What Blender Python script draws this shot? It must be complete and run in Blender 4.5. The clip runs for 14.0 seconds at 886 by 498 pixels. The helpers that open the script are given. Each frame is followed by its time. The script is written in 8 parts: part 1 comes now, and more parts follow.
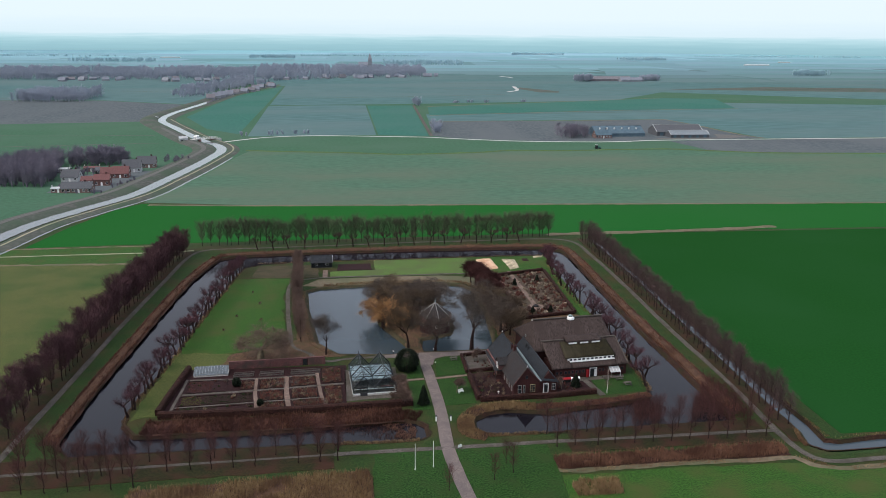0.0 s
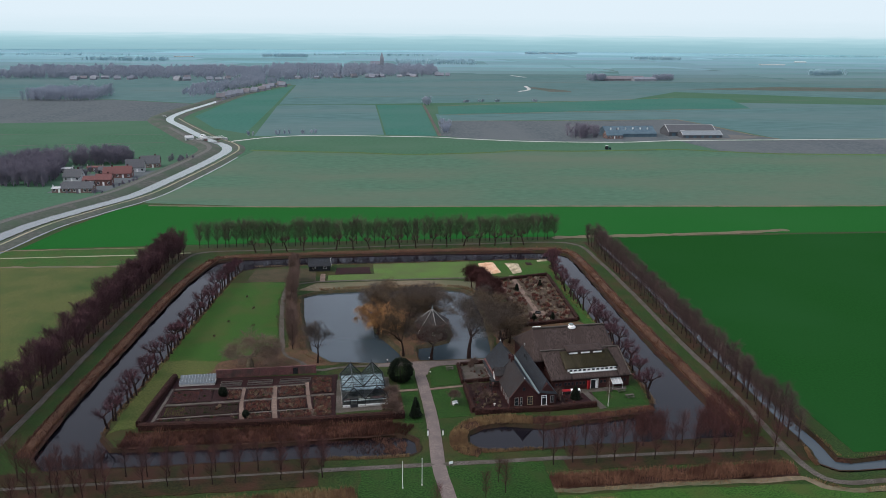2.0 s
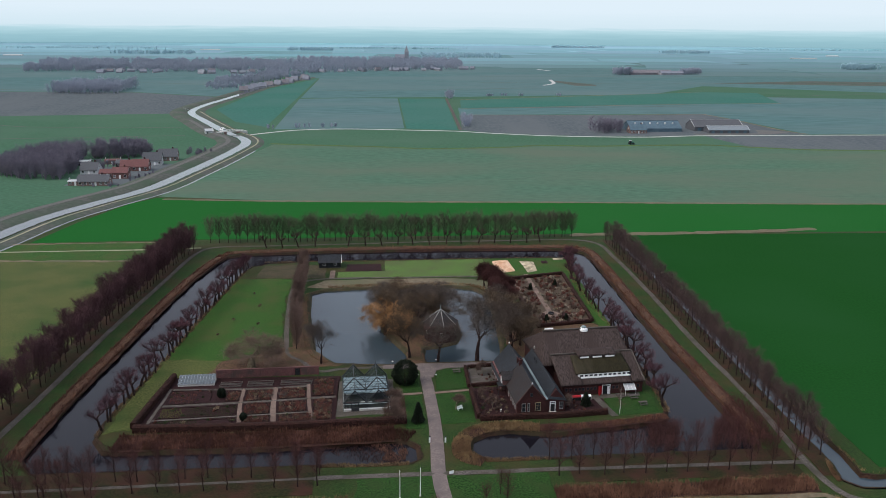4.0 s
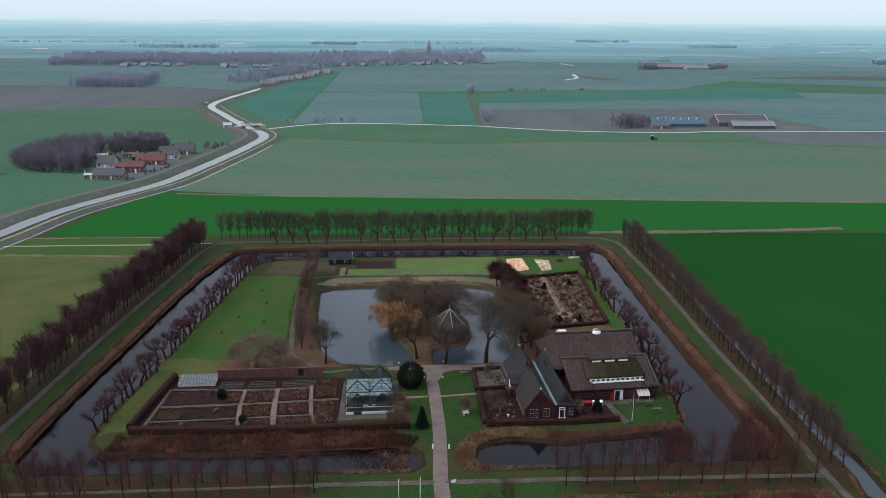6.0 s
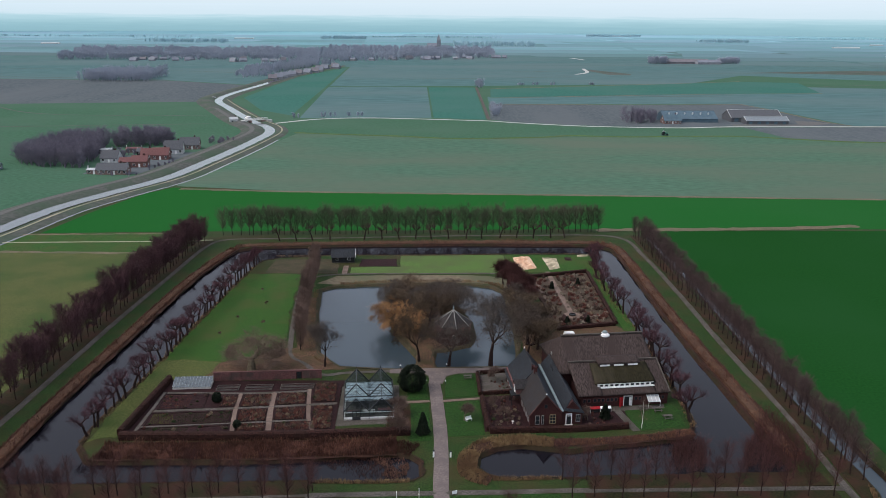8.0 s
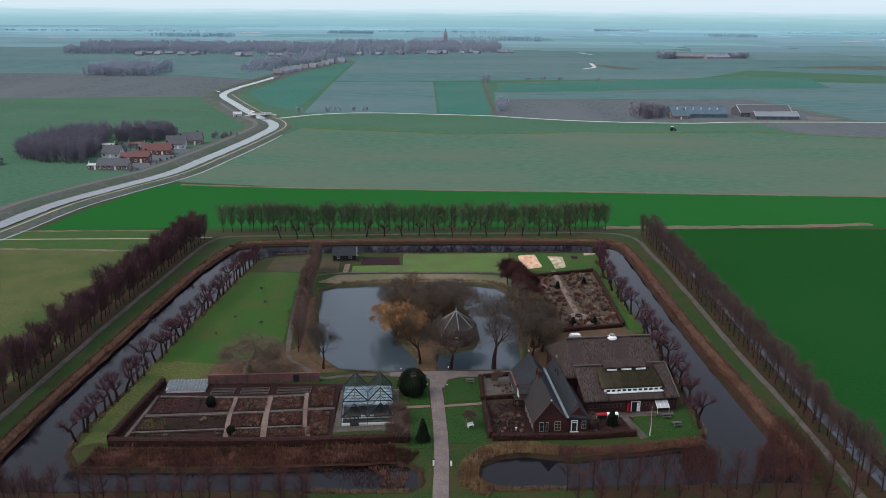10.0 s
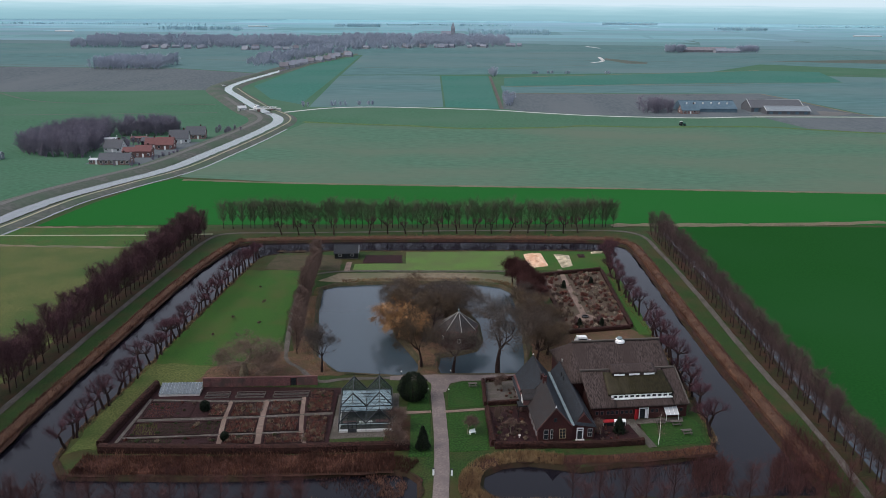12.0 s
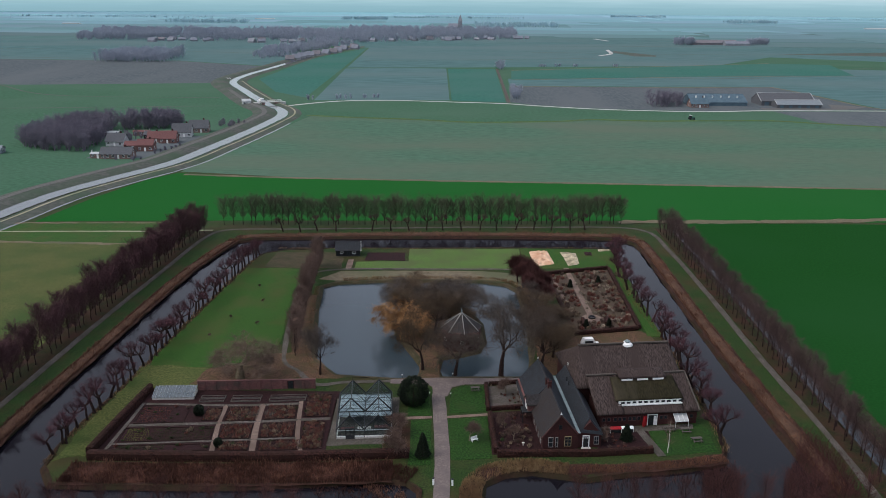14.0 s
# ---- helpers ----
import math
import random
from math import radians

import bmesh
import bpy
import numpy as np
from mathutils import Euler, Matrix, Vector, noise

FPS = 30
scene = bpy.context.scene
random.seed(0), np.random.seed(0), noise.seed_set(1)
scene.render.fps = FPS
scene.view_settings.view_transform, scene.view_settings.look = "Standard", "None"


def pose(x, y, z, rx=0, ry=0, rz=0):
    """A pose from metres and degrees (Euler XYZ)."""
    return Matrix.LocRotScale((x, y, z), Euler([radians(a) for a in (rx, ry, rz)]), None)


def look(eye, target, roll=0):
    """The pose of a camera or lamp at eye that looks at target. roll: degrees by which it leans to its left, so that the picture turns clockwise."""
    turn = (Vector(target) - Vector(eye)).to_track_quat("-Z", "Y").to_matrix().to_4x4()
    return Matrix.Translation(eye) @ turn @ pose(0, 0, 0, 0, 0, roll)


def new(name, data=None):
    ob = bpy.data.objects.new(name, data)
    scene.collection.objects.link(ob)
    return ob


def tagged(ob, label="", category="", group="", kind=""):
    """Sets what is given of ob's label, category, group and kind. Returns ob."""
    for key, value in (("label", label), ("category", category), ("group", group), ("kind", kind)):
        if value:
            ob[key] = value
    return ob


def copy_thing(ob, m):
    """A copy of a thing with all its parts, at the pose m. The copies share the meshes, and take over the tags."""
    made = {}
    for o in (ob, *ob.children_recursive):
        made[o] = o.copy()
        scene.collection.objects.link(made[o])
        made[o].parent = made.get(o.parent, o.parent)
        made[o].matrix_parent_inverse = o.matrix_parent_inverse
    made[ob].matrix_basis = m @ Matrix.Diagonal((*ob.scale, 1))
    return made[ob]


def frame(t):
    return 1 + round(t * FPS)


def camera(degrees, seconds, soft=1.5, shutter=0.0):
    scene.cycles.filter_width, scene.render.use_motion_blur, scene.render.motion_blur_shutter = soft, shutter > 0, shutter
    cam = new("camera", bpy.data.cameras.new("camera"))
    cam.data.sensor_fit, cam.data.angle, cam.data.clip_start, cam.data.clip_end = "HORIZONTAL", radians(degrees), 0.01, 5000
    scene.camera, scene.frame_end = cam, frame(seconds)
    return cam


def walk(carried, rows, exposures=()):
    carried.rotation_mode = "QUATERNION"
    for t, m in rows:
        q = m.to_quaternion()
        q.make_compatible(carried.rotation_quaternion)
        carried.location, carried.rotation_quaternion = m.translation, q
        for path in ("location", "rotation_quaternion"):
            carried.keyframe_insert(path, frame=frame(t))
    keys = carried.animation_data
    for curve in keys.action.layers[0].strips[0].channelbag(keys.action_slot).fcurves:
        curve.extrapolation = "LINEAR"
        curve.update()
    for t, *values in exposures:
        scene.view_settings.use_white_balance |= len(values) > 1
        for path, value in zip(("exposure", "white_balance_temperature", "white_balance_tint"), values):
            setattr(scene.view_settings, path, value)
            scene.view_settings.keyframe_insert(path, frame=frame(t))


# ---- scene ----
cam = camera(56.80, 14.0, 0.5)
PATH = [
    (0, (-17.797, -166.932, 83.481), (-7.852, -70.655, 58.344), 0.43),
    (0.5, (-16.360, -164.691, 83.246), (-6.742, -68.300, 58.419), 0.44),
    (1, (-15.145, -162.869, 83.115), (-5.817, -66.451, 58.283), 0.45),
    (1.5, (-13.910, -161.092, 83.011), (-4.992, -64.676, 58.024), 0.46),
    (2, (-12.635, -159.221, 82.923), (-4.278, -62.812, 57.715), 0.45),
    (2.5, (-11.350, -157.297, 82.803), (-3.655, -60.891, 57.376), 0.45),
    (5, (-5.526, -149.336, 81.884), (-1.824, -52.916, 55.629), 0.45),
    (5.5, (-4.579, -147.773, 81.725), (-1.552, -51.376, 55.298), 0.45),
    (6, (-3.875, -146.152, 81.527), (-1.348, -49.781, 54.952), 0.45),
    (6.5, (-3.423, -144.482, 81.311), (-1.208, -48.142, 54.594), 0.45),
    (7, (-3.051, -142.772, 81.096), (-1.097, -46.469, 54.225), 0.45),
    (7.5, (-2.667, -141.089, 80.896), (-0.986, -44.825, 53.870), 0.46),
    (8, (-2.247, -139.471, 80.709), (-0.883, -43.246, 53.525), 0.45),
    (10.5, (-0.780, -131.993, 79.963), (-0.448, -35.972, 52.037), 0.44),
    (11, (-0.442, -130.522, 79.855), (-0.366, -34.549, 51.762), 0.44),
    (11.5, (-0.160, -128.975, 79.790), (-0.301, -33.059, 51.503), 0.44),
    (12, (0.089, -127.454, 79.715), (-0.250, -31.597, 51.231), 0.45),
    (12.5, (0.316, -125.985, 79.603), (-0.213, -30.183, 50.939), 0.45),
    (13, (0.523, -124.491, 79.508), (-0.188, -28.750, 50.645), 0.45),
    (13.5, (0.762, -122.998, 79.443), (-0.152, -27.325, 50.360), 0.45),
    (14, (1.122, -121.557, 79.416), (-0.076, -25.953, 50.118), 0.44),
]
EXPOSURES = [(0.0, 0.03, 6360, 12), (1.2, -0.06, 6330, 12), (2.5, -0.1, 6310, 12), (7.0, -0.1, 6250, 13), (10.5, -0.09, 6240, 13), (13.0, -0.08, 6220, 13), (13.5, -0.12, 6220, 13), (14.0, -0.24, 6220, 13)]
walk(cam, [(t, look(eye, target, roll)) for t, eye, target, roll in PATH], EXPOSURES)

# ---- light ----
world = bpy.data.worlds.new("world")
scene.world = world
world.use_nodes = True
wn = world.node_tree.nodes
sky = wn.new("ShaderNodeTexSky")
sky.sky_type = 'NISHITA'
sky.sun_disc = False
sky.sun_elevation = radians(50)
sky.sun_rotation = radians(-105)
sky.air_density = 1.0
sky.dust_density = 7.0
sky.ozone_density = 1.0
# clear sky seen through a bright, even cloud cover
dim = wn.new("ShaderNodeVectorMath")
dim.operation = 'SCALE'
dim.inputs["Scale"].default_value = 0.2
cloud = wn.new("ShaderNodeMix")
cloud.data_type = 'RGBA'
cloud.inputs["Factor"].default_value = 0.45
cloud.inputs["B"].default_value = (1.28, 1.33, 1.42, 1)
world.node_tree.links.new(sky.outputs["Color"], dim.inputs[0])
world.node_tree.links.new(dim.outputs["Vector"], cloud.inputs["A"])
world.node_tree.links.new(cloud.outputs["Result"], wn["Background"].inputs["Color"])
wn["Background"].inputs["Strength"].default_value = 1.0

sun_data = bpy.data.lights.new("sun", 'SUN')
sun_data.energy = 0.9
sun_data.angle = radians(22)
sun_data.color = (1.0, 0.96, 0.9)
sun = new("sun", sun_data)
sun.matrix_world = look((0, 0, 300), (math.sin(radians(105)) * 200, math.cos(radians(105)) * -200, 62))


# ---- materials ----
def mat(name, c1, c2, scale=2.0, big=0.12, c3=None, rough=0.85, bump=0.25, dist=0.05, metal=0.0, stretch=(1, 1, 1), rnd=0.0, spec=0.12, third=0.5):
    """Two colours mixed by fine noise, a third by coarse noise; value varied per object by rnd."""
    m = bpy.data.materials.new(name)
    m.use_nodes = True
    t = m.node_tree
    n, ln = t.nodes, t.links.new
    b = n["Principled BSDF"]
    co = n.new("ShaderNodeTexCoord")
    mp = n.new("ShaderNodeMapping")
    mp.inputs["Scale"].default_value = stretch
    ln(co.outputs["Object"], mp.inputs["Vector"])
    fine = n.new("ShaderNodeTexNoise")
    fine.inputs["Scale"].default_value, fine.inputs["Detail"].default_value = scale, 6
    coarse = n.new("ShaderNodeTexNoise")
    coarse.inputs["Scale"].default_value, coarse.inputs["Detail"].default_value = big, 4
    ln(mp.outputs["Vector"], fine.inputs["Vector"])
    ln(mp.outputs["Vector"], coarse.inputs["Vector"])
    r1 = n.new("ShaderNodeMapRange")
    soft_ = 0.17 if "field" in name else 0.115
    r1.inputs["From Min"].default_value, r1.inputs["From Max"].default_value = 0.5 - soft_, 0.5 + soft_
    ln(fine.outputs["Fac"], r1.inputs["Value"])
    mix = n.new("ShaderNodeMix")
    mix.data_type = 'RGBA'
    mix.inputs["A"].default_value, mix.inputs["B"].default_value = (*c1, 1), (*c2, 1)
    ln(r1.outputs["Result"], mix.inputs["Factor"])
    out = mix.outputs["Result"]
    if c3:
        r2 = n.new("ShaderNodeMapRange")
        r2.inputs["From Min"].default_value, r2.inputs["From Max"].default_value = third - 0.1, third + 0.15
        ln(coarse.outputs["Fac"], r2.inputs["Value"])
        mix2 = n.new("ShaderNodeMix")
        mix2.data_type = 'RGBA'
        mix2.inputs["B"].default_value = (*c3, 1)
        ln(r2.outputs["Result"], mix2.inputs["Factor"])
        ln(out, mix2.inputs["A"])
        out = mix2.outputs["Result"]
    if rnd:
        info = n.new("ShaderNodeObjectInfo")
        r3 = n.new("ShaderNodeMapRange")
        r3.inputs["To Min"].default_value, r3.inputs["To Max"].default_value = 1 - rnd, 1 + rnd
        ln(info.outputs["Random"], r3.inputs["Value"])
        hsv = n.new("ShaderNodeHueSaturation")
        ln(r3.outputs["Result"], hsv.inputs["Value"])
        ln(out, hsv.inputs["Color"])
        out = hsv.outputs["Color"]
    ln(out, b.inputs["Base Color"])
    b.inputs["Roughness"].default_value = rough
    b.inputs["Metallic"].default_value = metal
    b.inputs["Specular IOR Level"].default_value = spec
    if bump:
        bp = n.new("ShaderNodeBump")
        bp.inputs["Strength"].default_value, bp.inputs["Distance"].default_value = bump, dist
        ln(fine.outputs["Fac"], bp.inputs["Height"])
        ln(bp.outputs["Normal"], b.inputs["Normal"])
    return m


M = {}
# fields and lawns
M["grass"] = mat("grass", (0.0074, 0.0207, 0.0044), (0.0287, 0.0575, 0.0127), 3.4, 0.09, (0.0394, 0.0341, 0.0132), third=0.54, bump=0.5, dist=0.12)
M["lawn"] = mat("lawn", (0.0104, 0.0382, 0.0056), (0.0382, 0.0988, 0.0152), 3.4, 0.11, (0.0450, 0.0620, 0.0155), third=0.56, bump=0.4, dist=0.1)
M["lawn_dark"] = mat("lawn_dark", (0.0060, 0.0229, 0.0038), (0.0241, 0.0666, 0.0121), 2.8, 0.2, (0.0216, 0.0430, 0.0103), third=0.58, bump=0.4, dist=0.1)
M["dry_grass"] = mat("dry_grass", (0.0497, 0.0970, 0.0216), (0.0842, 0.1471, 0.0356), 2.2, 0.1, (0.0670, 0.0939, 0.0324), third=0.5, bump=0.4, dist=0.1)
M["field_green"] = mat("field_green", (0.0124, 0.0776, 0.0168), (0.0173, 0.0989, 0.0230), 1.6, 0.02, (0.0168, 0.0892, 0.0221), rough=1.0, spec=0.0, bump=0.1)
M["field_dark"] = mat("field_dark", (0.0087, 0.0479, 0.0104), (0.0121, 0.0614, 0.0141), 1.6, 0.02, (0.0121, 0.0577, 0.0148), rough=1.0, spec=0.0, bump=0.1)
# the next five have distance haze mixed into their base colours
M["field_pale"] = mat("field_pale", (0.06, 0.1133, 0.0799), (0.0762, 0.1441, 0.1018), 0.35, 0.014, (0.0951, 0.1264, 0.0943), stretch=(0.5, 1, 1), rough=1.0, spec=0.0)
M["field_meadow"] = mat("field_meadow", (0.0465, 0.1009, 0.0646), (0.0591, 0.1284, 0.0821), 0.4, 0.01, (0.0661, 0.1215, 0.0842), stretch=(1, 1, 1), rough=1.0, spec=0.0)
M["field_far_hazed"] = mat("field_far_hazed", (0.0657, 0.1230, 0.1254), (0.0878, 0.1590, 0.1614), 0.1, 0.006, (0.0995, 0.1505, 0.1536), stretch=(0.4, 1, 1), rough=1.0, spec=0.0)
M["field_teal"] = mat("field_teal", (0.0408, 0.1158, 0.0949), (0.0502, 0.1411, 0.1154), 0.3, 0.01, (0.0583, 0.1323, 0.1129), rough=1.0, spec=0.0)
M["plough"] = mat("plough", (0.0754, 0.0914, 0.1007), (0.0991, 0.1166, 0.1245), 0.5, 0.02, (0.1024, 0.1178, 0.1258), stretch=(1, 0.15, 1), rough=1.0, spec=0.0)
M["soil"] = mat("soil", (0.0106, 0.0046, 0.0051), (0.0290, 0.0131, 0.0135), 2.6, 0.4, (0.0222, 0.0089, 0.0096), bump=0.6)
M["litter"] = mat("litter", (0.0377, 0.0205, 0.0133), (0.1298, 0.0770, 0.0473), 3.2, 0.3, (0.0600, 0.0470, 0.0220), bump=0.7, third=0.52)
M["wet_bank"] = mat("wet_bank", (0.0177, 0.0086, 0.0063), (0.0427, 0.0214, 0.0143), 1.6, 0.2, (0.0213, 0.0190, 0.0086), bump=0.5)
M["straw_bank"] = mat("straw_bank", (0.034, 0.0275, 0.0165), (0.074, 0.06, 0.036), 2.4, 0.25, (0.03, 0.034, 0.0145), bump=0.6, third=0.53)
M["gravel"] = mat("gravel", (0.1288, 0.0938, 0.0779), (0.2016, 0.1530, 0.1254), 3.5, 0.3, (0.1120, 0.0816, 0.0665), bump=0.3, dist=0.02)
M["drive"] = mat("drive", (0.1207, 0.0987, 0.0932), (0.1645, 0.1371, 0.1288), 2.5, 0.35, (0.1096, 0.0932, 0.0904), bump=0.2, dist=0.02)
M["asphalt"] = mat("asphalt", (0.0844, 0.0844, 0.0815), (0.1125, 0.1125, 0.1069), 1.5, 0.1, bump=0.1)
M["concrete"] = mat("concrete", (0.3375, 0.351, 0.3375), (0.4185, 0.4252, 0.405), 0.8, 0.05, bump=0.1)
M["outer_gravel"] = mat("outer_gravel", (0.0507, 0.0454, 0.0410), (0.1164, 0.1049, 0.0946), 3.5, 0.3, (0.0528, 0.0482, 0.0386), bump=0.3, dist=0.02)
M["dike"] = mat("dike", (0.0593, 0.0675, 0.0596), (0.0889, 0.0932, 0.0839), 0.5, 0.05, (0.0505, 0.0771, 0.0524), rough=0.95)
M["track"] = mat("track", (0.225, 0.2175, 0.15), (0.285, 0.27, 0.195), 0.8, 0.05, (0.1875, 0.2025, 0.1275))
M["dry_strip"] = mat("dry_strip", (0.108, 0.0891, 0.0594), (0.1458, 0.1215, 0.081), 0.7, 0.05, (0.081, 0.0864, 0.0486))
M["reed"] = mat("reed", (0.0597, 0.0260, 0.0191), (0.1059, 0.0473, 0.0328), 1.5, 0.15, (0.0373, 0.0165, 0.0138), bump=0, third=0.52)
M["reed_gold"] = mat("reed_gold", (0.1824, 0.1213, 0.0628), (0.2895, 0.2022, 0.1076), 1.5, 0.15, (0.1287, 0.0759, 0.0448), bump=0)
M["reed_tan"] = mat("reed_tan", (0.1414, 0.0716, 0.0472), (0.2194, 0.1180, 0.0787), 1.5, 0.15, (0.0975, 0.0481, 0.0333), bump=0)
M["reed_floor"] = mat("reed_floor", (0.0302, 0.0138, 0.0103), (0.0554, 0.0267, 0.0193), 1.8, 0.2, (0.0226, 0.0113, 0.0077), bump=0.6)
M["reed_mat"] = mat("reed_mat", (0.0355, 0.0147, 0.0104), (0.0848, 0.0362, 0.0244), 3.2, 0.35, (0.0493, 0.0191, 0.0137), bump=1.0, dist=0.25)
M["reed_mat_gold"] = mat("reed_mat_gold", (0.0525, 0.0291, 0.0189), (0.1191, 0.0685, 0.0454), 3.2, 0.35, (0.0626, 0.0343, 0.0227), bump=1.0, dist=0.25)
M["pasture"] = mat("pasture", (0.0346, 0.0473, 0.0123), (0.0927, 0.1049, 0.0315), 2.4, 0.06, (0.0280, 0.0580, 0.0125), third=0.55, bump=0.4, dist=0.12)
M["rose_earth"] = mat("rose_earth", (0.042, 0.028, 0.021), (0.088, 0.061, 0.046), 3.0, 0.3, (0.055, 0.045, 0.03), bump=0.6)
M["hedge"] = mat("hedge", (0.0099, 0.0042, 0.0035), (0.0422, 0.0175, 0.0140), 3.0, 0.3, (0.0225, 0.0107, 0.0079), bump=0.8, dist=0.1)
M["bark"] = mat("bark", (0.0190, 0.0111, 0.0103), (0.0351, 0.0219, 0.0196), 5, 1.0, rnd=0.15)
M["bark_pale"] = mat("bark_pale", (0.1361, 0.1166, 0.0875), (0.2138, 0.1847, 0.1361), 4, 1.0, rnd=0.15)
M["twig_red"] = mat("twig_red", (0.0515, 0.0250, 0.0295), (0.0897, 0.0468, 0.0526), 2, 0.5, bump=0, rnd=0.2)
M["twig_brown"] = mat("twig_brown", (0.0774, 0.052, 0.043), (0.1247, 0.0855, 0.0701), 2, 0.5, bump=0, rnd=0.2)
M["twig_olive"] = mat("twig_olive", (0.0531, 0.0377, 0.0258), (0.0851, 0.0613, 0.0386), 2, 0.5, bump=0, rnd=0.2)
M["twig_willow"] = mat("twig_willow", (0.2028, 0.1092, 0.0468), (0.312, 0.1747, 0.078), 2, 0.5, bump=0, rnd=0.1)


def water_mat(name, colour, rough, bump, spec=0.5):
    m = bpy.data.materials.new(name)
    m.use_nodes = True
    n, ln = m.node_tree.nodes, m.node_tree.links.new
    b = n["Principled BSDF"]
    b.inputs["Base Color"].default_value = (*colour, 1)
    b.inputs["Roughness"].default_value = rough
    b.inputs["IOR"].default_value = 1.33
    b.inputs["Specular IOR Level"].default_value = spec
    co = n.new("ShaderNodeTexCoord")
    ns = n.new("ShaderNodeTexNoise")
    ns.inputs["Scale"].default_value, ns.inputs["Detail"].default_value = 1.6, 4
    ln(co.outputs["Object"], ns.inputs["Vector"])
    bp = n.new("ShaderNodeBump")
    bp.inputs["Strength"].default_value, bp.inputs["Distance"].default_value = bump, 0.02
    ln(ns.outputs["Fac"], bp.inputs["Height"])
    ln(bp.outputs["Normal"], b.inputs["Normal"])
    return m


M["water"] = water_mat("water", (0.0072, 0.0068, 0.0098), 0.03, 0.08, 0.25)
# pond and ditch: lighter base colour stands in for reflected sky
M["sky_tint_water"] = water_mat("sky_tint_water", (0.033, 0.049, 0.06), 0.03, 0.08)
M["canal_water"] = water_mat("canal_water", (0.0918, 0.104, 0.1102), 0.1, 0.2)


# ---- mesh building ----
class Build:
    """Collects vertices and faces, then becomes one mesh."""

    def __init__(self):
        self.v, self.f = [], []

    def add(self, verts, faces):
        k = len(self.v)
        self.v.extend(tuple(p) for p in verts)
        self.f.extend(tuple(k + i for i in q) for q in faces)
        return self

    def box(self, lo, hi, m=None):
        (a, b, c), (d, e, g) = lo, hi
        p = [Vector(q) for q in ((a, b, c), (d, b, c), (d, e, c), (a, e, c), (a, b, g), (d, b, g), (d, e, g), (a, e, g))]
        if m:
            p = [m @ q for q in p]
        return self.add(p, [(0, 3, 2, 1), (4, 5, 6, 7), (0, 1, 5, 4), (1, 2, 6, 5), (2, 3, 7, 6), (3, 0, 4, 7)])

    def beam(self, a, b, w, h=None):
        """A bar of rectangular section from a to b."""
        a, b = Vector(a), Vector(b)
        h = h or w
        ahead = (b - a).normalized()
        side = ahead.cross(Vector((0, 0, 1)))
        side = side.normalized() if side.length > 1e-3 else Vector((1, 0, 0))
        up = side.cross(ahead)
        c = [(-w / 2, -h / 2), (w / 2, -h / 2), (w / 2, h / 2), (-w / 2, h / 2)]
        p = [q + side * s + up * u for q in (a, b) for s, u in c]
        return self.add(p, [(3, 2, 1, 0), (4, 5, 6, 7), (0, 1, 5, 4), (1, 2, 6, 5), (2, 3, 7, 6), (3, 0, 4, 7)])

    def tube(self, a, b, r0, r1, n=3, caps=False):
        a, b = Vector(a), Vector(b)
        w = b - a
        side = w.cross(Vector((0.31, 0.17, 0.93)))
        side = side.normalized() if side.length > 1e-4 else Vector((1, 0, 0))
        up = side.cross(w).normalized()
        p = []
        for q, r in ((a, r0), (b, r1)):
            for k in range(n):
                x = 2 * math.pi * k / n
                p.append(q + side * (r * math.cos(x)) + up * (r * math.sin(x)))
        faces = [(k, (k + 1) % n, n + (k + 1) % n, n + k) for k in range(n)]
        if caps:
            faces += [tuple(range(n - 1, -1, -1)), tuple(range(n, 2 * n))]
        return self.add(p, faces)

    def spike(self, a, b, r):
        """A twig that runs to a point."""
        a, b = Vector(a), Vector(b)
        w = b - a
        side = w.cross(Vector((0.31, 0.17, 0.93)))
        side = side.normalized() * r if side.length > 1e-4 else Vector((r, 0, 0))
        up = side.cross(w).normalized() * r
        return self.add([a + side, a - side * 0.5 + up * 0.87, a - side * 0.5 - up * 0.87, b], [(0, 1, 3), (1, 2, 3), (2, 0, 3)])

    def slab(self, pts, drop):
        """A flat polygon given thickness: its outline lowered by the vector drop."""
        n = len(pts)
        d = Vector(drop)
        p = [Vector(q) for q in pts] + [Vector(q) + d for q in pts]
        return self.add(p, [tuple(range(n)), tuple(range(2 * n - 1, n - 1, -1))] + [(k, n + k, n + (k + 1) % n, (k + 1) % n) for k in range(n)])

    def mesh(self, name, material, smooth=False):
        me = bpy.data.meshes.new(name)
        me.from_pydata(self.v, [], self.f)
        me.materials.append(material)
        if smooth:
            me.shade_smooth()
        return me


def part(name, build, material, parent, label="", smooth=False):
    """One mesh under a thing or a part."""
    ob = new(name, build if isinstance(build, bpy.types.Mesh) else build.mesh(name, material, smooth))
    ob.parent = parent
    return tagged(ob, label)


def thing(name, label, category, m=None, group="", kind=""):
    ob = new(name)
    ob.empty_display_size = 0.3
    ob.matrix_basis = m or Matrix()
    return tagged(ob, label, category, group, kind)


def single(name, build, material, label, category, kind="structure", group="", m=None, smooth=False):
    ob = new(name, build.mesh(name, material, smooth))
    if m:
        ob.matrix_basis = m
    return tagged(ob, label, category, group, kind)


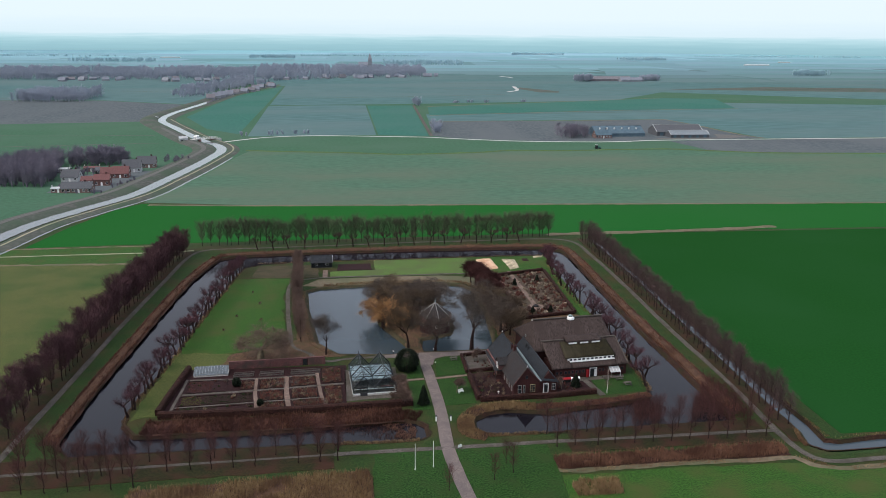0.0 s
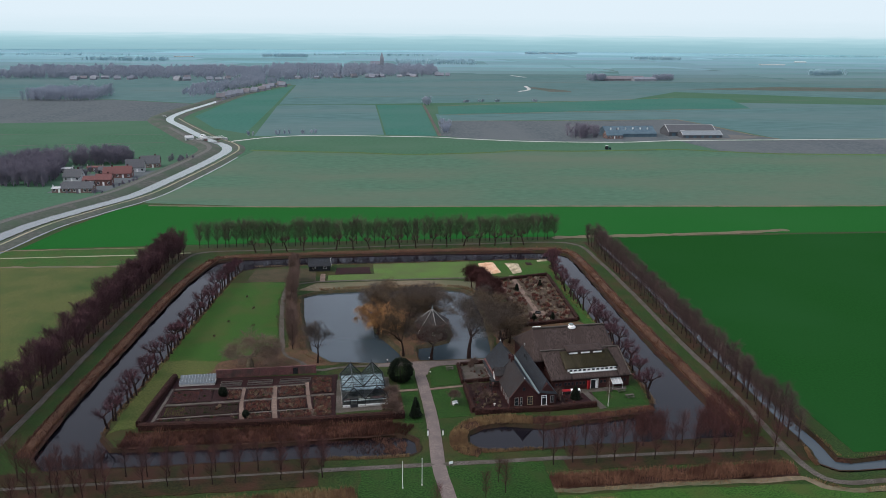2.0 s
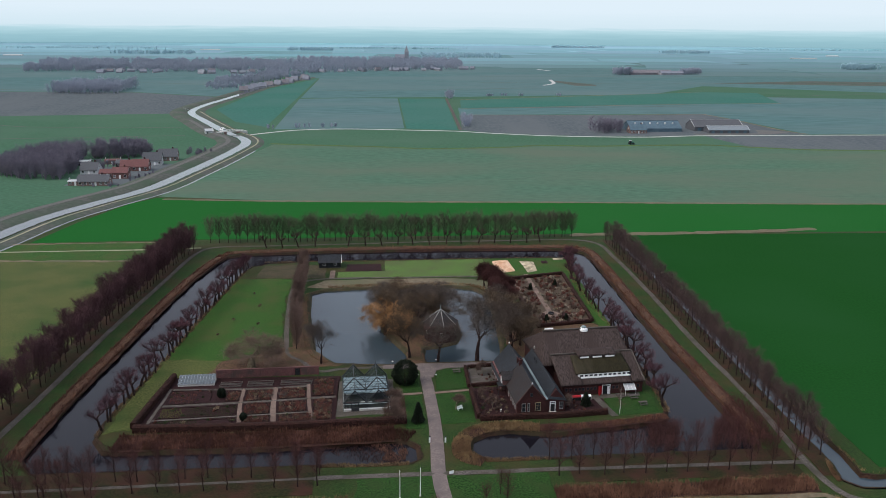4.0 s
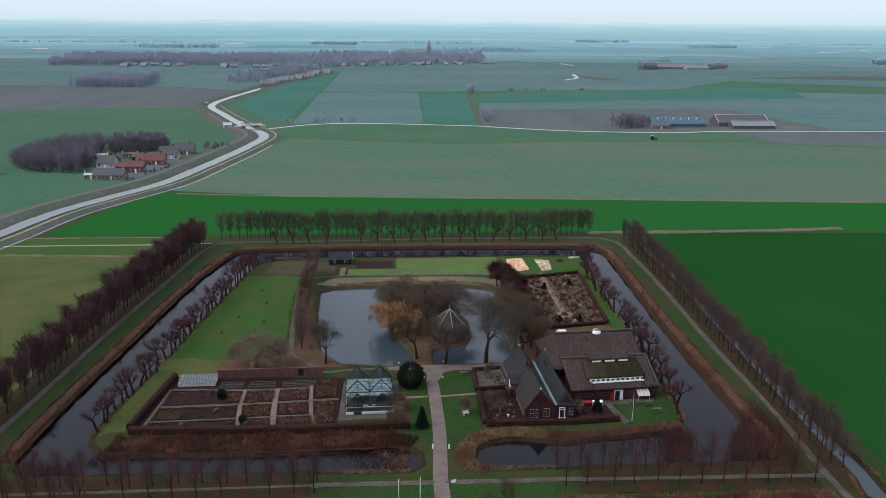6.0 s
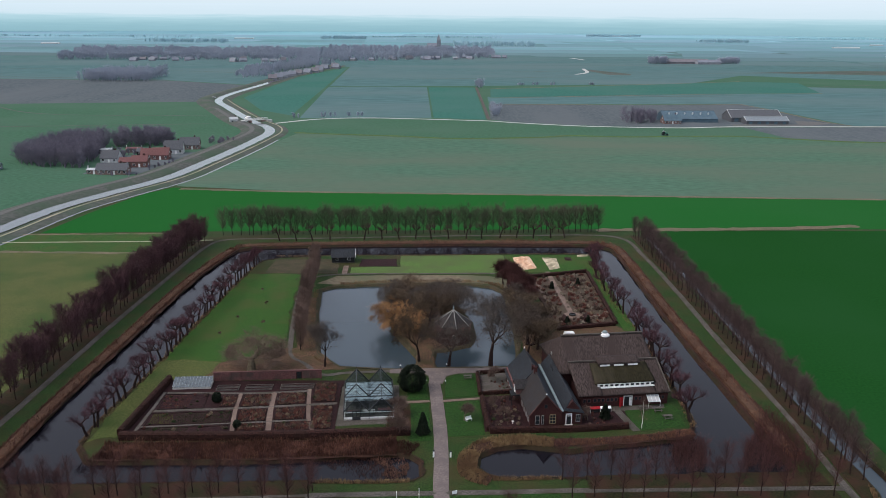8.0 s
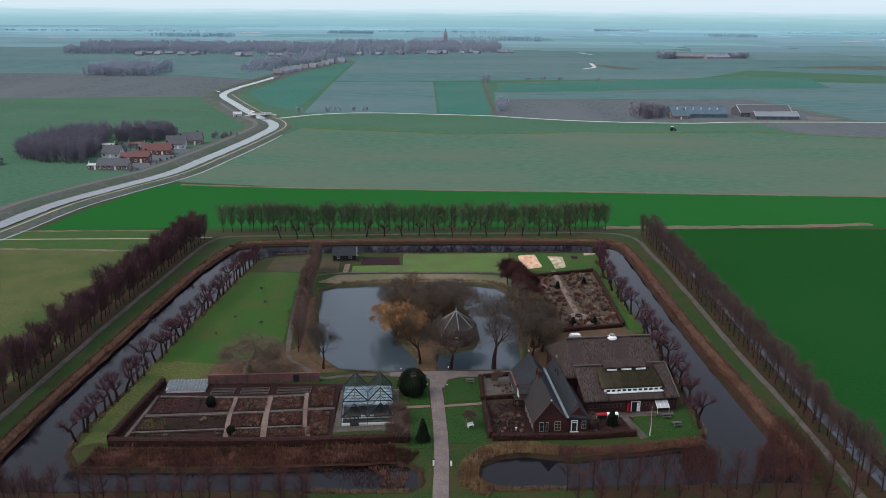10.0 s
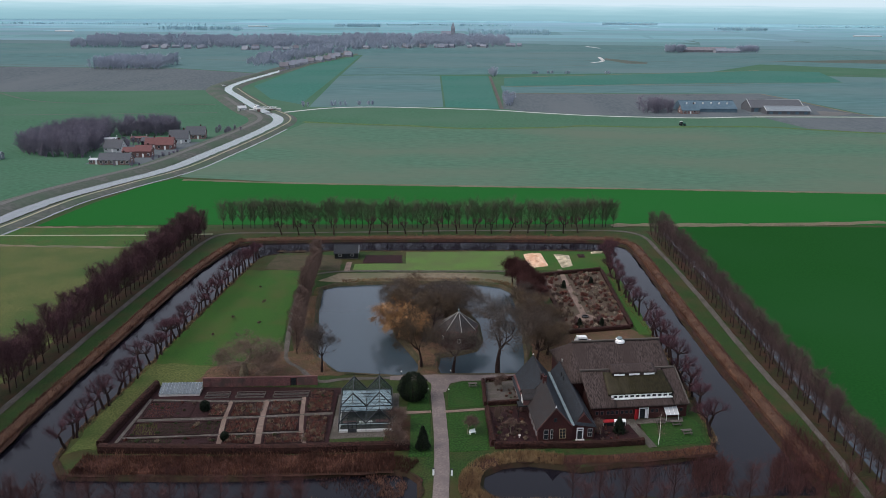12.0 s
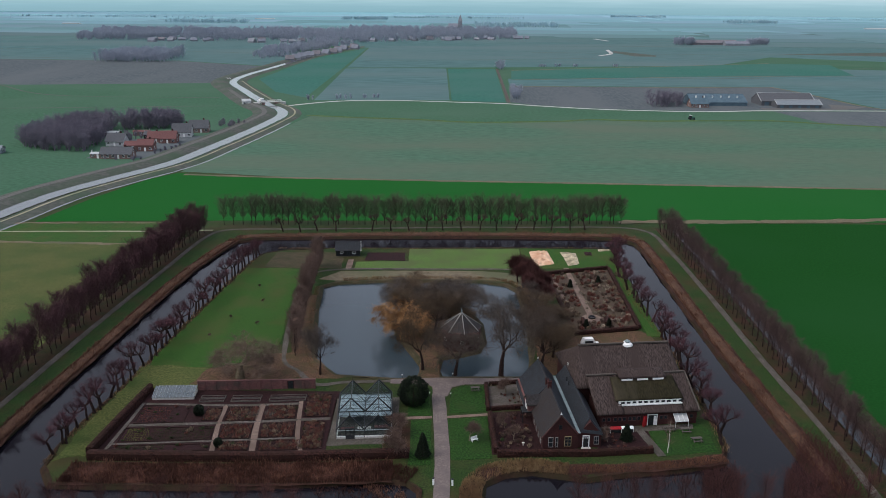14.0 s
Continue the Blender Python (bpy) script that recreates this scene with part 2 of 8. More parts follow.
# ---- plan geometry ----
def spline(pts, step=2.0, closed=False):
    """A smooth line through the points, sampled about every step metres."""
    p = [Vector((*q[:2], 0)) for q in pts]
    n = len(p)
    out = []
    for k in range(n if closed else n - 1):
        b, c = p[k], p[(k + 1) % n]
        a = p[k - 1] if closed or k else b * 2 - c
        d = p[(k + 2) % n] if closed or k + 2 < n else c * 2 - b
        m = max(1, int((c - b).length / step))
        for s in range(m):
            u = s / m
            out.append(0.5 * ((2 * b) + (c - a) * u + (2 * a - 5 * b + 4 * c - d) * u * u + (3 * b - a - 3 * c + d) * u ** 3))
    if not closed:
        out.append(p[-1])
    return out


def normals(line):
    out = []
    for k in range(len(line)):
        w = line[min(k + 1, len(line) - 1)] - line[max(k - 1, 0)]
        out.append(Vector((w.y, -w.x, 0)).normalized())
    return out


def wander(p, seed):
    """A smooth random offset between about -1 and 1."""
    return noise.noise((p.x * 0.22, p.y * 0.22, seed)) * 1.3 + noise.noise((p.x * 0.9, p.y * 0.9, seed + 3)) * 0.5


def ribbon(name, pts, section, material, label, category, step=3.0, ragged=0.0, kind="structure", smooth=False, taper=0.0):
    """Sweeps a section of (offset to the right, height) along a line."""
    line = spline(pts, step)
    rng = random.Random(name)
    b = Build()
    m = len(section)
    n = len(line)
    for i, (p, w) in enumerate(zip(line, normals(line))):
        s = min(1.0, 0.1 + min(i, n - 1 - i) * step / taper) if taper else 1.0
        for k, (d, z) in enumerate(section):
            e = ragged * wander(p, 2.0 + 5 * k) if k in (0, m - 1) else 0
            b.v.append(tuple(p + w * (d + e) * s + Vector((0, 0, z * s - 0.15 * (1 - s)))))
    for k in range(len(line) - 1):
        for j in range(m - 1):
            i = k * m + j
            b.f.append((i, i + 1, i + m + 1, i + m))
    return single(name, b, material, label, category, kind, smooth=smooth)


def patch(name, pts, z, material, label, category, ragged=0.0, step=3.0):
    """A flat piece of ground with a slightly uneven edge."""
    line = []
    for k in range(len(pts)):
        a, c = Vector((*pts[k], 0)), Vector((*pts[(k + 1) % len(pts)], 0))
        m = max(1, int((c - a).length / step)) if ragged else 1
        line += [a.lerp(c, s / m) for s in range(m)]
    line = [p + Vector((wander(p, 1.0), wander(p, 7.0), 0)) * ragged + Vector((0, 0, z)) for p in line]
    bm = bmesh.new()
    f = bm.faces.new([bm.verts.new(p) for p in line])
    f.normal_update()
    if f.normal.z < 0:
        f.normal_flip()
    rim = list(f.verts)
    lower = []
    for k, v in enumerate(rim):
        w = rim[(k + 1) % len(rim)].co - rim[k - 1].co
        lower.append(bm.verts.new(v.co + Vector((w.y, -w.x, 0)).normalized() * 0.3 - Vector((0, 0, z + 0.14))))
    for k in range(len(rim)):
        bm.faces.new([rim[k], lower[k], lower[(k + 1) % len(rim)], rim[(k + 1) % len(rim)]])
    bmesh.ops.triangulate(bm, faces=bm.faces[:])
    me = bpy.data.meshes.new(name)
    bm.to_mesh(me)
    bm.free()
    me.materials.append(material)
    return tagged(new(name, me), label, category, "", "structure")


def inside_distance(px, py, poly):
    """Distance to the outline of a polygon, negative inside."""
    best = np.full(px.shape, 1e9)
    odd = np.zeros(px.shape, bool)
    for k in range(len(poly)):
        (ax, ay), (bx, by) = poly[k], poly[(k + 1) % len(poly)]
        dx, dy = bx - ax, by - ay
        u = np.clip(((px - ax) * dx + (py - ay) * dy) / (dx * dx + dy * dy + 1e-9), 0, 1)
        best = np.minimum(best, np.hypot(px - ax - u * dx, py - ay - u * dy))
        if ay != by:
            odd ^= ((ay > py) != (by > py)) & (px < dx * (py - ay) / dy + ax)
    return np.where(odd, -best, best)


# ---- ground and water ----
MOAT = [(-4.2, -6.2), (-5.8, -7.4), (-14, -8), (-21, -7.9), (-35, -8), (-50, -8.2), (-70, -9), (-78, -9), (-82.2, -3), (-82.4, 10), (-81.8, 30), (-81, 46), (-80.1, 63), (-78.8, 90), (-76.9, 115), (-73.6, 136), (-71.6, 143.5),
        (-66, 147.6), (-36, 150.4), (6, 152.4), (48, 152.3), (58, 151.4), (62.6, 146), (63.6, 134), (63.4, 108), (63.2, 86), (63.1, 68), (63.2, 48), (63.7, 36), (64, 21), (64.5, 8), (65.4, -4.6),
        (55, -4.9), (44, -5.7), (33.6, -6.1), (23, -6.5), (14.4, -6.5), (12, -7), (9, -6), (6.8, -2.7), (7.2, 0.8), (10.8, 3.6), (15.6, 4.6), (20, 3.6), (25, 2.6), (30, 4), (42, 6.2), (50.6, 8.4), (53, 16), (53.6, 34), (53.6, 49),
        (53.3, 68), (52.2, 84), (51.8, 97), (52.6, 120), (55.6, 138), (51, 140.8), (20, 140.6), (-15, 139), (-34, 138.6), (-54, 135.4), (-60.8, 131), (-62.4, 123), (-65, 94), (-67, 70), (-67.9, 52),
        (-69.4, 35), (-71.3, 19), (-71.8, 11), (-71, 4), (-67.4, -1.4), (-60, -1.6), (-41, -1.6), (-31, -0.9), (-20, 0.3), (-11.3, 1.4), (-6.4, 0.8), (-4.4, -1.6)]
# middle lines of the reed belts outside and before the moat
REED_W = [(-83.6, -4), (-83.8, 10), (-83.2, 30), (-82.4, 46), (-81.5, 63), (-80.2, 90), (-78.3, 115), (-75, 137), (-73, 146)]
REED_N = [(-73, 147.6), (-66, 150.4), (-36, 153.2), (6, 155.6), (48, 155.8), (60, 154.6)]
REED_E = [(60.4, 153.8), (64.8, 147.6), (65.6, 134), (65.6, 108), (65.5, 86), (65.6, 68), (65.9, 48), (66.4, 36), (66.8, 21), (67.2, 8), (68, -1)]
REED_S = [(-66, 2.2), (-60, 2.2), (-41, 2.4), (-23, 3.3), (-9, 4.2)]
FRINGE = [(8.6, -8.2), (5, -6), (4.6, -1.6), (6, 2.6), (9.6, 5.4), (15, 6.6), (22, 5.6), (30, 6), (37, 7), (44, 8.2), (51, 10)]
POND = [(-36, 100), (-34.5, 81), (-30, 51), (-24, 43), (-10.7, 41.6), (-6.5, 42.2), (-5.6, 47), (-7, 51), (-9.4, 57), (-12.8, 66), (-14, 78), (-11, 88), (-3, 90), (6, 84), (9, 74),
        (9.5, 62), (7.8, 56), (3, 53.2), (-1, 52), (-1.6, 46), (-0.8, 42.6), (8, 42.9), (18.2, 43.2), (19.2, 52), (20.3, 74), (19.5, 98), (16.5, 103), (10, 105.6), (-9, 106), (-23, 104.6), (-32, 103)]
DITCH = [(82.6, 168), (82.4, 100), (81.3, 50), (81, 0), (81.4, -7), (81, -12), (80.7, -15.6), (83.4, -16.5), (93, -15.2), (140, -14), (140, -18.6), (92, -19.4), (82, -20), (78.8, -19.7), (76.6, -17.2), (77.4, -11.6), (77.8, -7), (77.6, 0), (78.6, 50), (80, 100), (80.2, 168)]


def build_ground():
    xs = np.r_[-4700, -3000, -1800, -1000, -600, -400, -300, -240, -190, -160, -140, -128, np.arange(-120, 121, 1.0), 128, 140, 160, 200, 260, 340, 460, 640, 1000, 1800, 3000, 4700]
    ys = np.r_[-4700, -2500, -1200, -600, -300, -160, -100, -70, -56, -48, np.arange(-44, 173, 1.0), 178, 186, 200, 230, 280, 360, 480, 640, 900, 1300, 1900, 2800, 4700]
    gx, gy = np.meshgrid(xs, ys)
    z = np.zeros(gx.shape)
    for poly, deep in ((MOAT, 1.5), (POND, 1.4), (DITCH, 1.2)):
        d = inside_distance(gx, gy, poly)
        s = np.clip((0.9 - d) / 1.9, 0, 1)
        z = np.minimum(z, -deep * s * s * (3 - 2 * s))
    near = (np.abs(gx) < 119) & (gy > -43) & (gy < 172)
    rough_ = np.array([noise.noise((x * 0.21, y * 0.21, 0.0)) for x, y in zip(gx.ravel(), gy.ravel())]).reshape(gx.shape)
    z = z + np.where(near, 0.07 * rough_ - 0.04, 0)
    b = Build()
    b.v = list(zip(gx.ravel().tolist(), gy.ravel().tolist(), z.ravel().tolist()))
    w = len(xs)
    b.f = [(j * w + i, j * w + i + 1, (j + 1) * w + i + 1, (j + 1) * w + i) for j in range(len(ys) - 1) for i in range(w - 1)]
    return single("ground", b, M["grass"], "flat green polder grassland with carved ditches and moat", "ground", smooth=True)


build_ground()
wb = Build().add([(x, y, -0.62) for x, y in ((-118, -43), (74, -43), (74, 171), (-118, 171), (-46, 36), (32, 36), (32, 110), (-46, 110))], [(0, 1, 5, 4), (1, 2, 6, 5), (2, 3, 7, 6), (3, 0, 4, 7)])
single("water", wb, M["water"], "still dark water of the moat", "water")
single("water", Build().add([(74, -43, -0.62), (140, -43, -0.62), (140, 171, -0.62), (74, 171, -0.62)], [(0, 1, 2, 3)]), M["sky_tint_water"], "still grey water of the field ditch", "water")
single("water", Build().add([(-46, 36, -0.62), (32, 36, -0.62), (32, 110, -0.62), (-46, 110, -0.62)], [(0, 1, 2, 3)]), M["sky_tint_water"], "still grey-blue water of the pond, sky reflection in its colour", "water")


def bank(name, poly, label, material, wide=1.7):
    """Bare earth and dead grass down the sides of the water."""
    area = sum(a[0] * b[1] - b[0] * a[1] for a, b in zip(poly, poly[1:] + poly[:1]))
    s = 1 if area > 0 else -1
    rng = random.Random(name)
    line = []
    for k in range(len(poly)):
        a, c = Vector((*poly[k], 0)), Vector((*poly[(k + 1) % len(poly)], 0))
        m = max(1, int((c - a).length / 1.5))
        line += [a.lerp(c, u / m) for u in range(m)]
    b = Build()
    n = len(line)
    for k in range(n):
        w = line[(k + 1) % n] - line[k - 1]
        out = Vector((w.y, -w.x, 0)).normalized() * s
        for d, z in ((wide * rng.uniform(0.7, 1.35), 0.03), (wide * 0.47, 0.05), (0.3, -0.1), (-0.3, -0.7)):
            b.v.append(tuple(line[k] + out * d + Vector((0, 0, z))))
    for k in range(n):
        for j in range(3):
            i, o = k * 4 + j, ((k + 1) % n) * 4 + j
            b.f.append((i, o, o + 1, i + 1) if s > 0 else (i, i + 1, o + 1, o))
    return single(name, b, M[material], label, "bank")


bank("moat_bank", MOAT, "olive-brown earthy bank of the moat", "wet_bank", 0.9)
bank("pond_bank", POND, "straw-brown bank of the pond", "straw_bank", 1.3)
bank("ditch_bank", DITCH, "brown bank of the field ditch", "wet_bank", 0.7)

for pts, half in ((REED_W, 2.0), (REED_N, 2.4), (REED_E, 2.3), (REED_S, 3.6), (FRINGE, 1.7)):
    ribbon("reed_ground", pts, [(-half, 0.02), (-half * 0.5, 0.06), (half * 0.5, 0.06), (half, 0.02)], M["reed_floor"], "brown ground of dead reed", "bank", step=2, ragged=0.4)

# grass with dead leaves, the trees' shade darkened into its colour
M["leaf_grass_shaded"] = mat("leaf_grass_shaded", (0.0111, 0.0145, 0.0049), (0.0279, 0.0264, 0.0090), 2.6, 0.2, (0.0403, 0.0185, 0.0119), third=0.5, bump=0.5, dist=0.1)
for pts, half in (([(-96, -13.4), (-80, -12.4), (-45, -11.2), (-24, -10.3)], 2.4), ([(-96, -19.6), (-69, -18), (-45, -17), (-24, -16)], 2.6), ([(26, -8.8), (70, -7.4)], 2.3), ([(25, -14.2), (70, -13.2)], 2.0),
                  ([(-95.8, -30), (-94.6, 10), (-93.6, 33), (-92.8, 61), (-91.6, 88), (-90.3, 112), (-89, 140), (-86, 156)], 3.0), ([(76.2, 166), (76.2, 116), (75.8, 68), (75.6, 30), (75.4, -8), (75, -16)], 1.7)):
    ribbon("tree_strip", pts, [(-half - 0.3, -0.12), (-half, 0.055), (-half * 0.4, 0.075), (half * 0.4, 0.075), (half, 0.055), (half + 0.3, -0.12)], M["leaf_grass_shaded"], "dull grass and dead leaves, tree shade in the colour", "bank", step=1.5, ragged=0.9)
patch("lawn", [(-16, -13.6), (2.4, -12.9), (20.4, -12.4), (20.6, -24), (19, -44), (-16, -44)], 0.03, M["lawn_dark"], "deep green lawn south of the front path", "lawn", ragged=0.4, step=1.5)
patch("lawn", [(19, -44), (20.8, -25.2), (60, -24.4), (71, -24.6), (78, -28.4), (118, -27.4), (118, -44)], 0.03, M["lawn"], "bright meadow south of the reed ditch", "lawn", ragged=0.4, step=2)
ribbon("straw_edge", [(20.6, -23.6), (32.5, -23.4), (44.3, -22.8), (62, -22.8), (70.5, -22.6), (72.4, -25.6), (77, -27.4), (86, -27.2), (118, -26.4)], [(-0.8, 0.035), (0, 0.12), (0.8, 0.035)], M["dry_strip"], "pale straw edge of the reed ditch", "bank", step=1.2, ragged=0.5)
patch("reed_ground", [(20.6, -18.4), (21, -23), (28, -22.8), (44.6, -22), (61, -22), (70, -21.4), (70, -17), (67, -16.4), (53, -17), (35, -17.8), (26.5, -18)], 0.05, M["reed_floor"], "brown ground of dead reed", "bank", ragged=0.3, step=1.2)
patch("reed_ground", [(-62, -23.6), (-48.3, -22.8), (-41.2, -22.2), (-26.6, -21), (-17.2, -20.2), (-16.4, -24), (-16.4, -36), (-62, -36)], 0.05, M["reed_mat_gold"], "brown ground of dead reed", "bank", ragged=0.4, step=1.2)


for pts, half, top, m_ in ((REED_E, 1.3, 0.8, "reed_mat_gold"), (REED_W, 1.2, 0.55, "reed_mat_gold"), (REED_N, 1.7, 0.35, "reed_mat_gold"), (REED_S, 2.9, 0.4, "reed_mat")):
    ribbon("reed_mass", pts, [(-half, -0.1), (-half * 0.85, top * 0.75), (-half * 0.3, top), (half * 0.35, top * 0.95), (half * 0.85, top * 0.7), (half, -0.1)], M[m_], "thick matted mass of dead reed along the moat", "reeds", step=0.9, ragged=0.35, taper=5.0)

# distance: a glowing ring round the plain, haze of land and sky painted by height
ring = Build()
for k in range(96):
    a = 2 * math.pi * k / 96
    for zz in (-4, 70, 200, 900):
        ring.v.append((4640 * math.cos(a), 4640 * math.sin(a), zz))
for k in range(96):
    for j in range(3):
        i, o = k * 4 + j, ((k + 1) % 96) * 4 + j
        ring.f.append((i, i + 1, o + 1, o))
bd = bpy.data.materials.new("hazy_distance")
bd.use_nodes = True
nn, ln = bd.node_tree.nodes, bd.node_tree.links.new
nn.remove(nn["Principled BSDF"])
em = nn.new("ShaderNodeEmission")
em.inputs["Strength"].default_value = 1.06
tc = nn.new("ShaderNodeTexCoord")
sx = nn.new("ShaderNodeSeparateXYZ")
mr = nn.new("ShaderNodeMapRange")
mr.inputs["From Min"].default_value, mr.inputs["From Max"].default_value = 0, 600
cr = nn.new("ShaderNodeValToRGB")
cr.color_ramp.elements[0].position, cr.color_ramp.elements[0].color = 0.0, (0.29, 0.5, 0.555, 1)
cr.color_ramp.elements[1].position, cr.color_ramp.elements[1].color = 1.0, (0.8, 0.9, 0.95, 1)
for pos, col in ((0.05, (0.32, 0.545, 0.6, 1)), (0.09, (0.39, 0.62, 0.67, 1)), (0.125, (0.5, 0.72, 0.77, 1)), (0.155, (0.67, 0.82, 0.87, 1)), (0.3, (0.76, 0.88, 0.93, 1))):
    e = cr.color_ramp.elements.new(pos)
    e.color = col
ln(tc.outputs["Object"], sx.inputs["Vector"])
# uneven horizontal streaks painted in, for far woods and fields lost in haze
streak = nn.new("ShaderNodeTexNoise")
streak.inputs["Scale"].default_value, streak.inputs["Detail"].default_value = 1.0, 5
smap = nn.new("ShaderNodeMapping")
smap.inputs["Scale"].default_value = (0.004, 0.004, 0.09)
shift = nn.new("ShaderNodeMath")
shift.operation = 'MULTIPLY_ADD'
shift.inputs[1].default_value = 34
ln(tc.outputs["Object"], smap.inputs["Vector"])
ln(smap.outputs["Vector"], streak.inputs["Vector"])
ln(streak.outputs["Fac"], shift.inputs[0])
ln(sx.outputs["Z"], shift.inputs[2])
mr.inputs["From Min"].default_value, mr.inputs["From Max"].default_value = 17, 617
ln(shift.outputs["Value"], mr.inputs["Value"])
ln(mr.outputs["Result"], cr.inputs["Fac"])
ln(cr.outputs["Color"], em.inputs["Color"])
ln(em.outputs["Emission"], nn["Material Output"].inputs["Surface"])
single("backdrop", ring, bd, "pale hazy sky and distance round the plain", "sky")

# ---- fields ----
patch("field", [(-152, 166), (-100, 170), (76, 177), (420, 180), (420, 229), (98, 239), (4, 242.5), (-72, 246), (-128, 254), (-137, 240), (-147, 200)], 0.05, M["field_green"], "smooth dark green winter wheat field", "field")
patch("field", [(86, -13), (600, -13), (600, 178), (78, 174), (84, 165)], 0.05, M["field_dark"], "wide smooth dark green field beyond the ditch", "field")
patch("field", [(-128, 258), (-72, 247.5), (4, 243.5), (98, 240), (214, 235), (420, 229), (700, 222), (700, 395), (315, 416), (283, 420), (248, 433), (220, 444), (178, 442), (136, 438), (96, 442), (74, 433), (34, 426), (8, 425), (-26, 435), (-66, 442), (-99, 450), (-104, 420), (-112, 345)], 0.05, M["field_pale"], "grey-green field behind the estate, haze in its colour", "field")
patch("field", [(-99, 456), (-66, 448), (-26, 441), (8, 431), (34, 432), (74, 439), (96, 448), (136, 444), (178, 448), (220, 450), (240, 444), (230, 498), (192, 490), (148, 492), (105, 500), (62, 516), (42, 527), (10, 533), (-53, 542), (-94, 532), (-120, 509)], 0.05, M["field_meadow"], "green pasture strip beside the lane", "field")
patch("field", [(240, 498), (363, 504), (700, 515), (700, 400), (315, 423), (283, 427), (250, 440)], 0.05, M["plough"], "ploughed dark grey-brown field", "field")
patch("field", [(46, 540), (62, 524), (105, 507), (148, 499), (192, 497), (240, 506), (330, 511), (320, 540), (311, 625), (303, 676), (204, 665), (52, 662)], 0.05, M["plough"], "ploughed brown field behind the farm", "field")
patch("field", [(332, 512), (900, 530), (1000, 800), (460, 900), (56, 740), (53, 666), (303, 680), (315, 625)], 0.05, M["field_far_hazed"], "grey-green far pasture", "field")
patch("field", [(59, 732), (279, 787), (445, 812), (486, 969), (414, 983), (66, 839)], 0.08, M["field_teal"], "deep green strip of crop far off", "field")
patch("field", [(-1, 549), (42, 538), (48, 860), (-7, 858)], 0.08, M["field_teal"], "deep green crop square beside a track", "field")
patch("field", [(-112, 543), (-3, 550), (-9, 862), (-60, 866), (-126, 850)], 0.05, M["field_far_hazed"], "pale grey-green pasture", "field")
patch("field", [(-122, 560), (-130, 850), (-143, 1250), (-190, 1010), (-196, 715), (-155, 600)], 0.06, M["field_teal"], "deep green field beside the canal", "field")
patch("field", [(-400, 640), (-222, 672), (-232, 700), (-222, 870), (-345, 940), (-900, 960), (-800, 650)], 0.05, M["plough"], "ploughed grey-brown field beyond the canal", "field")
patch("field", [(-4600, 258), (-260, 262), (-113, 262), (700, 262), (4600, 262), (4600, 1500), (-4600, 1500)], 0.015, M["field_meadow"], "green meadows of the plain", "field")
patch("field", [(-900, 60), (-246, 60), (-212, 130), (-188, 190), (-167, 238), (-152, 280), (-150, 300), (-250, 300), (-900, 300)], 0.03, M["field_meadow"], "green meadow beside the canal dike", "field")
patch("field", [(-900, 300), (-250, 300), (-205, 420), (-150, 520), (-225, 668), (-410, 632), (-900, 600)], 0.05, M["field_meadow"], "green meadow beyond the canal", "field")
patch("field", [(-900, 965), (-345, 945), (-225, 880), (-218, 1000), (-260, 1350), (-900, 1400)], 0.05, M["field_far_hazed"], "grey-green meadow below the village", "field")
patch("field", [(-4600, 1405), (-260, 1355), (-140, 1265), (-126, 865), (9, 880), (70, 890), (330, 940), (460, 1110), (1010, 800), (4600, 700), (4600, 1900), (-4600, 2100)], 0.075, M["field_far_hazed"], "grey-green far fields", "field")
# haze painted into the field colours, paler and bluer with distance
FAR_HAZED = []
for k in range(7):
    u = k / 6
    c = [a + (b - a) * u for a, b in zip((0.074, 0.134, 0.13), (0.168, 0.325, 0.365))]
    FAR_HAZED.append(mat("hazed_far_field", c, [x * 1.22 for x in c], 0.06 - 0.05 * u, 0.006 - 0.004 * u, [c[0] * 1.35, c[1] * 1.1, c[2] * 1.2], stretch=(0.3, 1, 1), rough=1.0, spec=0.0, bump=0, rnd=0.09))
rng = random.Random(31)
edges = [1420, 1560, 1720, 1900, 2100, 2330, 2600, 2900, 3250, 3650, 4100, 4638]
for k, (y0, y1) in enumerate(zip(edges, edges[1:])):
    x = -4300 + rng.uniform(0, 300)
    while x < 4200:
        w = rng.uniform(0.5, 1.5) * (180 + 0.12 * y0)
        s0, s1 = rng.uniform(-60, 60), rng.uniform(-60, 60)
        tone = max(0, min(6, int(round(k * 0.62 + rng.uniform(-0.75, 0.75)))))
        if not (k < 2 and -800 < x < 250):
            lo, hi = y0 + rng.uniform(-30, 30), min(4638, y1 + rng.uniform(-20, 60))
            patch("field", [(x, lo), (x + w - 8, lo + s0 * 0.3), (x + w - 8 + s1, hi), (x + s0, hi)], 0.15 + 0.01 * (k % 5) + 0.06 * rng.random(), FAR_HAZED[tone], "far pasture on the plain, haze in its colour", "field")
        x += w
patch("field", [(-4600, 2110), (4600, 1910), (4600, 3000), (-4600, 3100)], 0.05, FAR_HAZED[3], "distant fields, haze in their colour", "field")
patch("field", [(-4600, 3110), (4600, 3010), (4600, 4640), (-4600, 4640)], 0.05, FAR_HAZED[6], "fields on the horizon, paled by painted haze", "field")
patch("field", [(-150, 28), (-94, 20), (-91, 80), (-88, 138), (-104, 138.6), (-150, 140), (-300, 146), (-300, 20)], 0.05, M["pasture"], "yellowish rough pasture beside the avenue", "field", ragged=0.6, step=5)
patch("field", [(500, 1180), (1300, 1010), (1500, 1100), (700, 1250)], 0.08, M["dike"], "pale bare field far off", "field")

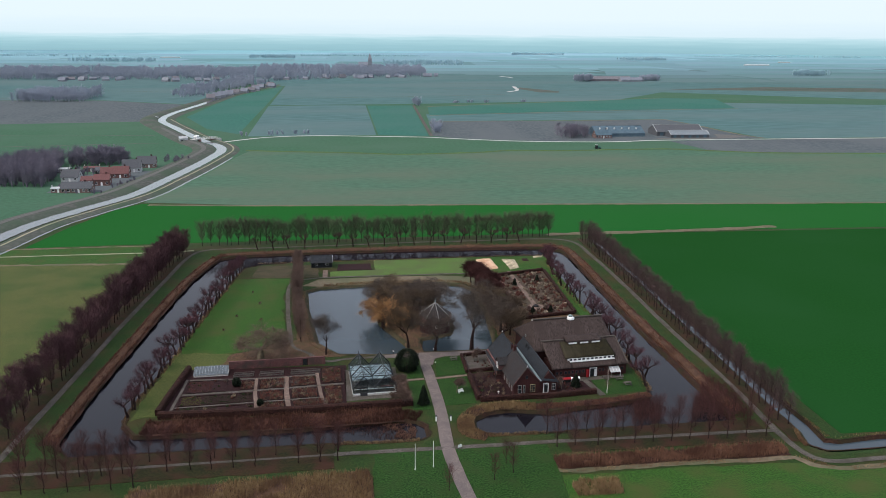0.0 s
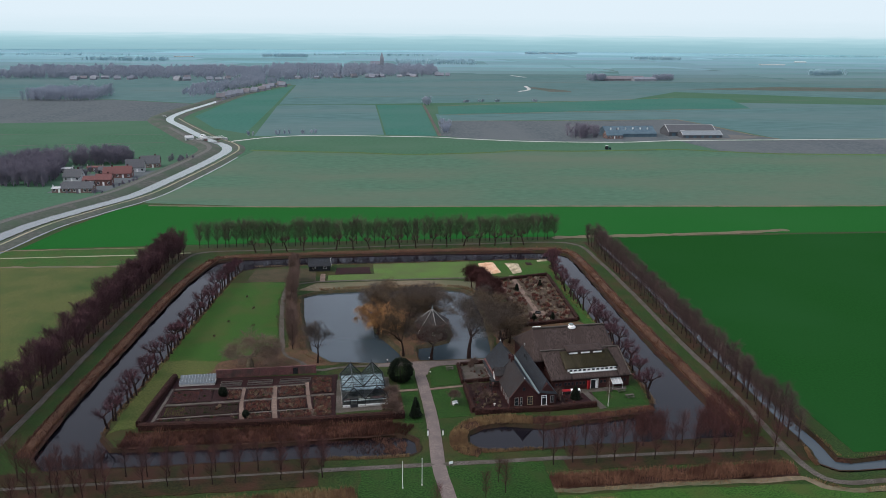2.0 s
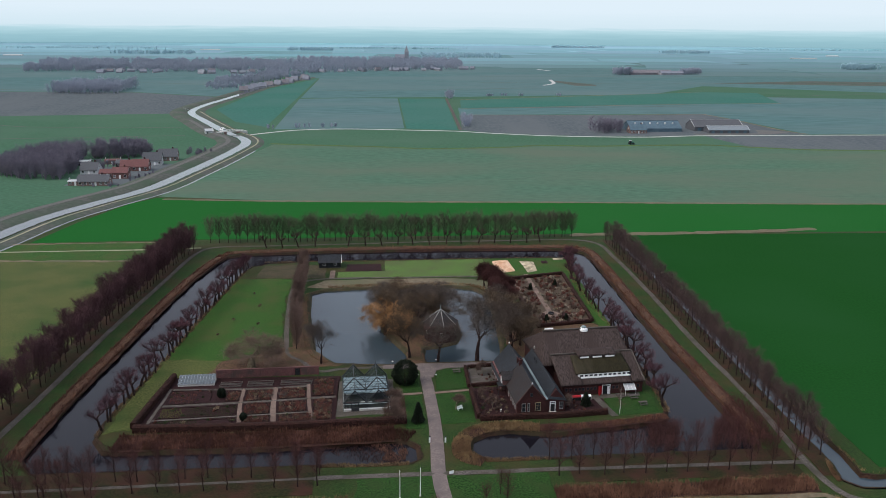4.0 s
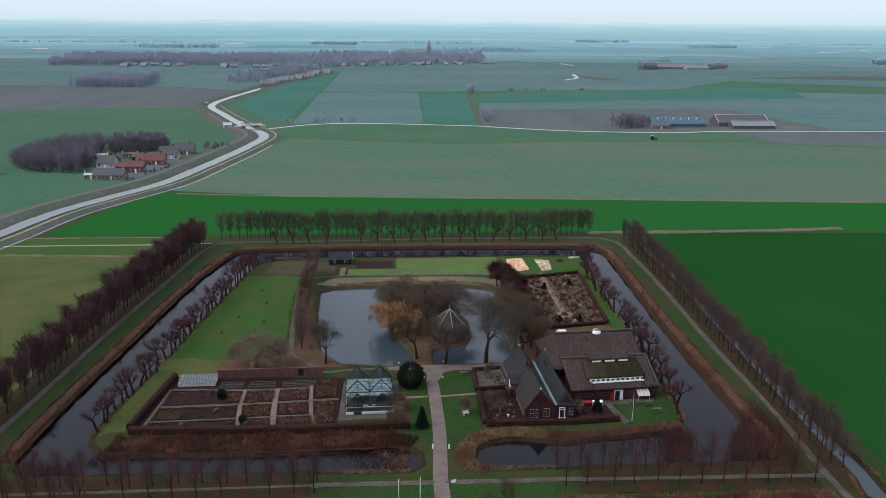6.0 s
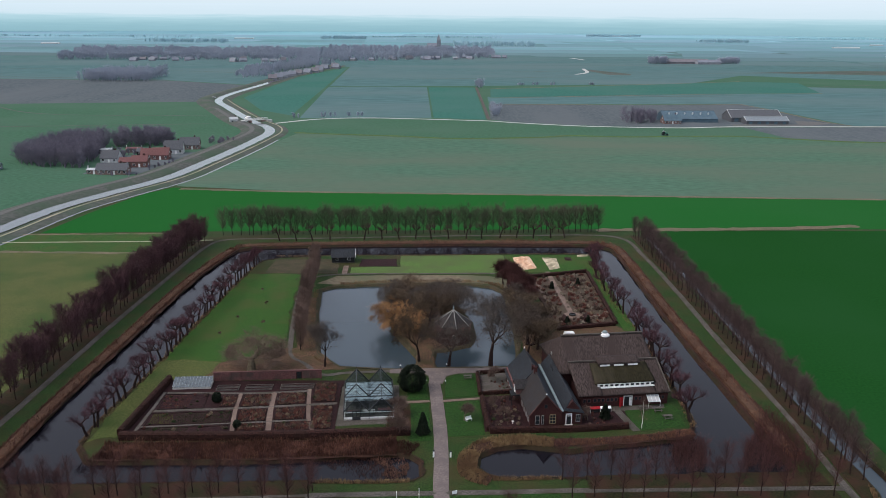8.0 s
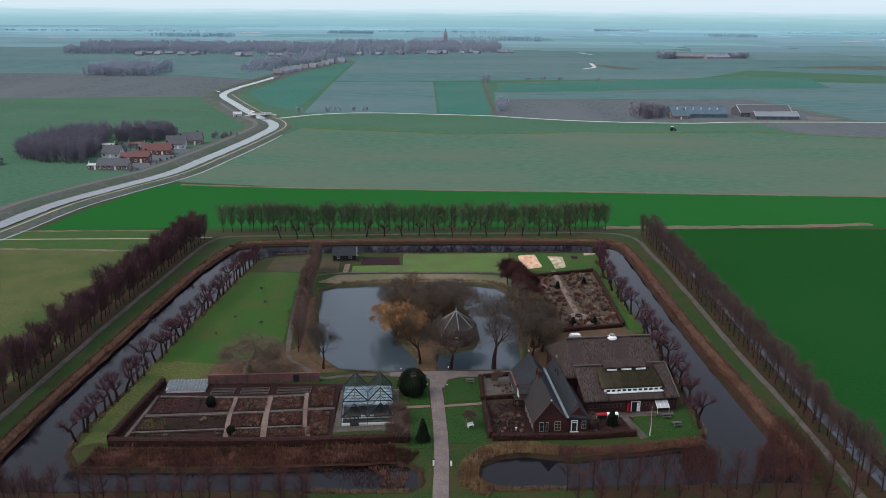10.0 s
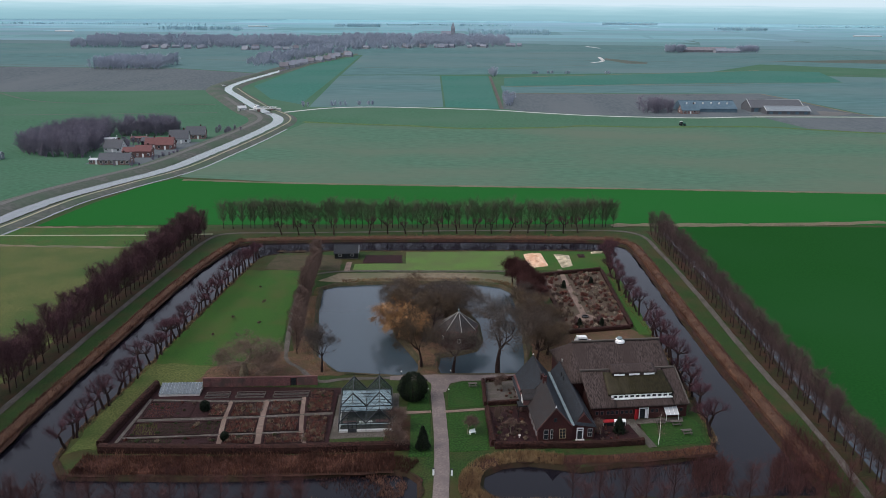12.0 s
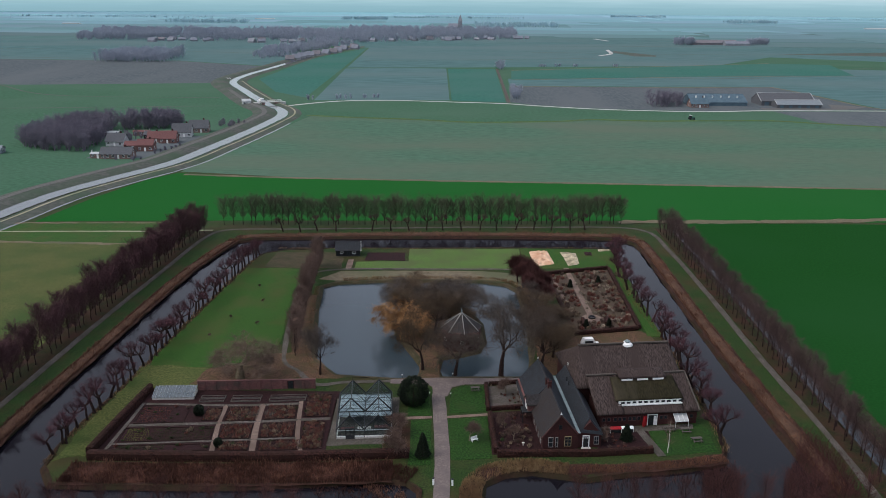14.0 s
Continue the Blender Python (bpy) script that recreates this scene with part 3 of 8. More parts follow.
# field edges: dry grass strips along the ditches
ribbon("dry_strip", [(-124, 251), (-72.7, 246), (4.5, 242.6), (62.7, 240.6), (143, 237), (214, 234), (420, 228)], [(-1.5, 0.1), (0, 0.16), (1.5, 0.1)], M["dry_strip"], "tan strip of dry grass between fields", "grass strip", ragged=0.7)
ribbon("dry_strip", [(60, 173.6), (80, 175.5), (110, 176.4), (145, 179.4), (176, 183.4)], [(-2.2, 0.1), (0, 0.14), (2.2, 0.1)], M["dry_strip"], "tan strip of dry grass between fields", "grass strip", ragged=1.2, taper=6)
ribbon("field_ditch", [(-102, 453), (-66, 445), (-26, 438), (8, 428), (34, 429), (74, 436), (96, 445), (136, 441), (178, 445), (220, 447), (248, 436), (283, 423), (315, 419), (420, 408)], [(-2.6, 0.1), (-1.1, 0.16), (0, -0.3), (1.1, 0.16), (2.6, 0.1)], M["dry_grass"], "ditch with dry grass edges", "ditch")
ribbon("lane", [(-126, 505), (-94, 535), (-53, 545), (10, 536), (42, 530), (62, 520), (105, 503), (148, 495), (192, 493), (240, 502), (363, 507), (700, 518)], [(-2.0, 0.1), (0, 0.14), (2.0, 0.1)], M["concrete"], "pale concrete farm lane", "lane")
ribbon("track", [(50.5, 862), (47, 662), (44.4, 536)], [(-1.5, 0.1), (0, 0.15), (1.5, 0.1)], M["outer_gravel"], "tan unpaved track", "track", ragged=0.6)
patch("field", [(-178, 141), (-93, 139.4), (-88.6, 157), (-101, 168), (-150, 165), (-172, 160)], 0.03, M["lawn"], "green verge between the pasture and the wheat", "field", ragged=0.3, step=4)
ribbon("track", [(-170, 151.6), (-130, 153.6), (-99, 155), (-84, 157)], [(-0.7, 0.1), (0, 0.12), (0.7, 0.1)], M["track"], "worn grass track", "track", ragged=0.2)
ribbon("dry_strip", [(-160, 140.4), (-130, 139.6), (-100, 138.8)], [(-1.0, 0.08), (0, 0.16), (1.0, 0.08)], M["dry_strip"], "tan strip of dry grass between fields", "grass strip", step=1.0, ragged=1.0)
ribbon("dry_strip", [(-165, 163.4), (-130, 165), (-107, 166), (-96, 167)], [(-0.8, 0.1), (0, 0.13), (0.8, 0.1)], M["dry_strip"], "tan strip of dry grass between fields", "grass strip", step=1.2, ragged=0.9)
for pts in ([(66, 843), (240, 912), (414, 987)], [(59, 728), (279, 783), (445, 808)], [(53, 664), (204, 667), (303, 678)], [(303, 678), (313, 625), (322, 540), (332, 513)]):
    ribbon("dry_strip", pts, [(-1.6, 0.1), (0, 0.16), (1.6, 0.1)], M["dry_strip"], "pale line of dry grass on a field edge", "grass strip", step=8)

for pts in ([(-900, 1010), (-560, 985), (-350, 950)], [(-900, 1180), (-480, 1150), (-240, 1090)], [(-420, 640), (-330, 560), (-190, 552)], [(-900, 480), (-420, 470), (-175, 500)], [(80, 740), (210, 752), (330, 770)],
            [(470, 905), (700, 960), (1200, 940)], [(120, 1180), (420, 1160), (900, 1230)], [(-120, 980), (40, 1010), (200, 1060)], [(140, 1350), (600, 1380), (1300, 1300)], [(520, 560), (640, 720), (1000, 790)]):
    ribbon("dry_strip", pts, [(-1.3, 0.12), (0, 0.2), (1.3, 0.12)], M["dike"], "faint line of dry grass along a ditch", "grass strip", step=12)

# ---- canal ----
CANAL = [(-190, 70), (-178, 126), (-170.4, 166), (-167, 193), (-162.6, 214), (-153, 240), (-138.5, 278), (-131.5, 323), (-125, 373), (-120.6, 418), (-119.4, 452), (-127, 482), (-147, 520), (-183, 604), (-213, 680),
         (-218, 754), (-211, 860), (-203, 980), (-195, 1074), (-162, 1294)]
ribbon("dike", CANAL, [(-21, 0.02), (-16, 1.4), (-8.4, 1.6), (-4.2, 0.1)], M["dike"], "grey-green canal dike", "dike", smooth=True)
ribbon("dike", CANAL, [(4.2, 0.1), (6.8, 0.9), (10, 0.9), (13.2, 0.02)], M["dike"], "grass canal bank", "dike", smooth=True)
ribbon("canal_water", CANAL, [(-3.7, 0.3), (3.7, 0.3)], M["canal_water"], "pale reflecting canal water", "canal", ragged=0.5)
ribbon("canal_road", CANAL[:14], [(-14.4, 1.52), (-11, 1.64)], M["asphalt"], "grey asphalt road on the dike", "road")
ribbon("towpath", CANAL[:15], [(8.0, 0.98), (9.2, 1.0)], M["track"], "yellowish worn towpath on the canal bank", "path", ragged=0.15)
ribbon("ditch_water", CANAL[:10], [(13.6, 0.09), (14.8, 0.09)], M["canal_water"], "narrow ditch with pale water", "ditch", ragged=0.3)

# ---- paths of the estate ----
ribbon("drive", [(2.5, -40), (0.6, -24.7), (-0.4, -12.6), (-0.3, 0), (-0.4, 10.8), (-1.2, 27.7), (-1.5, 33), (-0.6, 37.6)], [(-1.4, 0.05), (0, 0.09), (1.4, 0.05)], M["drive"], "pinkish-grey paved drive", "drive", step=1.5, ragged=0.06)
patch("drive_bend", [(-2.6, 33.5), (0.3, 33), (1.2, 37), (4, 38.6), (9, 38.9), (17, 40), (17, 42), (6, 41.4), (-2, 41.4), (-12, 40.4), (-12, 38.6), (-4, 38.6), (-2.8, 37)], 0.06, M["drive"], "pinkish-grey paved forecourt", "drive", ragged=0.05, step=1.5)
ribbon("garden_path", [(-12, 39.5), (-22, 38.6), (-28, 37.5), (-33, 44), (-37, 49), (-39, 62), (-41, 81), (-42.5, 104), (-40, 112), (-30, 115.6), (-5, 116.4), (19, 117), (24, 116)], [(-0.65, 0.05), (0, 0.08), (0.65, 0.05)], M["outer_gravel"], "worn gravel path round the pond", "path", step=1.5, ragged=0.12)
ribbon("garden_path", [(-30.8, 116), (-31, 125)], [(-0.9, 0.04), (0, 0.07), (0.9, 0.04)], M["gravel"], "short gravel path to the dark shed", "path", step=1.5, ragged=0.1)
ribbon("garden_path", [(-9.5, 23), (-2.6, 23.8)], [(-0.5, 0.04), (0, 0.06), (0.5, 0.04)], M["gravel"], "narrow gravel path across the lawn", "path", step=1.5, ragged=0.06)
ribbon("garden_path", [(0, 23.8), (8.6, 25.2)], [(-0.5, 0.04), (0, 0.06), (0.5, 0.04)], M["gravel"], "narrow gravel path across the lawn", "path", step=1.5, ragged=0.06)
ribbon("outer_path", [(-130, -18), (-86, -16), (-63, -15.1), (-48.4, -14.3), (-24.7, -13), (-8.6, -12.4), (2.6, -12.1), (12, -11.8), (22, -11.4), (43, -10.9), (64, -10.8), (72.4, -10.6)], [(-0.75, 0.04), (0, 0.07), (0.75, 0.04)], M["outer_gravel"], "grey gravel path along the front moat", "path", step=2, ragged=0.1)
ribbon("outer_path", [(-91.4, -15.5), (-90.9, 1.4), (-90.5, 10.8), (-89.7, 32.6), (-88.9, 61), (-87.7, 88.4), (-86.4, 111.6), (-85, 140), (-83.3, 152), (-79.2, 157.6), (-70, 159.2), (-58, 159.6), (-36.8, 161.1), (-15, 163), (6.6, 164.8), (28.6, 165.4), (51, 166.8), (64.2, 166), (69.9, 162.2), (72.3, 155), (72.6, 141.5), (73.1, 124), (73.2, 91.6), (72.8, 63.6), (72.9, 42.8), (73.3, 26.8), (73.3, 11.9), (72.8, 2.4), (72.4, -7), (72.4, -12.3), (72.8, -18.6), (74.3, -23), (78.3, -24.8), (87, -24.3), (118, -23)], [(-0.8, 0.04), (0, 0.07), (0.8, 0.04)], M["outer_gravel"], "grey gravel avenue path round the moat", "path", step=2, ragged=0.1)


# ---- trees ----
def turned(d, spread, rng):
    """d bent by up to spread radians in a random direction."""
    d = Vector(d).normalized()
    side = d.orthogonal().normalized()
    side.rotate(Matrix.Rotation(rng.uniform(0, 6.283), 3, d))
    return (d + side * math.tan(spread)).normalized()


def avenue_tree(seed, height=9.6, limbs=64, twigs=20, fine=0.017, wide=2.2, low=0.22):
    """A slim avenue tree: straight stem, many rising branches and a feathery egg-shaped veil of fine twigs."""
    rng = random.Random(seed)
    trunk, crown = Build(), Build()
    p, r = Vector((0, 0, -0.1)), 0.14
    line = []
    for k in range(9):
        q = Vector((rng.uniform(-0.1, 0.1), rng.uniform(-0.1, 0.1), height * (k + 1) / 9.8))
        r2 = 0.14 * (1 - (k + 1) / 9.8)
        trunk.tube(p, q, r, r2, 6)
        line.append((p, q))
        p, r = q, r2
    for k in range(limbs):
        u = low + (0.97 - low) * (k + rng.random()) / limbs
        a, c = line[min(8, int(u * 9))]
        base = a.lerp(c, u * 9 % 1)
        ang = k * 2.4 + rng.uniform(-0.6, 0.6)
        reach = wide * rng.uniform(0.5, 1.1) * (0.4 + 0.9 * math.sin(math.pi * min(1, (u - low) / (1 - low) * 0.8 + 0.16)))
        d = Vector((math.cos(ang), math.sin(ang), rng.uniform(0.6, 1.5) + 0.4 * u)).normalized()
        length = reach / max(0.35, math.hypot(d.x, d.y)) * 0.8
        mid = base + d * length * 0.5
        end = mid + turned(d + Vector((0, 0, 0.3)), 0.2, rng) * length * 0.5
        crown.tube(base, mid, 0.036, 0.028, 3).spike(mid, end, 0.028)
        for j in range(twigs):
            s = rng.uniform(0.15, 1)
            o = base.lerp(mid, s * 2) if s < 0.5 else mid.lerp(end, s * 2 - 1)
            d2 = turned(d + Vector((0, 0, 0.25)), rng.uniform(0.3, 1.0), rng)
            e = o + d2 * rng.uniform(0.5, 1.2)
            crown.spike(o, e, fine)
            for _ in range(2):
                o2 = o.lerp(e, rng.uniform(0.2, 0.8))
                crown.spike(o2, o2 + turned(d2, 0.6, rng) * rng.uniform(0.35, 0.8), fine * 0.85)
    return trunk, crown


def pollard_tree(seed, height=3.0):
    """A pollarded willow: short crooked trunk, knuckled limbs, tufts of rising shoots."""
    rng = random.Random(seed)
    trunk, crown, limbs = Build(), Build(), []
    lean = Vector((rng.uniform(-0.25, 0.25), rng.uniform(-0.25, 0.25), 1))
    p, r = Vector((0, 0, -0.2)), 0.25
    for k in range(4):
        q = p + lean * (height / 4) + Vector((rng.uniform(-0.1, 0.1), rng.uniform(-0.1, 0.1), 0))
        trunk.tube(p, q, r, r * 0.9, 7)
        p, r = q, r * 0.9
    for k in range(rng.randint(5, 7)):
        ang = k * 1.05 + rng.uniform(-0.4, 0.4)
        d = Vector((math.cos(ang), math.sin(ang), rng.uniform(0.35, 1.1))).normalized()
        q = p + d * rng.uniform(0.6, 1.1)
        e = q + turned(d + Vector((0, 0, 0.25)), 0.35, rng) * rng.uniform(0.6, 1.2)
        limbs.append(Build().tube(p, q, 0.13, 0.08, 5).tube(q, e, 0.08, 0.09, 5, True))
        for j in range(46):
            d2 = turned(Vector((d.x * 0.5, d.y * 0.5, 1)), rng.uniform(0.1, 1.15), rng)
            o = q.lerp(e, rng.uniform(0.3, 1.0)) + Vector([rng.uniform(-0.08, 0.08) for _ in range(3)])
            m = o + d2 * rng.uniform(0.5, 0.9)
            e2 = m + turned(d2 + Vector((0, 0, 0.3)), 0.2, rng) * rng.uniform(0.6, 1.1)
            crown.spike(o, e2, 0.013)
            crown.spike(m, m + turned(d2, 0.6, rng) * 0.8, 0.011)
    return trunk, crown, limbs


def broad_tree(seed, height=13.0, spread=0.75, droop=0.0, levels=4, thick=0.3, first=0.28, fine=0.02, wood=2, tips=6, reach=1.0):
    """A full-grown bare tree that forks again and again."""
    rng = random.Random(seed)
    trunk, crown = Build(), Build()

    def grow(p, d, length, r, level):
        n = 3 if level < 2 else 2
        for k in range(n):
            q = p + d * (length / n)
            tip = r * (0.62 if level else 0.8) if k == n - 1 else r * (1 - 0.12 * (k + 1))
            (trunk if level < wood else crown).tube(p, q, r, tip, 7 if level == 0 else 5 if level < 3 else 3)
            p, r = q, tip
            d = turned(d + Vector((0, 0, 0.1 - droop * level * 0.16)), 0.13 + 0.06 * level, rng)
        if level >= levels:
            for _ in range(tips):
                o = p - d * length * rng.uniform(0.0, 0.9)
                crown.spike(o, o + turned(d, rng.uniform(0.3, 0.85), rng) * rng.uniform(0.8, 1.9) * reach, fine)
            return
        for k in range(5 if level == 0 else rng.randint(3, 4)):
            nd = turned(d + Vector((0, 0, 0.15)), rng.uniform(0.45, 0.95) * spread + 0.1, rng)
            grow(p, nd, length * rng.uniform(0.58, 0.85), max(r * rng.uniform(0.6, 0.8), fine), level + 1)
        if level > 0:
            for _ in range(2 if level < 3 else 1):
                grow(p - d * length * rng.uniform(0.2, 0.6), turned(d, 1.0, rng), length * 0.5, max(r * 0.45, fine), max(level + 1, levels - 1))

    grow(Vector((0, 0, -0.2)), Vector((rng.uniform(-0.05, 0.05), rng.uniform(-0.05, 0.05), 1)), height * first, thick, 0)
    top = max(v[2] for v in crown.v)
    k = height / top
    for b in (trunk, crown):
        b.v = [(x * k, y * k, z * k) for x, y, z in b.v]
    return trunk, crown


def plant_tree(name, builds, bark, twig, label, group, m=None):
    t = thing(name, label, "tree", m, group)
    part("trunk", builds[0], bark, t)
    part("crown", builds[1], twig, t)
    for limb in builds[2] if len(builds) > 2 else []:
        part("limb", limb, bark, t)
    return t


def row_of(first_trees, spots, seed, lean=0.0, size=(0.85, 1.12), broad=1.0):
    """Plants copies of the given trees at the spots, each turned and sized a little differently."""
    rng = random.Random(seed)
    for k, (x, y) in enumerate(spots):
        src = first_trees[rng.randrange(len(first_trees))]
        s = rng.uniform(*size)
        m = pose(x + rng.uniform(-0.35, 0.35), y + rng.uniform(-0.35, 0.35), 0, rng.uniform(-lean, lean), rng.uniform(-lean, lean), rng.uniform(0, 360))
        c = copy_thing(src, m)
        c.scale = (s * broad, s * broad, s * rng.uniform(0.92, 1.08))


def along(pts, gap, skip=0.0, seed=1):
    rng = random.Random(seed)
    line = spline(pts, 0.5)
    out, far = [], 0.0
    for a, b in zip(line, line[1:]):
        far += (b - a).length
        if far >= gap:
            far -= gap
            if rng.random() >= skip:
                out.append((b.x, b.y))
    return out


M["twig_purple"] = mat("twig_purple", (0.0466, 0.0202, 0.0255), (0.0798, 0.0349, 0.0440), 2, 0.5, bump=0, rnd=0.2)
AV = [plant_tree("avenue_tree", avenue_tree(k, 9.0 + 0.4 * k), M["bark"], M["twig_red"], "slim bare avenue tree with reddish-brown twigs", "avenue trees round the moat", pose(x, y, 0)) for k, (x, y) in enumerate(((-93.2, -8), (-93, 0), (-92.8, 8), (-92.6, 16), (-92.4, 24)))]
row_of(AV, along([(-92.5, 27), (-91.5, 61), (-90.3, 88), (-89, 112), (-87.7, 140), (-85.4, 154)], 3.0, 0.02, 3), 11)
row_of(AV, along([(-96.6, -4), (-95.8, 25), (-94.8, 61), (-93.6, 88), (-92.3, 112), (-91, 140), (-88.6, 157)], 3.2, 0.03, 4), 12)
M["twig_haze"] = mat("twig_haze", (0.0629, 0.0475, 0.0414), (0.0999, 0.0778, 0.0666), 2, 0.5, bump=0, rnd=0.2)
AN = [plant_tree("avenue_tree", avenue_tree(8 + k, 9.4, 64, 22, 0.011, 3.2, 0.25), M["bark"], M["twig_haze"], "feathery bare avenue tree with grey-brown twigs", "avenue trees round the moat", pose(x, y, 0)) for k, (x, y) in enumerate(((-82, 164.6), (-78.6, 164.8), (-75.2, 165)))]
row_of(AN, along([(-75, 165), (-60, 166), (-16, 168), (30, 170), (65, 171.8)], 2.3, 0.0, 5), 13, size=(0.9, 1.05))
M["twig_ashen"] = mat("twig_ashen", (0.0496, 0.0327, 0.0328), (0.0840, 0.0570, 0.0546), 2, 0.5, bump=0, rnd=0.2)
AE = [plant_tree("avenue_tree", avenue_tree(14 + k, 8.6 + 0.4 * k, 42, 14, 0.011, 1.7, 0.25), M["bark"], M["twig_ashen"], "thin bare avenue tree with brownish twigs beside the path", "avenue trees round the moat", pose(x, y, 0)) for k, (x, y) in enumerate(((75.2, -6), (75.4, -1.5), (75.2, 3)))]
row_of(AE, along([(75.3, 6), (75.2, 30), (75.2, 68), (75.4, 116), (75.4, 166)], 3.6, 0.02, 7), 15, size=(0.85, 1.05))
row_of(AE, along([(78.2, 164), (77.9, 116), (77.1, 68), (76.6, 30), (76.2, -8)], 3.3, 0.02, 8), 21, size=(0.9, 1.1), broad=1.15)
M["twig_dark"] = mat("twig_dark", (0.0403, 0.0172, 0.0165), (0.0752, 0.0330, 0.0310), 2, 0.5, bump=0, rnd=0.2)
FR = [plant_tree("avenue_tree", avenue_tree(20 + k, 8.4, 44, 12, 0.0085, 2.5, 0.24), M["bark"], M["twig_dark"], "slim feathery bare tree in the row along the front path", "rows of trees along the front path", pose(x, y, 0)) for k, (x, y) in enumerate(((-85, -12.6), (-81, -12.8), (-84, -17.6), (21.6, -7.8)))]
row_of(FR, along([(-78, -13), (-45, -12.4), (-22, -11.6)], 4.2, 0.05, 8), 16, size=(0.82, 1.0))
row_of(FR, along([(-82, -17.8), (-45, -16.6), (-20, -15.6)], 4.2, 0.06, 9), 17, size=(0.82, 1.0))
row_of(FR, along([(21.6, -7.8), (70, -6.8)], 4.2, 0.03, 10), 18, size=(0.82, 1.02))
row_of(FR, along([(18, -13.8), (70, -12.9)], 4.2, 0.03, 10), 19, size=(0.8, 1.0))
row_of(FR, along([(-98, -8), (-88, -22), (-60, -22.5)], 4.0, 0.1, 12), 20, size=(0.8, 1.0))

PO = [plant_tree("pollard_willow", pollard_tree(40 + k), M["bark"], M["twig_purple"], "pollarded willow with knuckled limbs and reddish shoots", "pollard willows along the moat", pose(x, y, 0)) for k, (x, y) in enumerate(((-70, 12), (-69, 25), (-67.8, 38), (-66.8, 51), (-66.2, 62)))]
SIZE_PO = (1.05, 1.4)
row_of(PO, along([(-71, 5), (-70.7, 14), (-68.9, 35), (-67.4, 52), (-66.4, 70), (-64.5, 94), (-62.2, 120), (-60.4, 131)], 3.1, 0.03, 21), 31, lean=10, size=SIZE_PO)
row_of(PO, along([(51.6, 11), (52.6, 20), (53.2, 34), (53.2, 49), (52.9, 68), (51.8, 84), (51.4, 97), (52, 120), (54.8, 138)], 3.4, 0.05, 22), 32, lean=10, size=SIZE_PO)
row_of(PO, along([(-66, 156), (-16, 159.6), (50, 163)], 6.4, 0.05, 6), 14, lean=5, size=(1.0, 1.25))


# ---- building materials ----
M["brick"] = mat("brick", (0.0368, 0.0139, 0.0139), (0.0605, 0.0245, 0.0225), 5, 0.5, (0.0368, 0.0164, 0.0156), bump=0.3)
M["brick_pink"] = mat("brick_pink", (0.1, 0.044, 0.044), (0.155, 0.074, 0.07), 3, 0.4, (0.0731, 0.0506, 0.045), bump=0.3)
M["brick_orange"] = mat("brick_orange", (0.12, 0.066, 0.06), (0.162, 0.093, 0.084), 2, 0.2, bump=0.2)
M["brick_dull"] = mat("brick_dull", (0.15, 0.1013, 0.0938), (0.2025, 0.1425, 0.1312), 2, 0.2, bump=0.2)
M["slate"] = mat("slate", (0.0065, 0.0081, 0.0106), (0.0394, 0.0463, 0.0554), 6.5, 0.5, (0.0197, 0.0212, 0.0238), rough=0.55, bump=0.5, stretch=(1, 1, 2.5), third=0.53)
M["slate_front"] = mat("slate_front", (0.0084, 0.0083, 0.0091), (0.0448, 0.0421, 0.0437), 6.5, 0.5, (0.0278, 0.0220, 0.0202), rough=0.6, bump=0.5, stretch=(1, 1, 2.5), third=0.53)
M["lead"] = mat("lead", (0.135, 0.1823, 0.189), (0.2025, 0.2498, 0.2565), 2, 0.4, rough=0.5, bump=0.1)
M["thatch"] = mat("thatch", (0.0199, 0.0146, 0.0134), (0.0670, 0.0511, 0.0472), 7.0, 0.3, (0.0360, 0.0265, 0.0242), bump=0.5, dist=0.08, stretch=(1, 0.16, 0.16), third=0.52)
M["thatch_moss"] = mat("thatch_moss", (0.0094, 0.0084, 0.0043), (0.0259, 0.0226, 0.0105), 6.0, 0.45, (0.0360, 0.0312, 0.0193), bump=0.9, dist=0.1, stretch=(1, 0.2, 0.2), third=0.55)
M["ridge_cap"] = mat("ridge_cap", (0.0574, 0.0506, 0.0438), (0.0810, 0.0709, 0.0642), 4, 0.5, bump=0.5)
M["white_paint"] = mat("white_paint", (0.66, 0.68, 0.68), (0.78, 0.79, 0.78), 3, 0.4, rough=0.5, bump=0.05)
M["pale_paint"] = mat("pale_paint", (0.198, 0.198, 0.1925), (0.253, 0.253, 0.242), 3, 0.4, rough=0.6, bump=0.05)
M["yellow_paint"] = mat("yellow_paint", (0.2, 0.16, 0.09), (0.28, 0.23, 0.14), 3, 0.4, rough=0.5, bump=0.05)
M["red_paint"] = mat("red_paint", (0.252, 0.012, 0.018), (0.3, 0.021, 0.024), 3, 0.4, rough=0.5, bump=0.05)
M["dark_paint"] = mat("dark_paint", (0.012, 0.014, 0.016), (0.025, 0.028, 0.03), 3, 0.5, rough=0.5, bump=0.1)
M["iron"] = mat("iron", (0.02, 0.022, 0.025), (0.04, 0.042, 0.045), 4, 0.5, rough=0.5, bump=0.05)
M["grey_wood"] = mat("grey_wood", (0.0682, 0.063, 0.0577), (0.1155, 0.105, 0.0945), 5, 0.6, bump=0.3, stretch=(0.3, 1, 1))
M["pale_stone"] = mat("pale_stone", (0.42, 0.4, 0.38), (0.55, 0.53, 0.5), 3, 0.4, bump=0.15)
# canal-house tiles and far-shed metal, distance haze mixed into the colours
M["tile_red"] = mat("tile_red", (0.1148, 0.0562, 0.0562), (0.1530, 0.0778, 0.0750), 3, 0.3, bump=0.3)
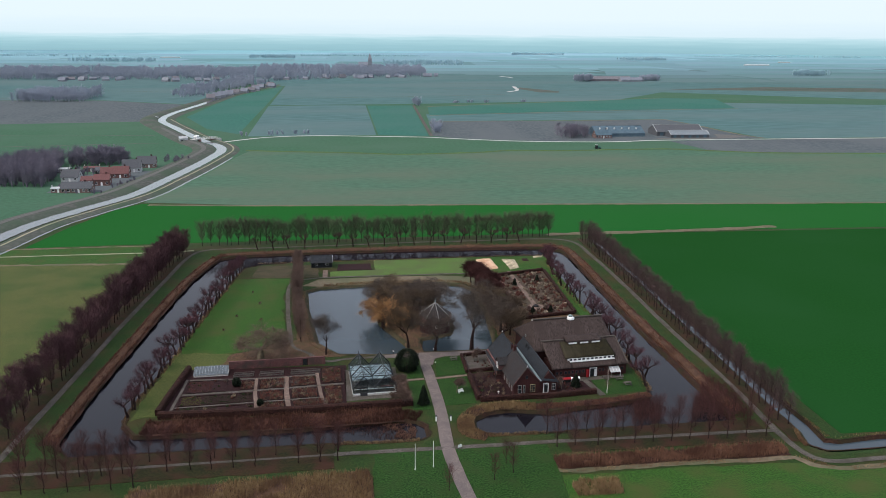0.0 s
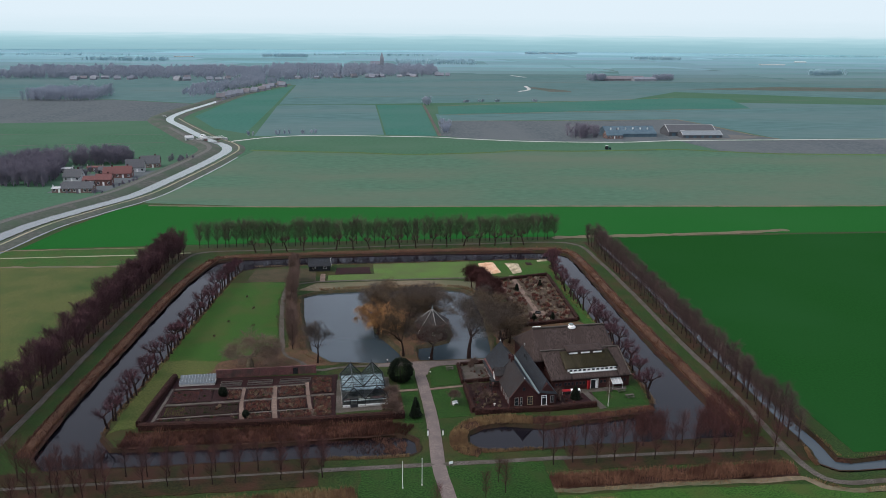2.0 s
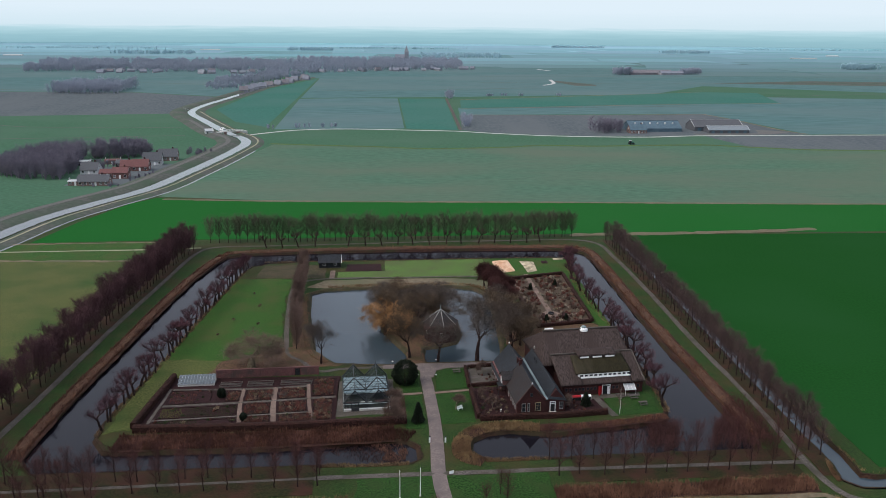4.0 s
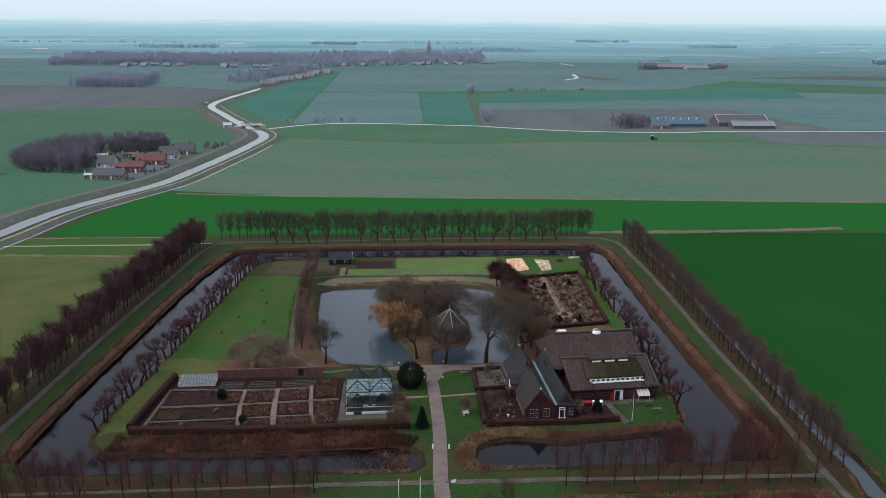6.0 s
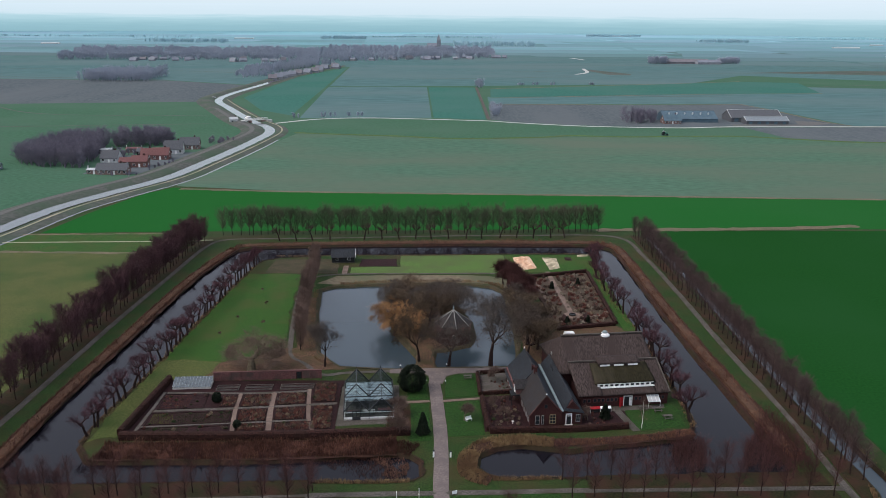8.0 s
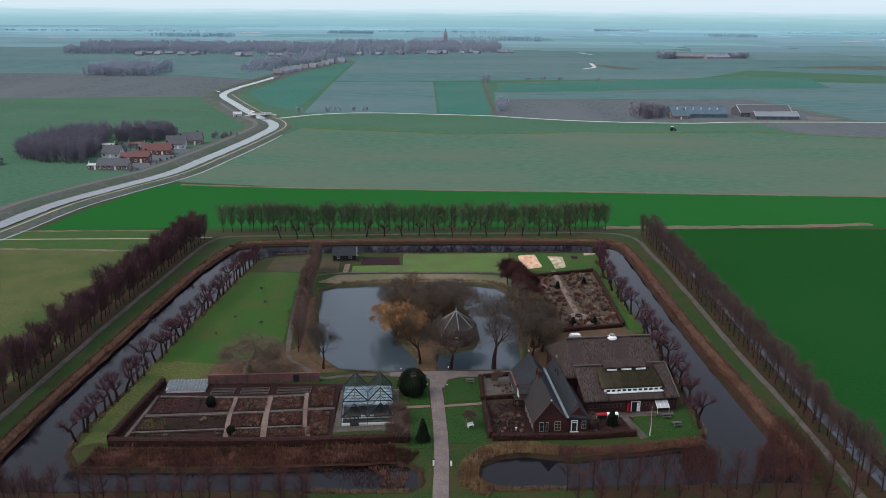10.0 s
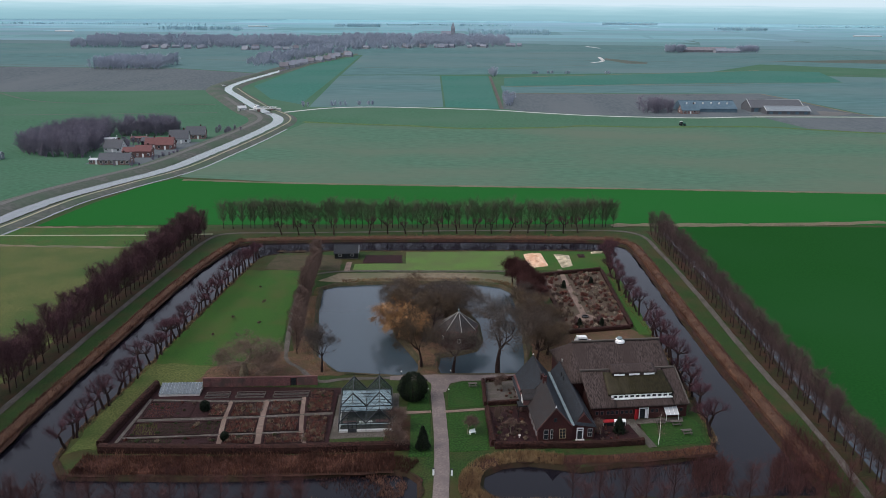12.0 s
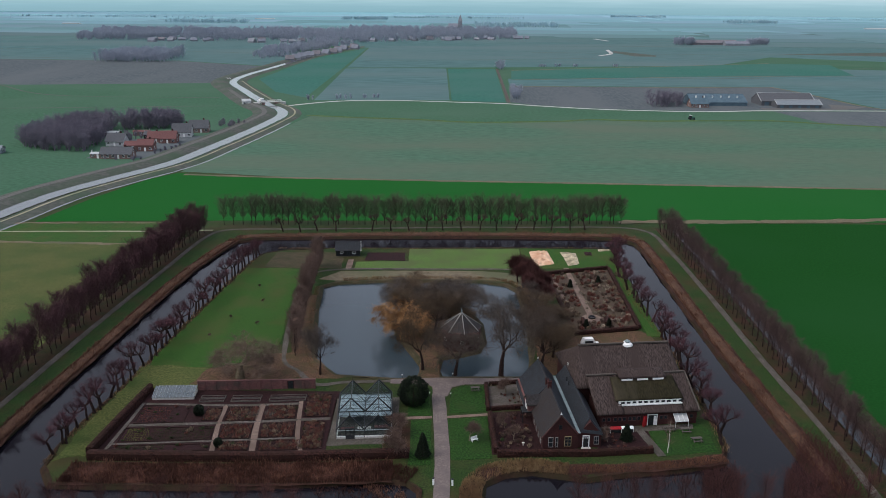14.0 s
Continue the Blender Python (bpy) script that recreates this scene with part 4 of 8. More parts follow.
M["tile_grey"] = mat("tile_grey", (0.07, 0.076, 0.086), (0.095, 0.102, 0.112), 3, 0.3, bump=0.3)
M["metal_grey"] = mat("metal_grey", (0.15, 0.18, 0.2), (0.19, 0.22, 0.24), 1, 0.1, rough=0.45, bump=0.05)
M["whitewash"] = mat("whitewash", (0.3720, 0.3960, 0.4080), (0.4320, 0.4500, 0.4560), 1, 0.1, rough=0.35, bump=0.05)


def glass_mat(name, tint, rough, clear):
    """Thin glazing: part lets light through, part reflects it."""
    m = bpy.data.materials.new(name)
    m.use_nodes = True
    n, ln = m.node_tree.nodes, m.node_tree.links.new
    b = n["Principled BSDF"]
    b.inputs["Base Color"].default_value = (*tint, 1)
    b.inputs["Roughness"].default_value = rough
    b.inputs["IOR"].default_value = 1.5
    tr = n.new("ShaderNodeBsdfTransparent")
    tr.inputs["Color"].default_value = (0.9, 0.94, 0.94, 1)
    mx = n.new("ShaderNodeMixShader")
    mx.inputs["Fac"].default_value = clear
    ln(b.outputs["BSDF"], mx.inputs[1])
    ln(tr.outputs["BSDF"], mx.inputs[2])
    ln(mx.outputs["Shader"], n["Material Output"].inputs["Surface"])
    return m


M["glass"] = glass_mat("glass", (0.07, 0.085, 0.095), 0.04, 0.87)
M["screen"] = mat("screen", (0.4050, 0.4860, 0.5400), (0.6210, 0.7020, 0.7425), 1.2, 0.2, (0.3240, 0.3915, 0.4455), rough=0.7, bump=0.1)
M["glass_grey"] = glass_mat("glass_grey", (0.13, 0.155, 0.17), 0.2, 0.4)
M["window_glass"] = glass_mat("window_glass", (0.02, 0.025, 0.03), 0.05, 0.0)


def gable_walls(b, x0, x1, y0, y1, ze, zr, xr=None, z0=-0.1, drop=0.2):
    """A closed house body with gables at both ends of y."""
    xr = (x0 + x1) / 2 if xr is None else xr
    e, r = ze - drop, zr - drop
    out = [(x0, z0), (x1, z0), (x1, e), (xr, r), (x0, e)]
    p = [(x, y, z) for y in (y0, y1) for x, z in out]
    b.add(p, [(0, 1, 2, 3, 4), (9, 8, 7, 6, 5), (0, 5, 6, 1), (1, 6, 7, 2), (2, 7, 8, 3), (3, 8, 9, 4), (4, 9, 5, 0)])


def window(parent, m, w, h, frame_mat, bars=1, cross=1, depth=0.14, name="window"):
    """A framed window standing in the wall: frame proud of it, glass set back. Local: x across, z up, -y outwards."""
    fr = Build()
    s = 0.07
    ring = [(sx * (w / 2 - e), y, e if low else h - e) for y in (-depth, 0.06) for e in (0, s) for sx, low in ((-1, 1), (1, 1), (1, 0), (-1, 0))]
    faces = []
    for k in range(4):
        j = (k + 1) % 4
        faces += [(k, j, 4 + j, 4 + k), (8 + j, 8 + k, 12 + k, 12 + j), (j, k, 8 + k, 8 + j), (4 + k, 4 + j, 12 + j, 12 + k)]
    fr.add(ring, faces)
    win = part(name, fr, frame_mat, parent)
    win.matrix_basis = m
    for k in range(bars):
        x = -w / 2 + w * (k + 1) / (bars + 1)
        part("glazing_bar", Build().box((x - 0.03, -depth + 0.03, s), (x + 0.03, 0.02, h - s)), frame_mat, win)
    for k in range(cross):
        z = h * (k + 1) / (cross + 1)
        part("glazing_bar", Build().box((-w / 2 + s, -depth + 0.034, z - 0.03), (w / 2 - s, 0.016, z + 0.03)), frame_mat, win)
    part("pane", Build().box((-w / 2 + s, -0.06, s), (w / 2 - s, -0.03, h - s)), M["window_glass"], win)
    return win


def chimney(parent, x, y, z0, z1, w=0.7, material="brick"):
    c = part("chimney", Build().box((x - w / 2, y - w / 2, z0), (x + w / 2, y + w / 2, z1)).box((x - w / 2 - 0.08, y - w / 2 - 0.08, z1), (x + w / 2 + 0.08, y + w / 2 + 0.08, z1 + 0.14)), M[material], parent)
    part("chimney_pot", Build().tube((x, y, z1 + 0.14), (x, y, z1 + 0.5), 0.16, 0.13, 8, True), M["iron"], c)


# ---- farmhouse ----
def farmhouse():
    h = thing("farmhouse", "brick farmhouse with twin slate gable roofs and lead valley", "house", pose(18.0, 12.2, 0, 0, 0, 4.5))
    front = Build()
    gable_walls(front, 0, 6.6, 0, 24, 2.9, 7.0, 3.2)
    part("wall", front, M["brick"], h)
    side = Build()
    gable_walls(side, 6.604, 11.0, 0.4, 23.6, 2.9, 5.5, 8.9)
    part("wall", side, M["brick"], h)
    wing = Build()
    wing.box((-1.0, 12.5, -0.1), (-0.004, 24, 2.7))
    part("wall", wing, M["brick_pink"], h, "pale red brick side wing")
    # roofs: each slope its own part
    r = Build()
    r.slab([(-0.35, -0.2, 2.47), (-0.35, 12.3, 2.47), (3.2, 12.3, 7.1), (3.2, -0.2, 7.1)][::-1], (0, 0, -0.18))
    part("roof", r, M["slate_front"], h, "weathered brown slate slope")
    r = Build()
    r.slab([(-1.35, 12.304, 1.9), (-1.35, 24.25, 1.9), (3.2, 24.25, 7.1), (3.2, 12.304, 7.1)][::-1], (0, 0, -0.18))
    part("roof", r, M["slate"], h, "blue-grey slate slope")
    r = Build()
    r.slab([(3.2, -0.2, 7.1), (3.2, 24.25, 7.1), (6.45, 24.25, 3.25), (6.45, -0.2, 3.25)][::-1], (0, 0, -0.18))
    part("roof", r, M["slate"], h, "blue-grey slate slope")
    r = Build()
    r.slab([(6.95, 0.1, 3.25), (6.95, 23.8, 3.25), (8.9, 23.8, 5.6), (8.9, 1.5, 5.6)][::-1], (0, 0, -0.18))
    r.slab([(8.9, 1.5, 5.6), (8.9, 23.8, 5.6), (11.35, 23.8, 2.6), (11.35, 0.1, 2.6)][::-1], (0, 0, -0.18))
    r.add([(6.95, 0.1, 3.25), (11.35, 0.1, 2.6), (8.9, 1.5, 5.6)], [(0, 1, 2)])
    part("roof", r, M["slate"], h, "dark slate roof with hipped end")
    part("valley_gutter", Build().slab([(6.4, -0.1, 3.3), (6.4, 23.8, 3.3), (7.0, 23.8, 3.3), (7.0, -0.1, 3.3)][::-1], (0, 0, -0.12)), M["lead"], h, "pale lead valley gutter")
    part("ridge", Build().beam((3.2, -0.25, 7.16), (3.2, 24.3, 7.16), 0.22, 0.14), M["slate_front"], h, "dark slate ridge")
    part("ridge", Build().beam((8.9, 1.5, 5.66), (8.9, 23.8, 5.66), 0.24, 0.14), M["slate"], h)
    for x, y, z in ((3.2, -0.2, 7.2), (3.2, 24.2, 7.2)):
        part("finial", Build().tube((x, y, z), (x, y, z + 0.4), 0.08, 0.04, 6, True).box((x - 0.16, y - 0.08, z - 0.05), (x + 0.16, y + 0.08, z + 0.08)), M["white_paint"], h, "white finial")
    for a, c in (((-0.3, 2.55), (3.2, 7.12)), ((3.2, 7.12), (6.5, 3.35))):
        part("bargeboard", Build().beam((a[0], -0.26, a[1] - 0.1), (c[0], -0.26, c[1] - 0.1), 0.07, 0.22), M["brick_pink"], h)
    # cross gable on the garden side
    d = Build()
    d.box((-1.1, 10.2, 2.4), (1.4, 13.2, 4.0)).add([(-1.1, 10.2, 4.0), (-1.1, 13.2, 4.0), (-1.1, 11.7, 5.1)], [(0, 2, 1)])
    dormer = part("dormer", d, M["brick_pink"], h)
    rr = Build()
    rr.slab([(-1.4, 9.9, 3.8), (-1.4, 11.7, 5.25), (2.2, 11.7, 5.25), (0.9, 9.9, 3.8)][::-1], (0, 0, -0.14))
    rr.slab([(-1.4, 11.7, 5.25), (-1.4, 13.5, 3.8), (0.9, 13.5, 3.8), (2.2, 11.7, 5.25)][::-1], (0, 0, -0.14))
    part("dormer_roof", rr, M["slate_front"], dormer)
    w = window(dormer, pose(-1.1, 11.7, 2.5, 0, 0, -90), 1.3, 1.4, M["white_paint"], 1, 1)
    chimney(h, 3.2, 11.4, 6.6, 8.1)
    chimney(h, 3.0, 13.2, 6.6, 7.7, 0.55)
    for y in (16.5, 18.4):
        part("vent_pipe", Build().tube((8.2, y, 4.6), (8.2, y, 5.7), 0.13, 0.12, 8, True), M["iron"], h)
    # front openings
    window(h, pose(1.5, 0, 0.5), 0.9, 2.0, M["pale_paint"], 0, 1)
    window(h, pose(2.6, 0, 0.5), 0.5, 2.0, M["pale_paint"], 0, 1)
    window(h, pose(4.7, 0, 0.6), 1.25, 2.0, M["yellow_paint"], 1, 2)
    window(h, pose(10.1, 0.4, 0.6), 0.9, 1.7, M["pale_paint"], 1, 1)
    window(h, pose(3.2, 0, 4.1), 0.6, 0.8, M["dark_paint"], 0, 0)
    door = Build()
    door.box((7.5, 0.24, 0.05), (7.66, 0.44, 2.5)).box((8.64, 0.24, 0.05), (8.8, 0.44, 2.5)).box((7.66, 0.24, 2.34), (8.64, 0.44, 2.5)).box((7.66, 0.26, 1.95), (8.64, 0.44, 2.05))
    dr = part("door", door, M["white_paint"], h, "white-framed front door with dark leaf")
    part("door_leaf", Build().box((7.66, 0.33, 0.05), (8.64, 0.37, 1.95)), M["dark_paint"], dr)
    part("fanlight", Build().box((7.66, 0.33, 2.05), (8.64, 0.36, 2.34)), M["window_glass"], dr)
    part("door_handle", Build().box((8.45, 0.29, 1.0), (8.55, 0.33, 1.08)), M["lead"], dr)
    part("step", Build().box((7.3, -0.5, -0.05), (9.0, 0.35, 0.12)), M["pale_stone"], h)
    # garden side: tall windows
    for y in (1.6, 3.8, 6.0, 8.4):
        window(h, pose(0, y, 0.6, 0, 0, -90), 0.9, 1.75, M["pale_paint"], 1, 2)
    for y in (14.2, 16.4, 18.6, 20.8, 22.8):
        window(h, pose(-1.0, y, 0.6, 0, 0, -90), 0.9, 1.4, M["pale_paint"], 1, 2)
    part("porch", Build().box((-2.2, 9.9, 2.25), (-0.02, 12.3, 2.4)).box((-2.15, 9.95, -0.05), (-2.0, 10.1, 2.25)).box((-2.15, 12.1, -0.05), (-2.0, 12.25, 2.25)), M["dark_paint"], h, "dark open porch")
    return h


farmhouse()


# ---- barn ----
def thatch_slab(b, pts, nu, nv, t, seed, bulge=0.06):
    """A four-cornered thatch sheet with a softly uneven surface and a thick edge."""
    a, c, d, e = (Vector(q) for q in pts)
    n = (c - a).cross(e - a).normalized()
    if n.z < 0:
        n = -n
    k = len(b.v)
    for layer in (0, 1):
        for j in range(nv + 1):
            for i in range(nu + 1):
                u, v = i / nu, j / nv
                p = a.lerp(c, u).lerp(e.lerp(d, u), v)
                if layer == 0:
                    p = p + n * bulge * noise.noise((p.x * 0.9 + seed, p.y * 0.9, p.z)) * 1.6
                    edge = min(u, 1 - u, v, 1 - v)
                    if edge < 1e-6:
                        p = p - n * 0.07
                else:
                    p = p - n * t
                b.v.append(tuple(p))
    w, off = nu + 1, (nu + 1) * (nv + 1)
    for j in range(nv):
        for i in range(nu):
            q = (k + j * w + i, k + j * w + i + 1, k + (j + 1) * w + i + 1, k + (j + 1) * w + i)
            b.f.append(q)
            b.f.append(tuple(off + x for x in reversed(q)))
    rim = [i for i in range(nu)] + [j * w + nu for j in range(nv)] + [nv * w + i for i in range(nu, 0, -1)] + [j * w for j in range(nv, 0, -1)]
    for s in range(len(rim)):
        p, q = k + rim[s], k + rim[(s + 1) % len(rim)]
        b.f.append((q, p, p + off, q + off))


def barn():
    h = thing("barn", "large thatched barn with low brick walls and mossy roof", "barn", pose(30.0, 20.7, 0, 0, 0, 7))
    wl = Build()
    wl.box((0, 0, -0.1), (19.4, 8.0, 3.1))
    part("wall", wl, M["brick"], h, "low red brick front wall")
    back = Build()
    x0, x1 = -2.6, 19.2
    back.box((x0, 8.004, -0.1), (x1, 24, 4.5))
    back.add([(x1 - 0.3, 8.1, 4.5), (x1 - 0.3, 23.9, 4.5), (x1 - 0.3, 16, 9.8)], [(0, 1, 2)])
    part("wall", back, M["brick"], h)
    # main roof with hipped left end
    r = Build()
    thatch_slab(r, [(-3.2, 6.9, 5.0), (19.5, 6.9, 5.0), (18.9, 16, 10.3), (-0.4, 16, 10.3)], 34, 12, 0.35, 1)
    part("roof", r, M["thatch"], h, "grey-brown thatch slope", True)
    r = Build()
    thatch_slab(r, [(19.5, 25.0, 4.6), (-3.2, 25.0, 4.6), (-0.4, 16, 10.3), (18.9, 16, 10.3)], 20, 8, 0.35, 2)
    part("roof", r, M["thatch"], h, "grey-brown thatch slope", True)
    r = Build()
    thatch_slab(r, [(-3.3, 24.9, 4.7), (-3.3, 7.0, 5.0), (-0.42, 15.8, 10.25), (-0.42, 16.2, 10.25)], 12, 8, 0.3, 3)
    part("roof", r, M["thatch"], h, "hipped thatch end", True)
    part("ridge", Build().beam((-0.6, 16, 10.4), (19.0, 16, 10.4), 0.5, 0.26), M["ridge_cap"], h, "pale ridge capping")
    # front range roof
    for xa, xb, s in ((-0.8, 4.6, 4), (16.8, 19.6, 5)):
        r = Build()
        thatch_slab(r, [(xa, -0.6, 3.05), (xb, -0.6, 3.05), (xb, 8.2, 7.1), (xa, 8.2, 7.1)], 10, 14, 0.4, s)
        part("roof", r, M["thatch"], h, "thatch slope of the front range", True)
    r = Build()
    thatch_slab(r, [(4.604, -0.6, 3.05), (16.796, -0.6, 3.05), (16.796, 1.9, 3.75), (4.604, 1.9, 3.75)], 16, 5, 0.35, 6)
    part("roof", r, M["thatch"], h, "low thatch eaves", True)
    r = Build()
    thatch_slab(r, [(3.4, 1.45, 4.85), (17.0, 1.45, 4.85), (16.6, 7.2, 7.15), (3.8, 7.2, 7.15)], 26, 12, 0.4, 7, 0.1)
    part("roof", r, M["thatch_moss"], h, "mossy olive thatch over the long dormer", True)
    part("ridge", Build().beam((-0.9, 8.2, 7.2), (19.6, 8.2, 7.2), 0.45, 0.26), M["ridge_cap"], h, "pale ridge capping")
    part("verge", Build().beam((19.6, -0.6, 3.05), (19.6, 8.2, 7.15), 0.3, 0.3), M["ridge_cap"], h)
    # long dormer with its row of windows
    dm = part("long_dormer", Build().box((4.0, 1.5, 3.4), (16.6, 4.0, 4.6)), M["white_paint"], h, "long white dormer with a row of small windows")
    part("dormer_sill", Build().box((3.8, 1.25, 3.66), (16.8, 1.5, 3.88)), M["white_paint"], dm)
    for k in range(11):
        x = 4.45 + k * 1.16
        part("pane", Build().box((x, 1.46, 4.04), (x + 0.72, 1.51, 4.46)), M["window_glass"], dm)
    # raised rooflights
    rl = part("raised_roof", Build().box((5.6, 6.0, 6.3), (14.6, 8.6, 7.55)), M["thatch"], h, "raised roof piece with white rooflights")
    r = Build()
    thatch_slab(r, [(5.3, 5.8, 7.45), (14.9, 5.8, 7.45), (14.9, 9.0, 8.1), (5.3, 9.0, 8.1)], 14, 5, 0.3, 8)
    part("raised_roof_top", r, M["thatch"], rl, "", True)
    for x in (5.8, 9.0, 12.2):
        part("rooflight", Build().box((x, 5.86, 6.75), (x + 2.2, 6.0, 7.2)), M["white_paint"], rl, "white rooflight")
    # cupola
    def drum(rings, n=8):
        b = Build()
        for r, z in rings:
            b.v += [(10.0 + r * math.cos(2 * math.pi * (k + 0.5) / n), 16 + r * math.sin(2 * math.pi * (k + 0.5) / n), z) for k in range(n)]
        for j in range(len(rings) - 1):
            b.f += [(j * n + k, j * n + (k + 1) % n, (j + 1) * n + (k + 1) % n, (j + 1) * n + k) for k in range(n)]
        b.f.append(tuple(range((len(rings) - 1) * n, len(rings) * n)))
        return b

    c = part("cupola", drum([(1.2, 9.9), (1.1, 10.35), (0.7, 10.55), (0.65, 10.6)]), M["white_paint"], h, "white flared skirt of the roof cupola")
    part("cupola_body", drum([(0.55, 10.604), (0.55, 10.85)]), M["lead"], c, "grey louvred drum")
    part("cupola_cap", drum([(0.68, 10.854), (0.5, 11.0), (0.15, 11.12)]), M["lead"], c)
    # front wall openings
    for x in (0.7, 1.7, 3.0, 3.9, 4.8, 5.9, 6.8, 7.7, 12.2, 13.1, 15.2, 16.1, 17.4, 18.3):
        window(h, pose(x, 0, 1.15), 0.72, 0.85, M["brick_pink"], 1, 0, 0.06)
    o = part("doorway", Build().box((9.4, -0.16, -0.05), (9.55, 0.05, 2.35)).box((11.25, -0.16, -0.05), (11.4, 0.05, 2.35)).box((9.55, -0.16, 2.2), (11.25, 0.05, 2.35)), M["white_paint"], h, "white-framed barn doorway")
    part("dark_leaf", Build().box((9.55, -0.04, -0.05), (11.25, 0.02, 2.2)), M["dark_paint"], o)
    part("open_leaf", Build().box((10.7, -0.09, 0.0), (11.2, -0.05, 2.0)), M["white_paint"], o, "white half-open leaf")
    part("red_door", Build().box((8.5, -0.9, 0.0), (8.62, -0.02, 2.1)).box((8.62, -0.2, 0.0), (9.3, -0.1, 2.1)), M["red_paint"], h, "bright red door standing open")
    # end gable openings
    window(h, pose(-2.6, 15.5, 5.6, 0, 0, -90), 0.7, 1.0, M["pale_paint"], 0, 1)
    return h


barn()


# ---- two-bay glasshouse ----
def glasshouse():
    g = thing("glasshouse", "iron and glass twin-gable glasshouse on a brick plinth", "greenhouse", pose(-20.4, 14.8, 0, 0, 0, 4.5))
    W, D, ze, zr = 10.6, 14.8, 2.0, 4.9
    b = Build()
    b.box((0, 0, -0.1), (W, 0.25, 0.35)).box((0, D - 0.25, -0.1), (W, D, 0.35)).box((0, 0.254, -0.1), (0.25, D - 0.254, 0.35)).box((W - 0.25, 0.254, -0.1), (W, D - 0.254, 0.35))
    part("plinth", b, M["pale_stone"], g)
    part("floor", Build().box((0.3, 0.3, -0.1), (W - 0.3, D - 0.3, 0.06)), M["outer_gravel"], g)
    for y in (0.0, 3.5, 7.0, 10.9, D):
        for x in (0.05, W / 2, W - 0.05):
            part("post", Build().beam((x, y, 0.3), (x, y, ze), 0.12), M["iron"], g)
        for k in (0, 1):
            xa, xb = k * W / 2, (k + 1) * W / 2
            thick = 0.2 if y in (0.0, 7.0, D) else 0.1
            part("rafter", Build().beam((xa, y, ze), ((xa + xb) / 2, y, zr), thick), M["iron"], g)
            part("rafter", Build().beam(((xa + xb) / 2, y, zr), (xb, y, ze), thick), M["iron"], g)
            if y in (0.0, 7.0, D):
                part("tie", Build().beam((xa, y, ze), (xb, y, ze), 0.1), M["iron"], g)
    for k in (0, 1):
        xr = W * (0.25 + 0.5 * k)
        part("ridge", Build().beam((xr, 0, zr + 0.05), (xr, D, zr + 0.05), 0.14), M["iron"], g)
        for y in (0.0, D):
            part("finial", Build().tube((xr, y, zr), (xr, y, zr + 0.9), 0.07, 0.02, 6, True), M["iron"], g)
    for x in (0, W / 2, W):
        part("eaves_bar", Build().beam((x, 0, ze), (x, D, ze), 0.16, 0.1), M["iron"], g)
    part("white_rail", Build().box((0.1, -0.06, 0.42), (W - 0.1, -0.01, 0.7)), M["white_paint"], g, "white rail along the front")
    part("white_rail", Build().box((0.4, 0.9, 1.2), (W - 0.4, 0.98, 1.34)), M["white_paint"], g)
    part("shade_screen", Build().box((0.3, 5.2, ze - 0.12), (W - 0.3, D - 0.4, ze - 0.08)), M["screen"], g, "pale bluish shade screen drawn at eaves height")
    for j in range(7):
        part("screen_wire", Build().beam((0.25, 5.4 + j * 1.45, ze - 0.05), (W - 0.25, 5.4 + j * 1.45, ze - 0.05), 0.07), M["iron"], g)
    # clear roof panes
    n = 18
    rise, half = zr - ze, W / 4
    for k in (0, 1):
        for side in (0, 1):
            xa = k * W / 2 + (0 if side == 0 else W / 2)
            xm = k * W / 2 + half
            for row in (0, 1):
                u0, u1 = row / 2, (row + 1) / 2 - 0.015
                p0, p1 = xa + (xm - xa) * u0, xa + (xm - xa) * u1
                z0, z1 = ze + rise * u0, ze + rise * u1
                q = [(p0, 0.03, z0), (p0, D / n - 0.03, z0), (p1, D / n - 0.03, z1), (p1, 0.03, z1)]
                sheet = Build().slab(q[::-1] if side == 0 else q, (0, 0, -0.015)).mesh("pane", M["glass"])
                for j in range(n):
                    part("pane", sheet, None, g).location = (0, j * D / n, 0)
    # glazing bars
    for k in (0, 1):
        bar = Build().beam((k * W / 2, 0, ze + 0.02), (k * W / 2 + half, 0, zr + 0.02), 0.035).beam((k * W / 2 + half, 0, zr + 0.02), ((k + 1) * W / 2, 0, ze + 0.02), 0.035).mesh("glazing_bar", M["iron"])
        for j in range(n + 1):
            part("glazing_bar", bar, None, g).location = (0, j * D / n, 0)
    # wall panes
    m = 12
    shared = Build().box((0.03, 0.0, 0.38), (W / m - 0.03, 0.015, ze - 0.05)).mesh("pane", M["glass"])
    for j in range(m):
        if j not in (2, 3):
            part("pane", shared, None, g).location = (j * W / m, -0.0, 0)
        part("pane", shared, None, g).location = (j * W / m, D - 0.02, 0)
    side = Build().box((0.0, 0.03, 0.38), (0.015, D / n - 0.03, ze - 0.05)).mesh("pane", M["glass"])
    for j in range(n):
        for x in (0.0, W - 0.02):
            part("pane", side, None, g).location = (x, j * D / n, 0)
    for y in (0.0, D - 0.02):
        for k in (0, 1):
            xa = k * W / 2
            part("gable_pane", Build().slab([(xa + 0.1, y, ze), (xa + W / 2 - 0.1, y, ze), (xa + half, y, zr - 0.1)], (0, 0.015, 0)), M["glass"], g)
    for j in range(m + 1):
        x = j * W / m
        top = zr - abs(x % (W / 2) - half) * rise / half
        part("front_bar", Build().beam((x, -0.02, 0.35), (x, -0.02, max(top, ze)), 0.05), M["iron"], g)
